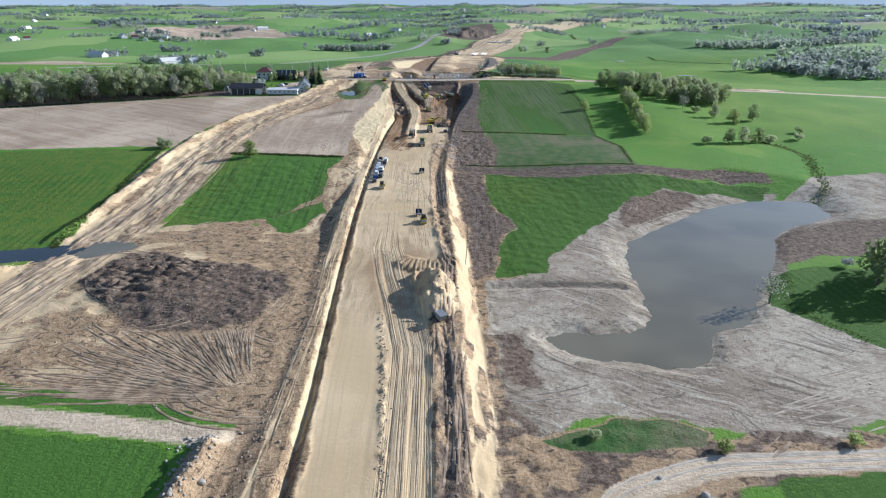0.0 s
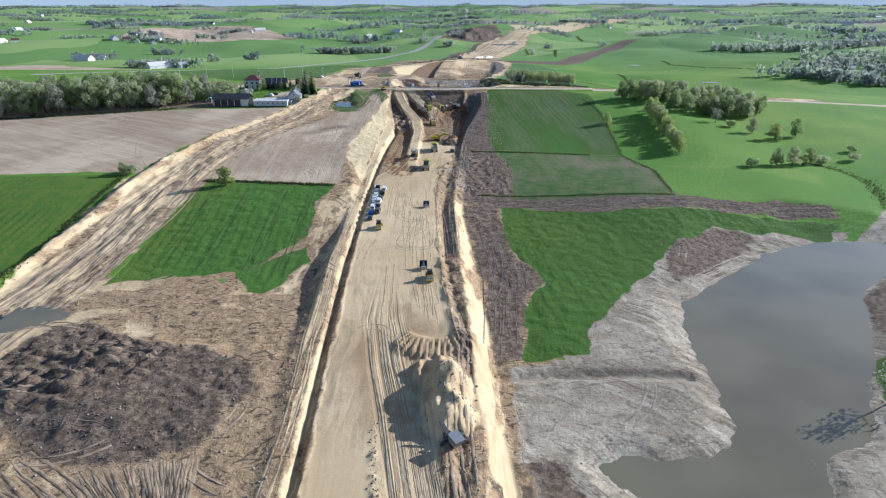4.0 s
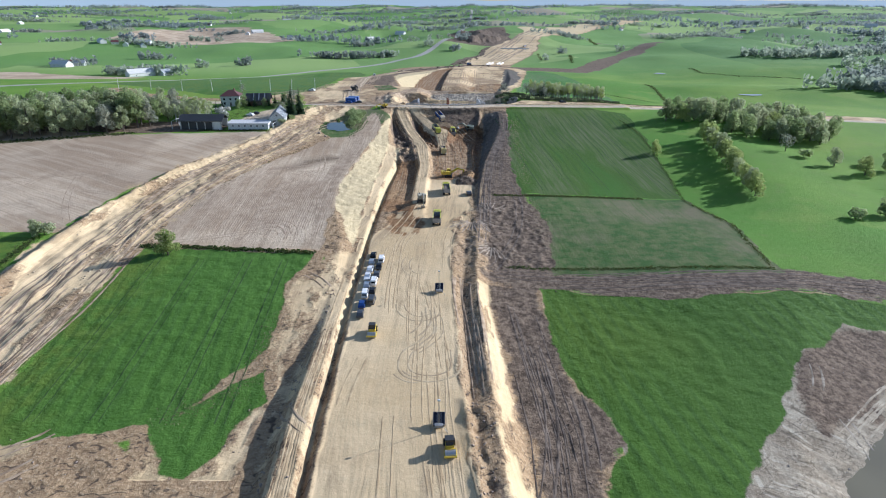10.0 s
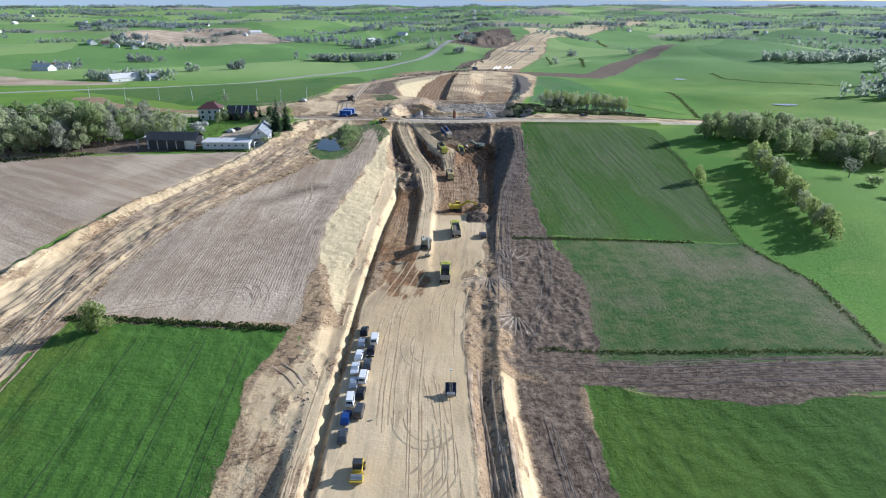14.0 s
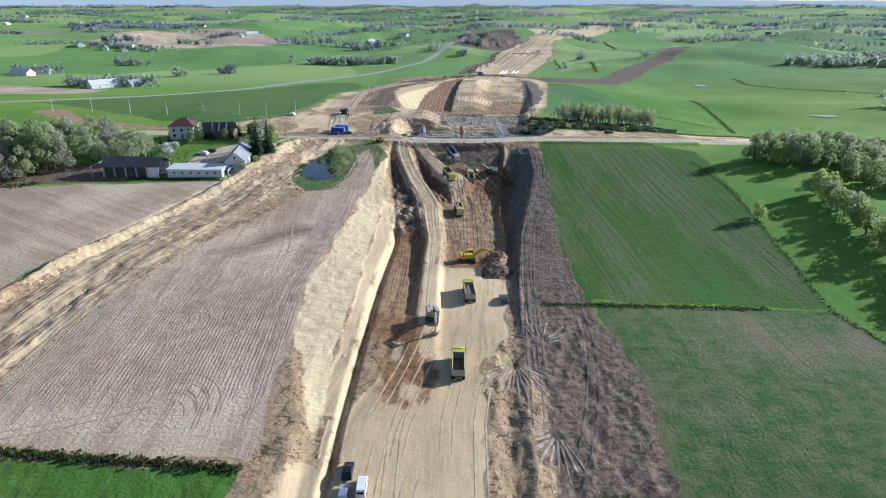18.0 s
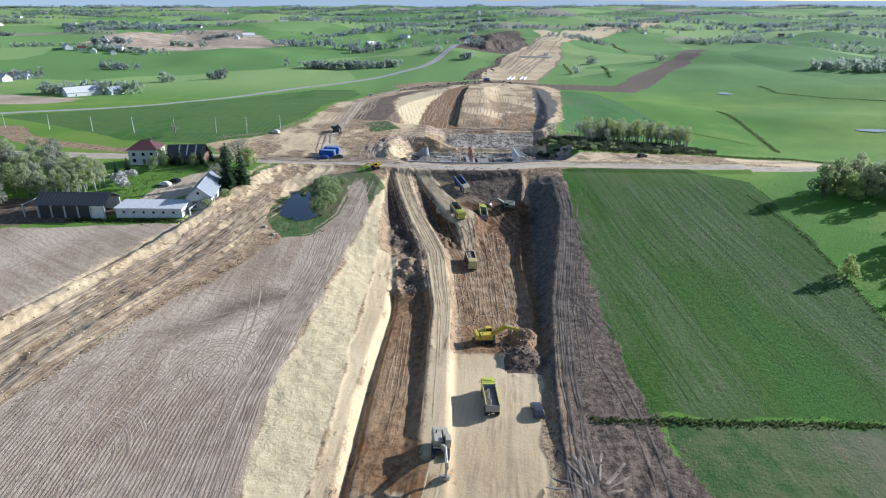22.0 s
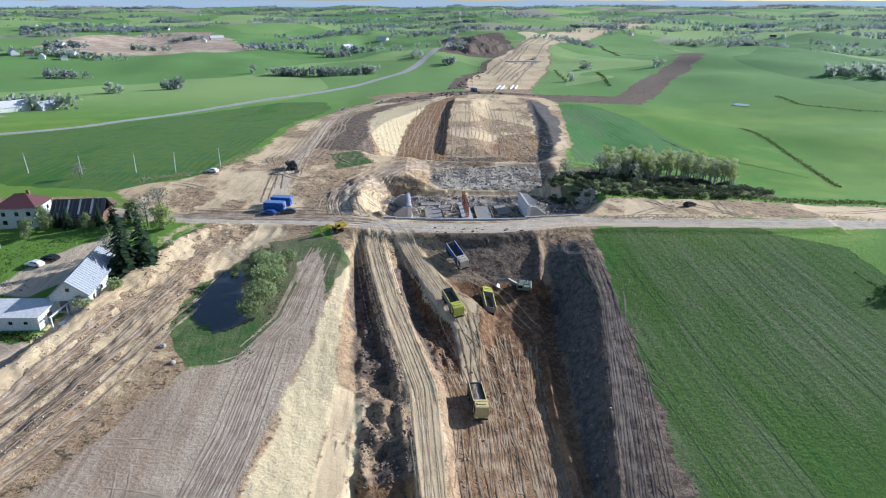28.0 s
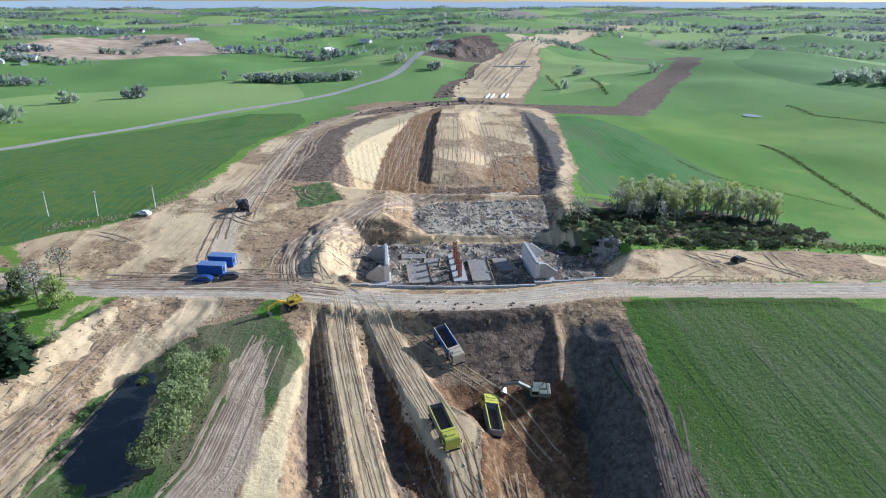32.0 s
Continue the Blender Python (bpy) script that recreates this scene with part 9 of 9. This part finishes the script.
rut_mesh("wheel_tracks", "truck tracks round the site compound", along_line(20, CREST_TRACK, -7, 9, 30, 20, 120, 1.4) + along_line(21, ORANGE, -5, 4, 26, 15, 70, 0.8) + [p for p in curls(22, "compound", 110, 10, 60, 1.2) if (inside_by(PLAN["soil_brown"], p[:, 0], p[:, 1]) < -2).all() and (inside_by(PLAN["cut_floor"], p[:, 0], p[:, 1]) < -2).all()] + along_line(31, [(-100, 479), (-45, 476), (-30, 472)], -2, 6, 16, 15, 50, 1.0) + curls(32, "tan_strip", 24, 40, 160, 0.6), 0.55, 2.1, 0.18, RUT_SOIL, 9)
rut_mesh("wheel_tracks", "long parallel tracks in the second cutting", [np.stack([x0 + (y - 560) * (0.05 + 0.0011 * x0) + wander(np.random.default_rng(k), len(y), 1.6), y], 1) for k, (x0, y) in enumerate((q, np.arange(566 + 13 * (j * 7 % 5), 640 + 19 * (j * 5 % 6), 3.0)) for j, q in enumerate(np.linspace(-32, 22, 26)))] + [np.stack([-33 + 5 * q + (y - 575) * (0.07 + 0.008 * q), y], 1) for q, y in [(k, np.arange(575, 735, 3.0)) for k in range(4)]], 0.5, 2.1, 0.05, rut_material("rut_second_cutting", (0.280, 0.190, 0.115), (0.440, 0.335, 0.220)), 10)
rut_mesh("wheel_tracks", "old crawler marks dried into the silt", curls(24, "silt", 60, 10, 50, 1.0), 0.45, 2.0, 0.06, RUT_SILT, 11)
rut_mesh("wheel_tracks", "paired tyre lines along the dirt roads", along_line(25, CROSS, -2.2, 2.2, 30, 40, 140, 0.3) + along_line(27, SIDE_ROAD, -1.5, 1.5, 10, 30, 90, 0.3), 0.4, 1.9, 0.03, rut_material("rut_dust", (0.40, 0.34, 0.265), (0.56, 0.49, 0.39)), 12)
rut_mesh("wheel_tracks", "tramlines pressed through the green grain", [np.stack([x0 + 0.10 * (330 - y), y], 1) for x0, y in [(q, np.arange(335, 448, 3.0)) for q in (30, 42, 55, 68, 79)]] + [np.stack([x0 + 0.06 * (270 - y), y], 1) for x0, y in [(q, np.arange(200, 268, 3.0)) for q in (-88, -76, -63, -53)]], 0.3, 1.8, 0.02, rut_material("rut_green", (0.035, 0.070, 0.022), (0.060, 0.105, 0.030)), 13)

far_line = [(28, 840), (52, 960), (78, 1070), (104, 1180), (130, 1290), (165, 1420), (215, 1560)]
rut_mesh("wheel_tracks", "wide haul tracks along the far sand strip", along_line(70, far_line, -22, 20, 34, 60, 260, 3.0), 1.6, 0, 0.25, RUT_SOIL, 31)
rut_mesh("wheel_tracks", "long ruts along the dark topsoil strips", along_line(71, [(9, 160), (12, 200), (9, 256)], -4, 5, 10, 25, 80, 0.8) + along_line(72, [(9, 335), (13, 370), (20, 405), (23, 452)], -4.5, 3.5, 14, 25, 90, 0.8), 0.3, 0, 0.06, RUT_DARK, 32)
rut_mesh("wheel_tracks", "drag marks across the grey silt", along_line(73, [(60, 96), (84, 104), (104, 112)], -9, 12, 14, 10, 34, 1.8) + along_line(74, [(64, 202), (80, 216), (98, 228)], -1, 5, 10, 8, 22, 0.6), 0.5, 0, 0.06, rut_material("rut_pale_silt", (0.300, 0.252, 0.185), (0.480, 0.415, 0.310)), 33)
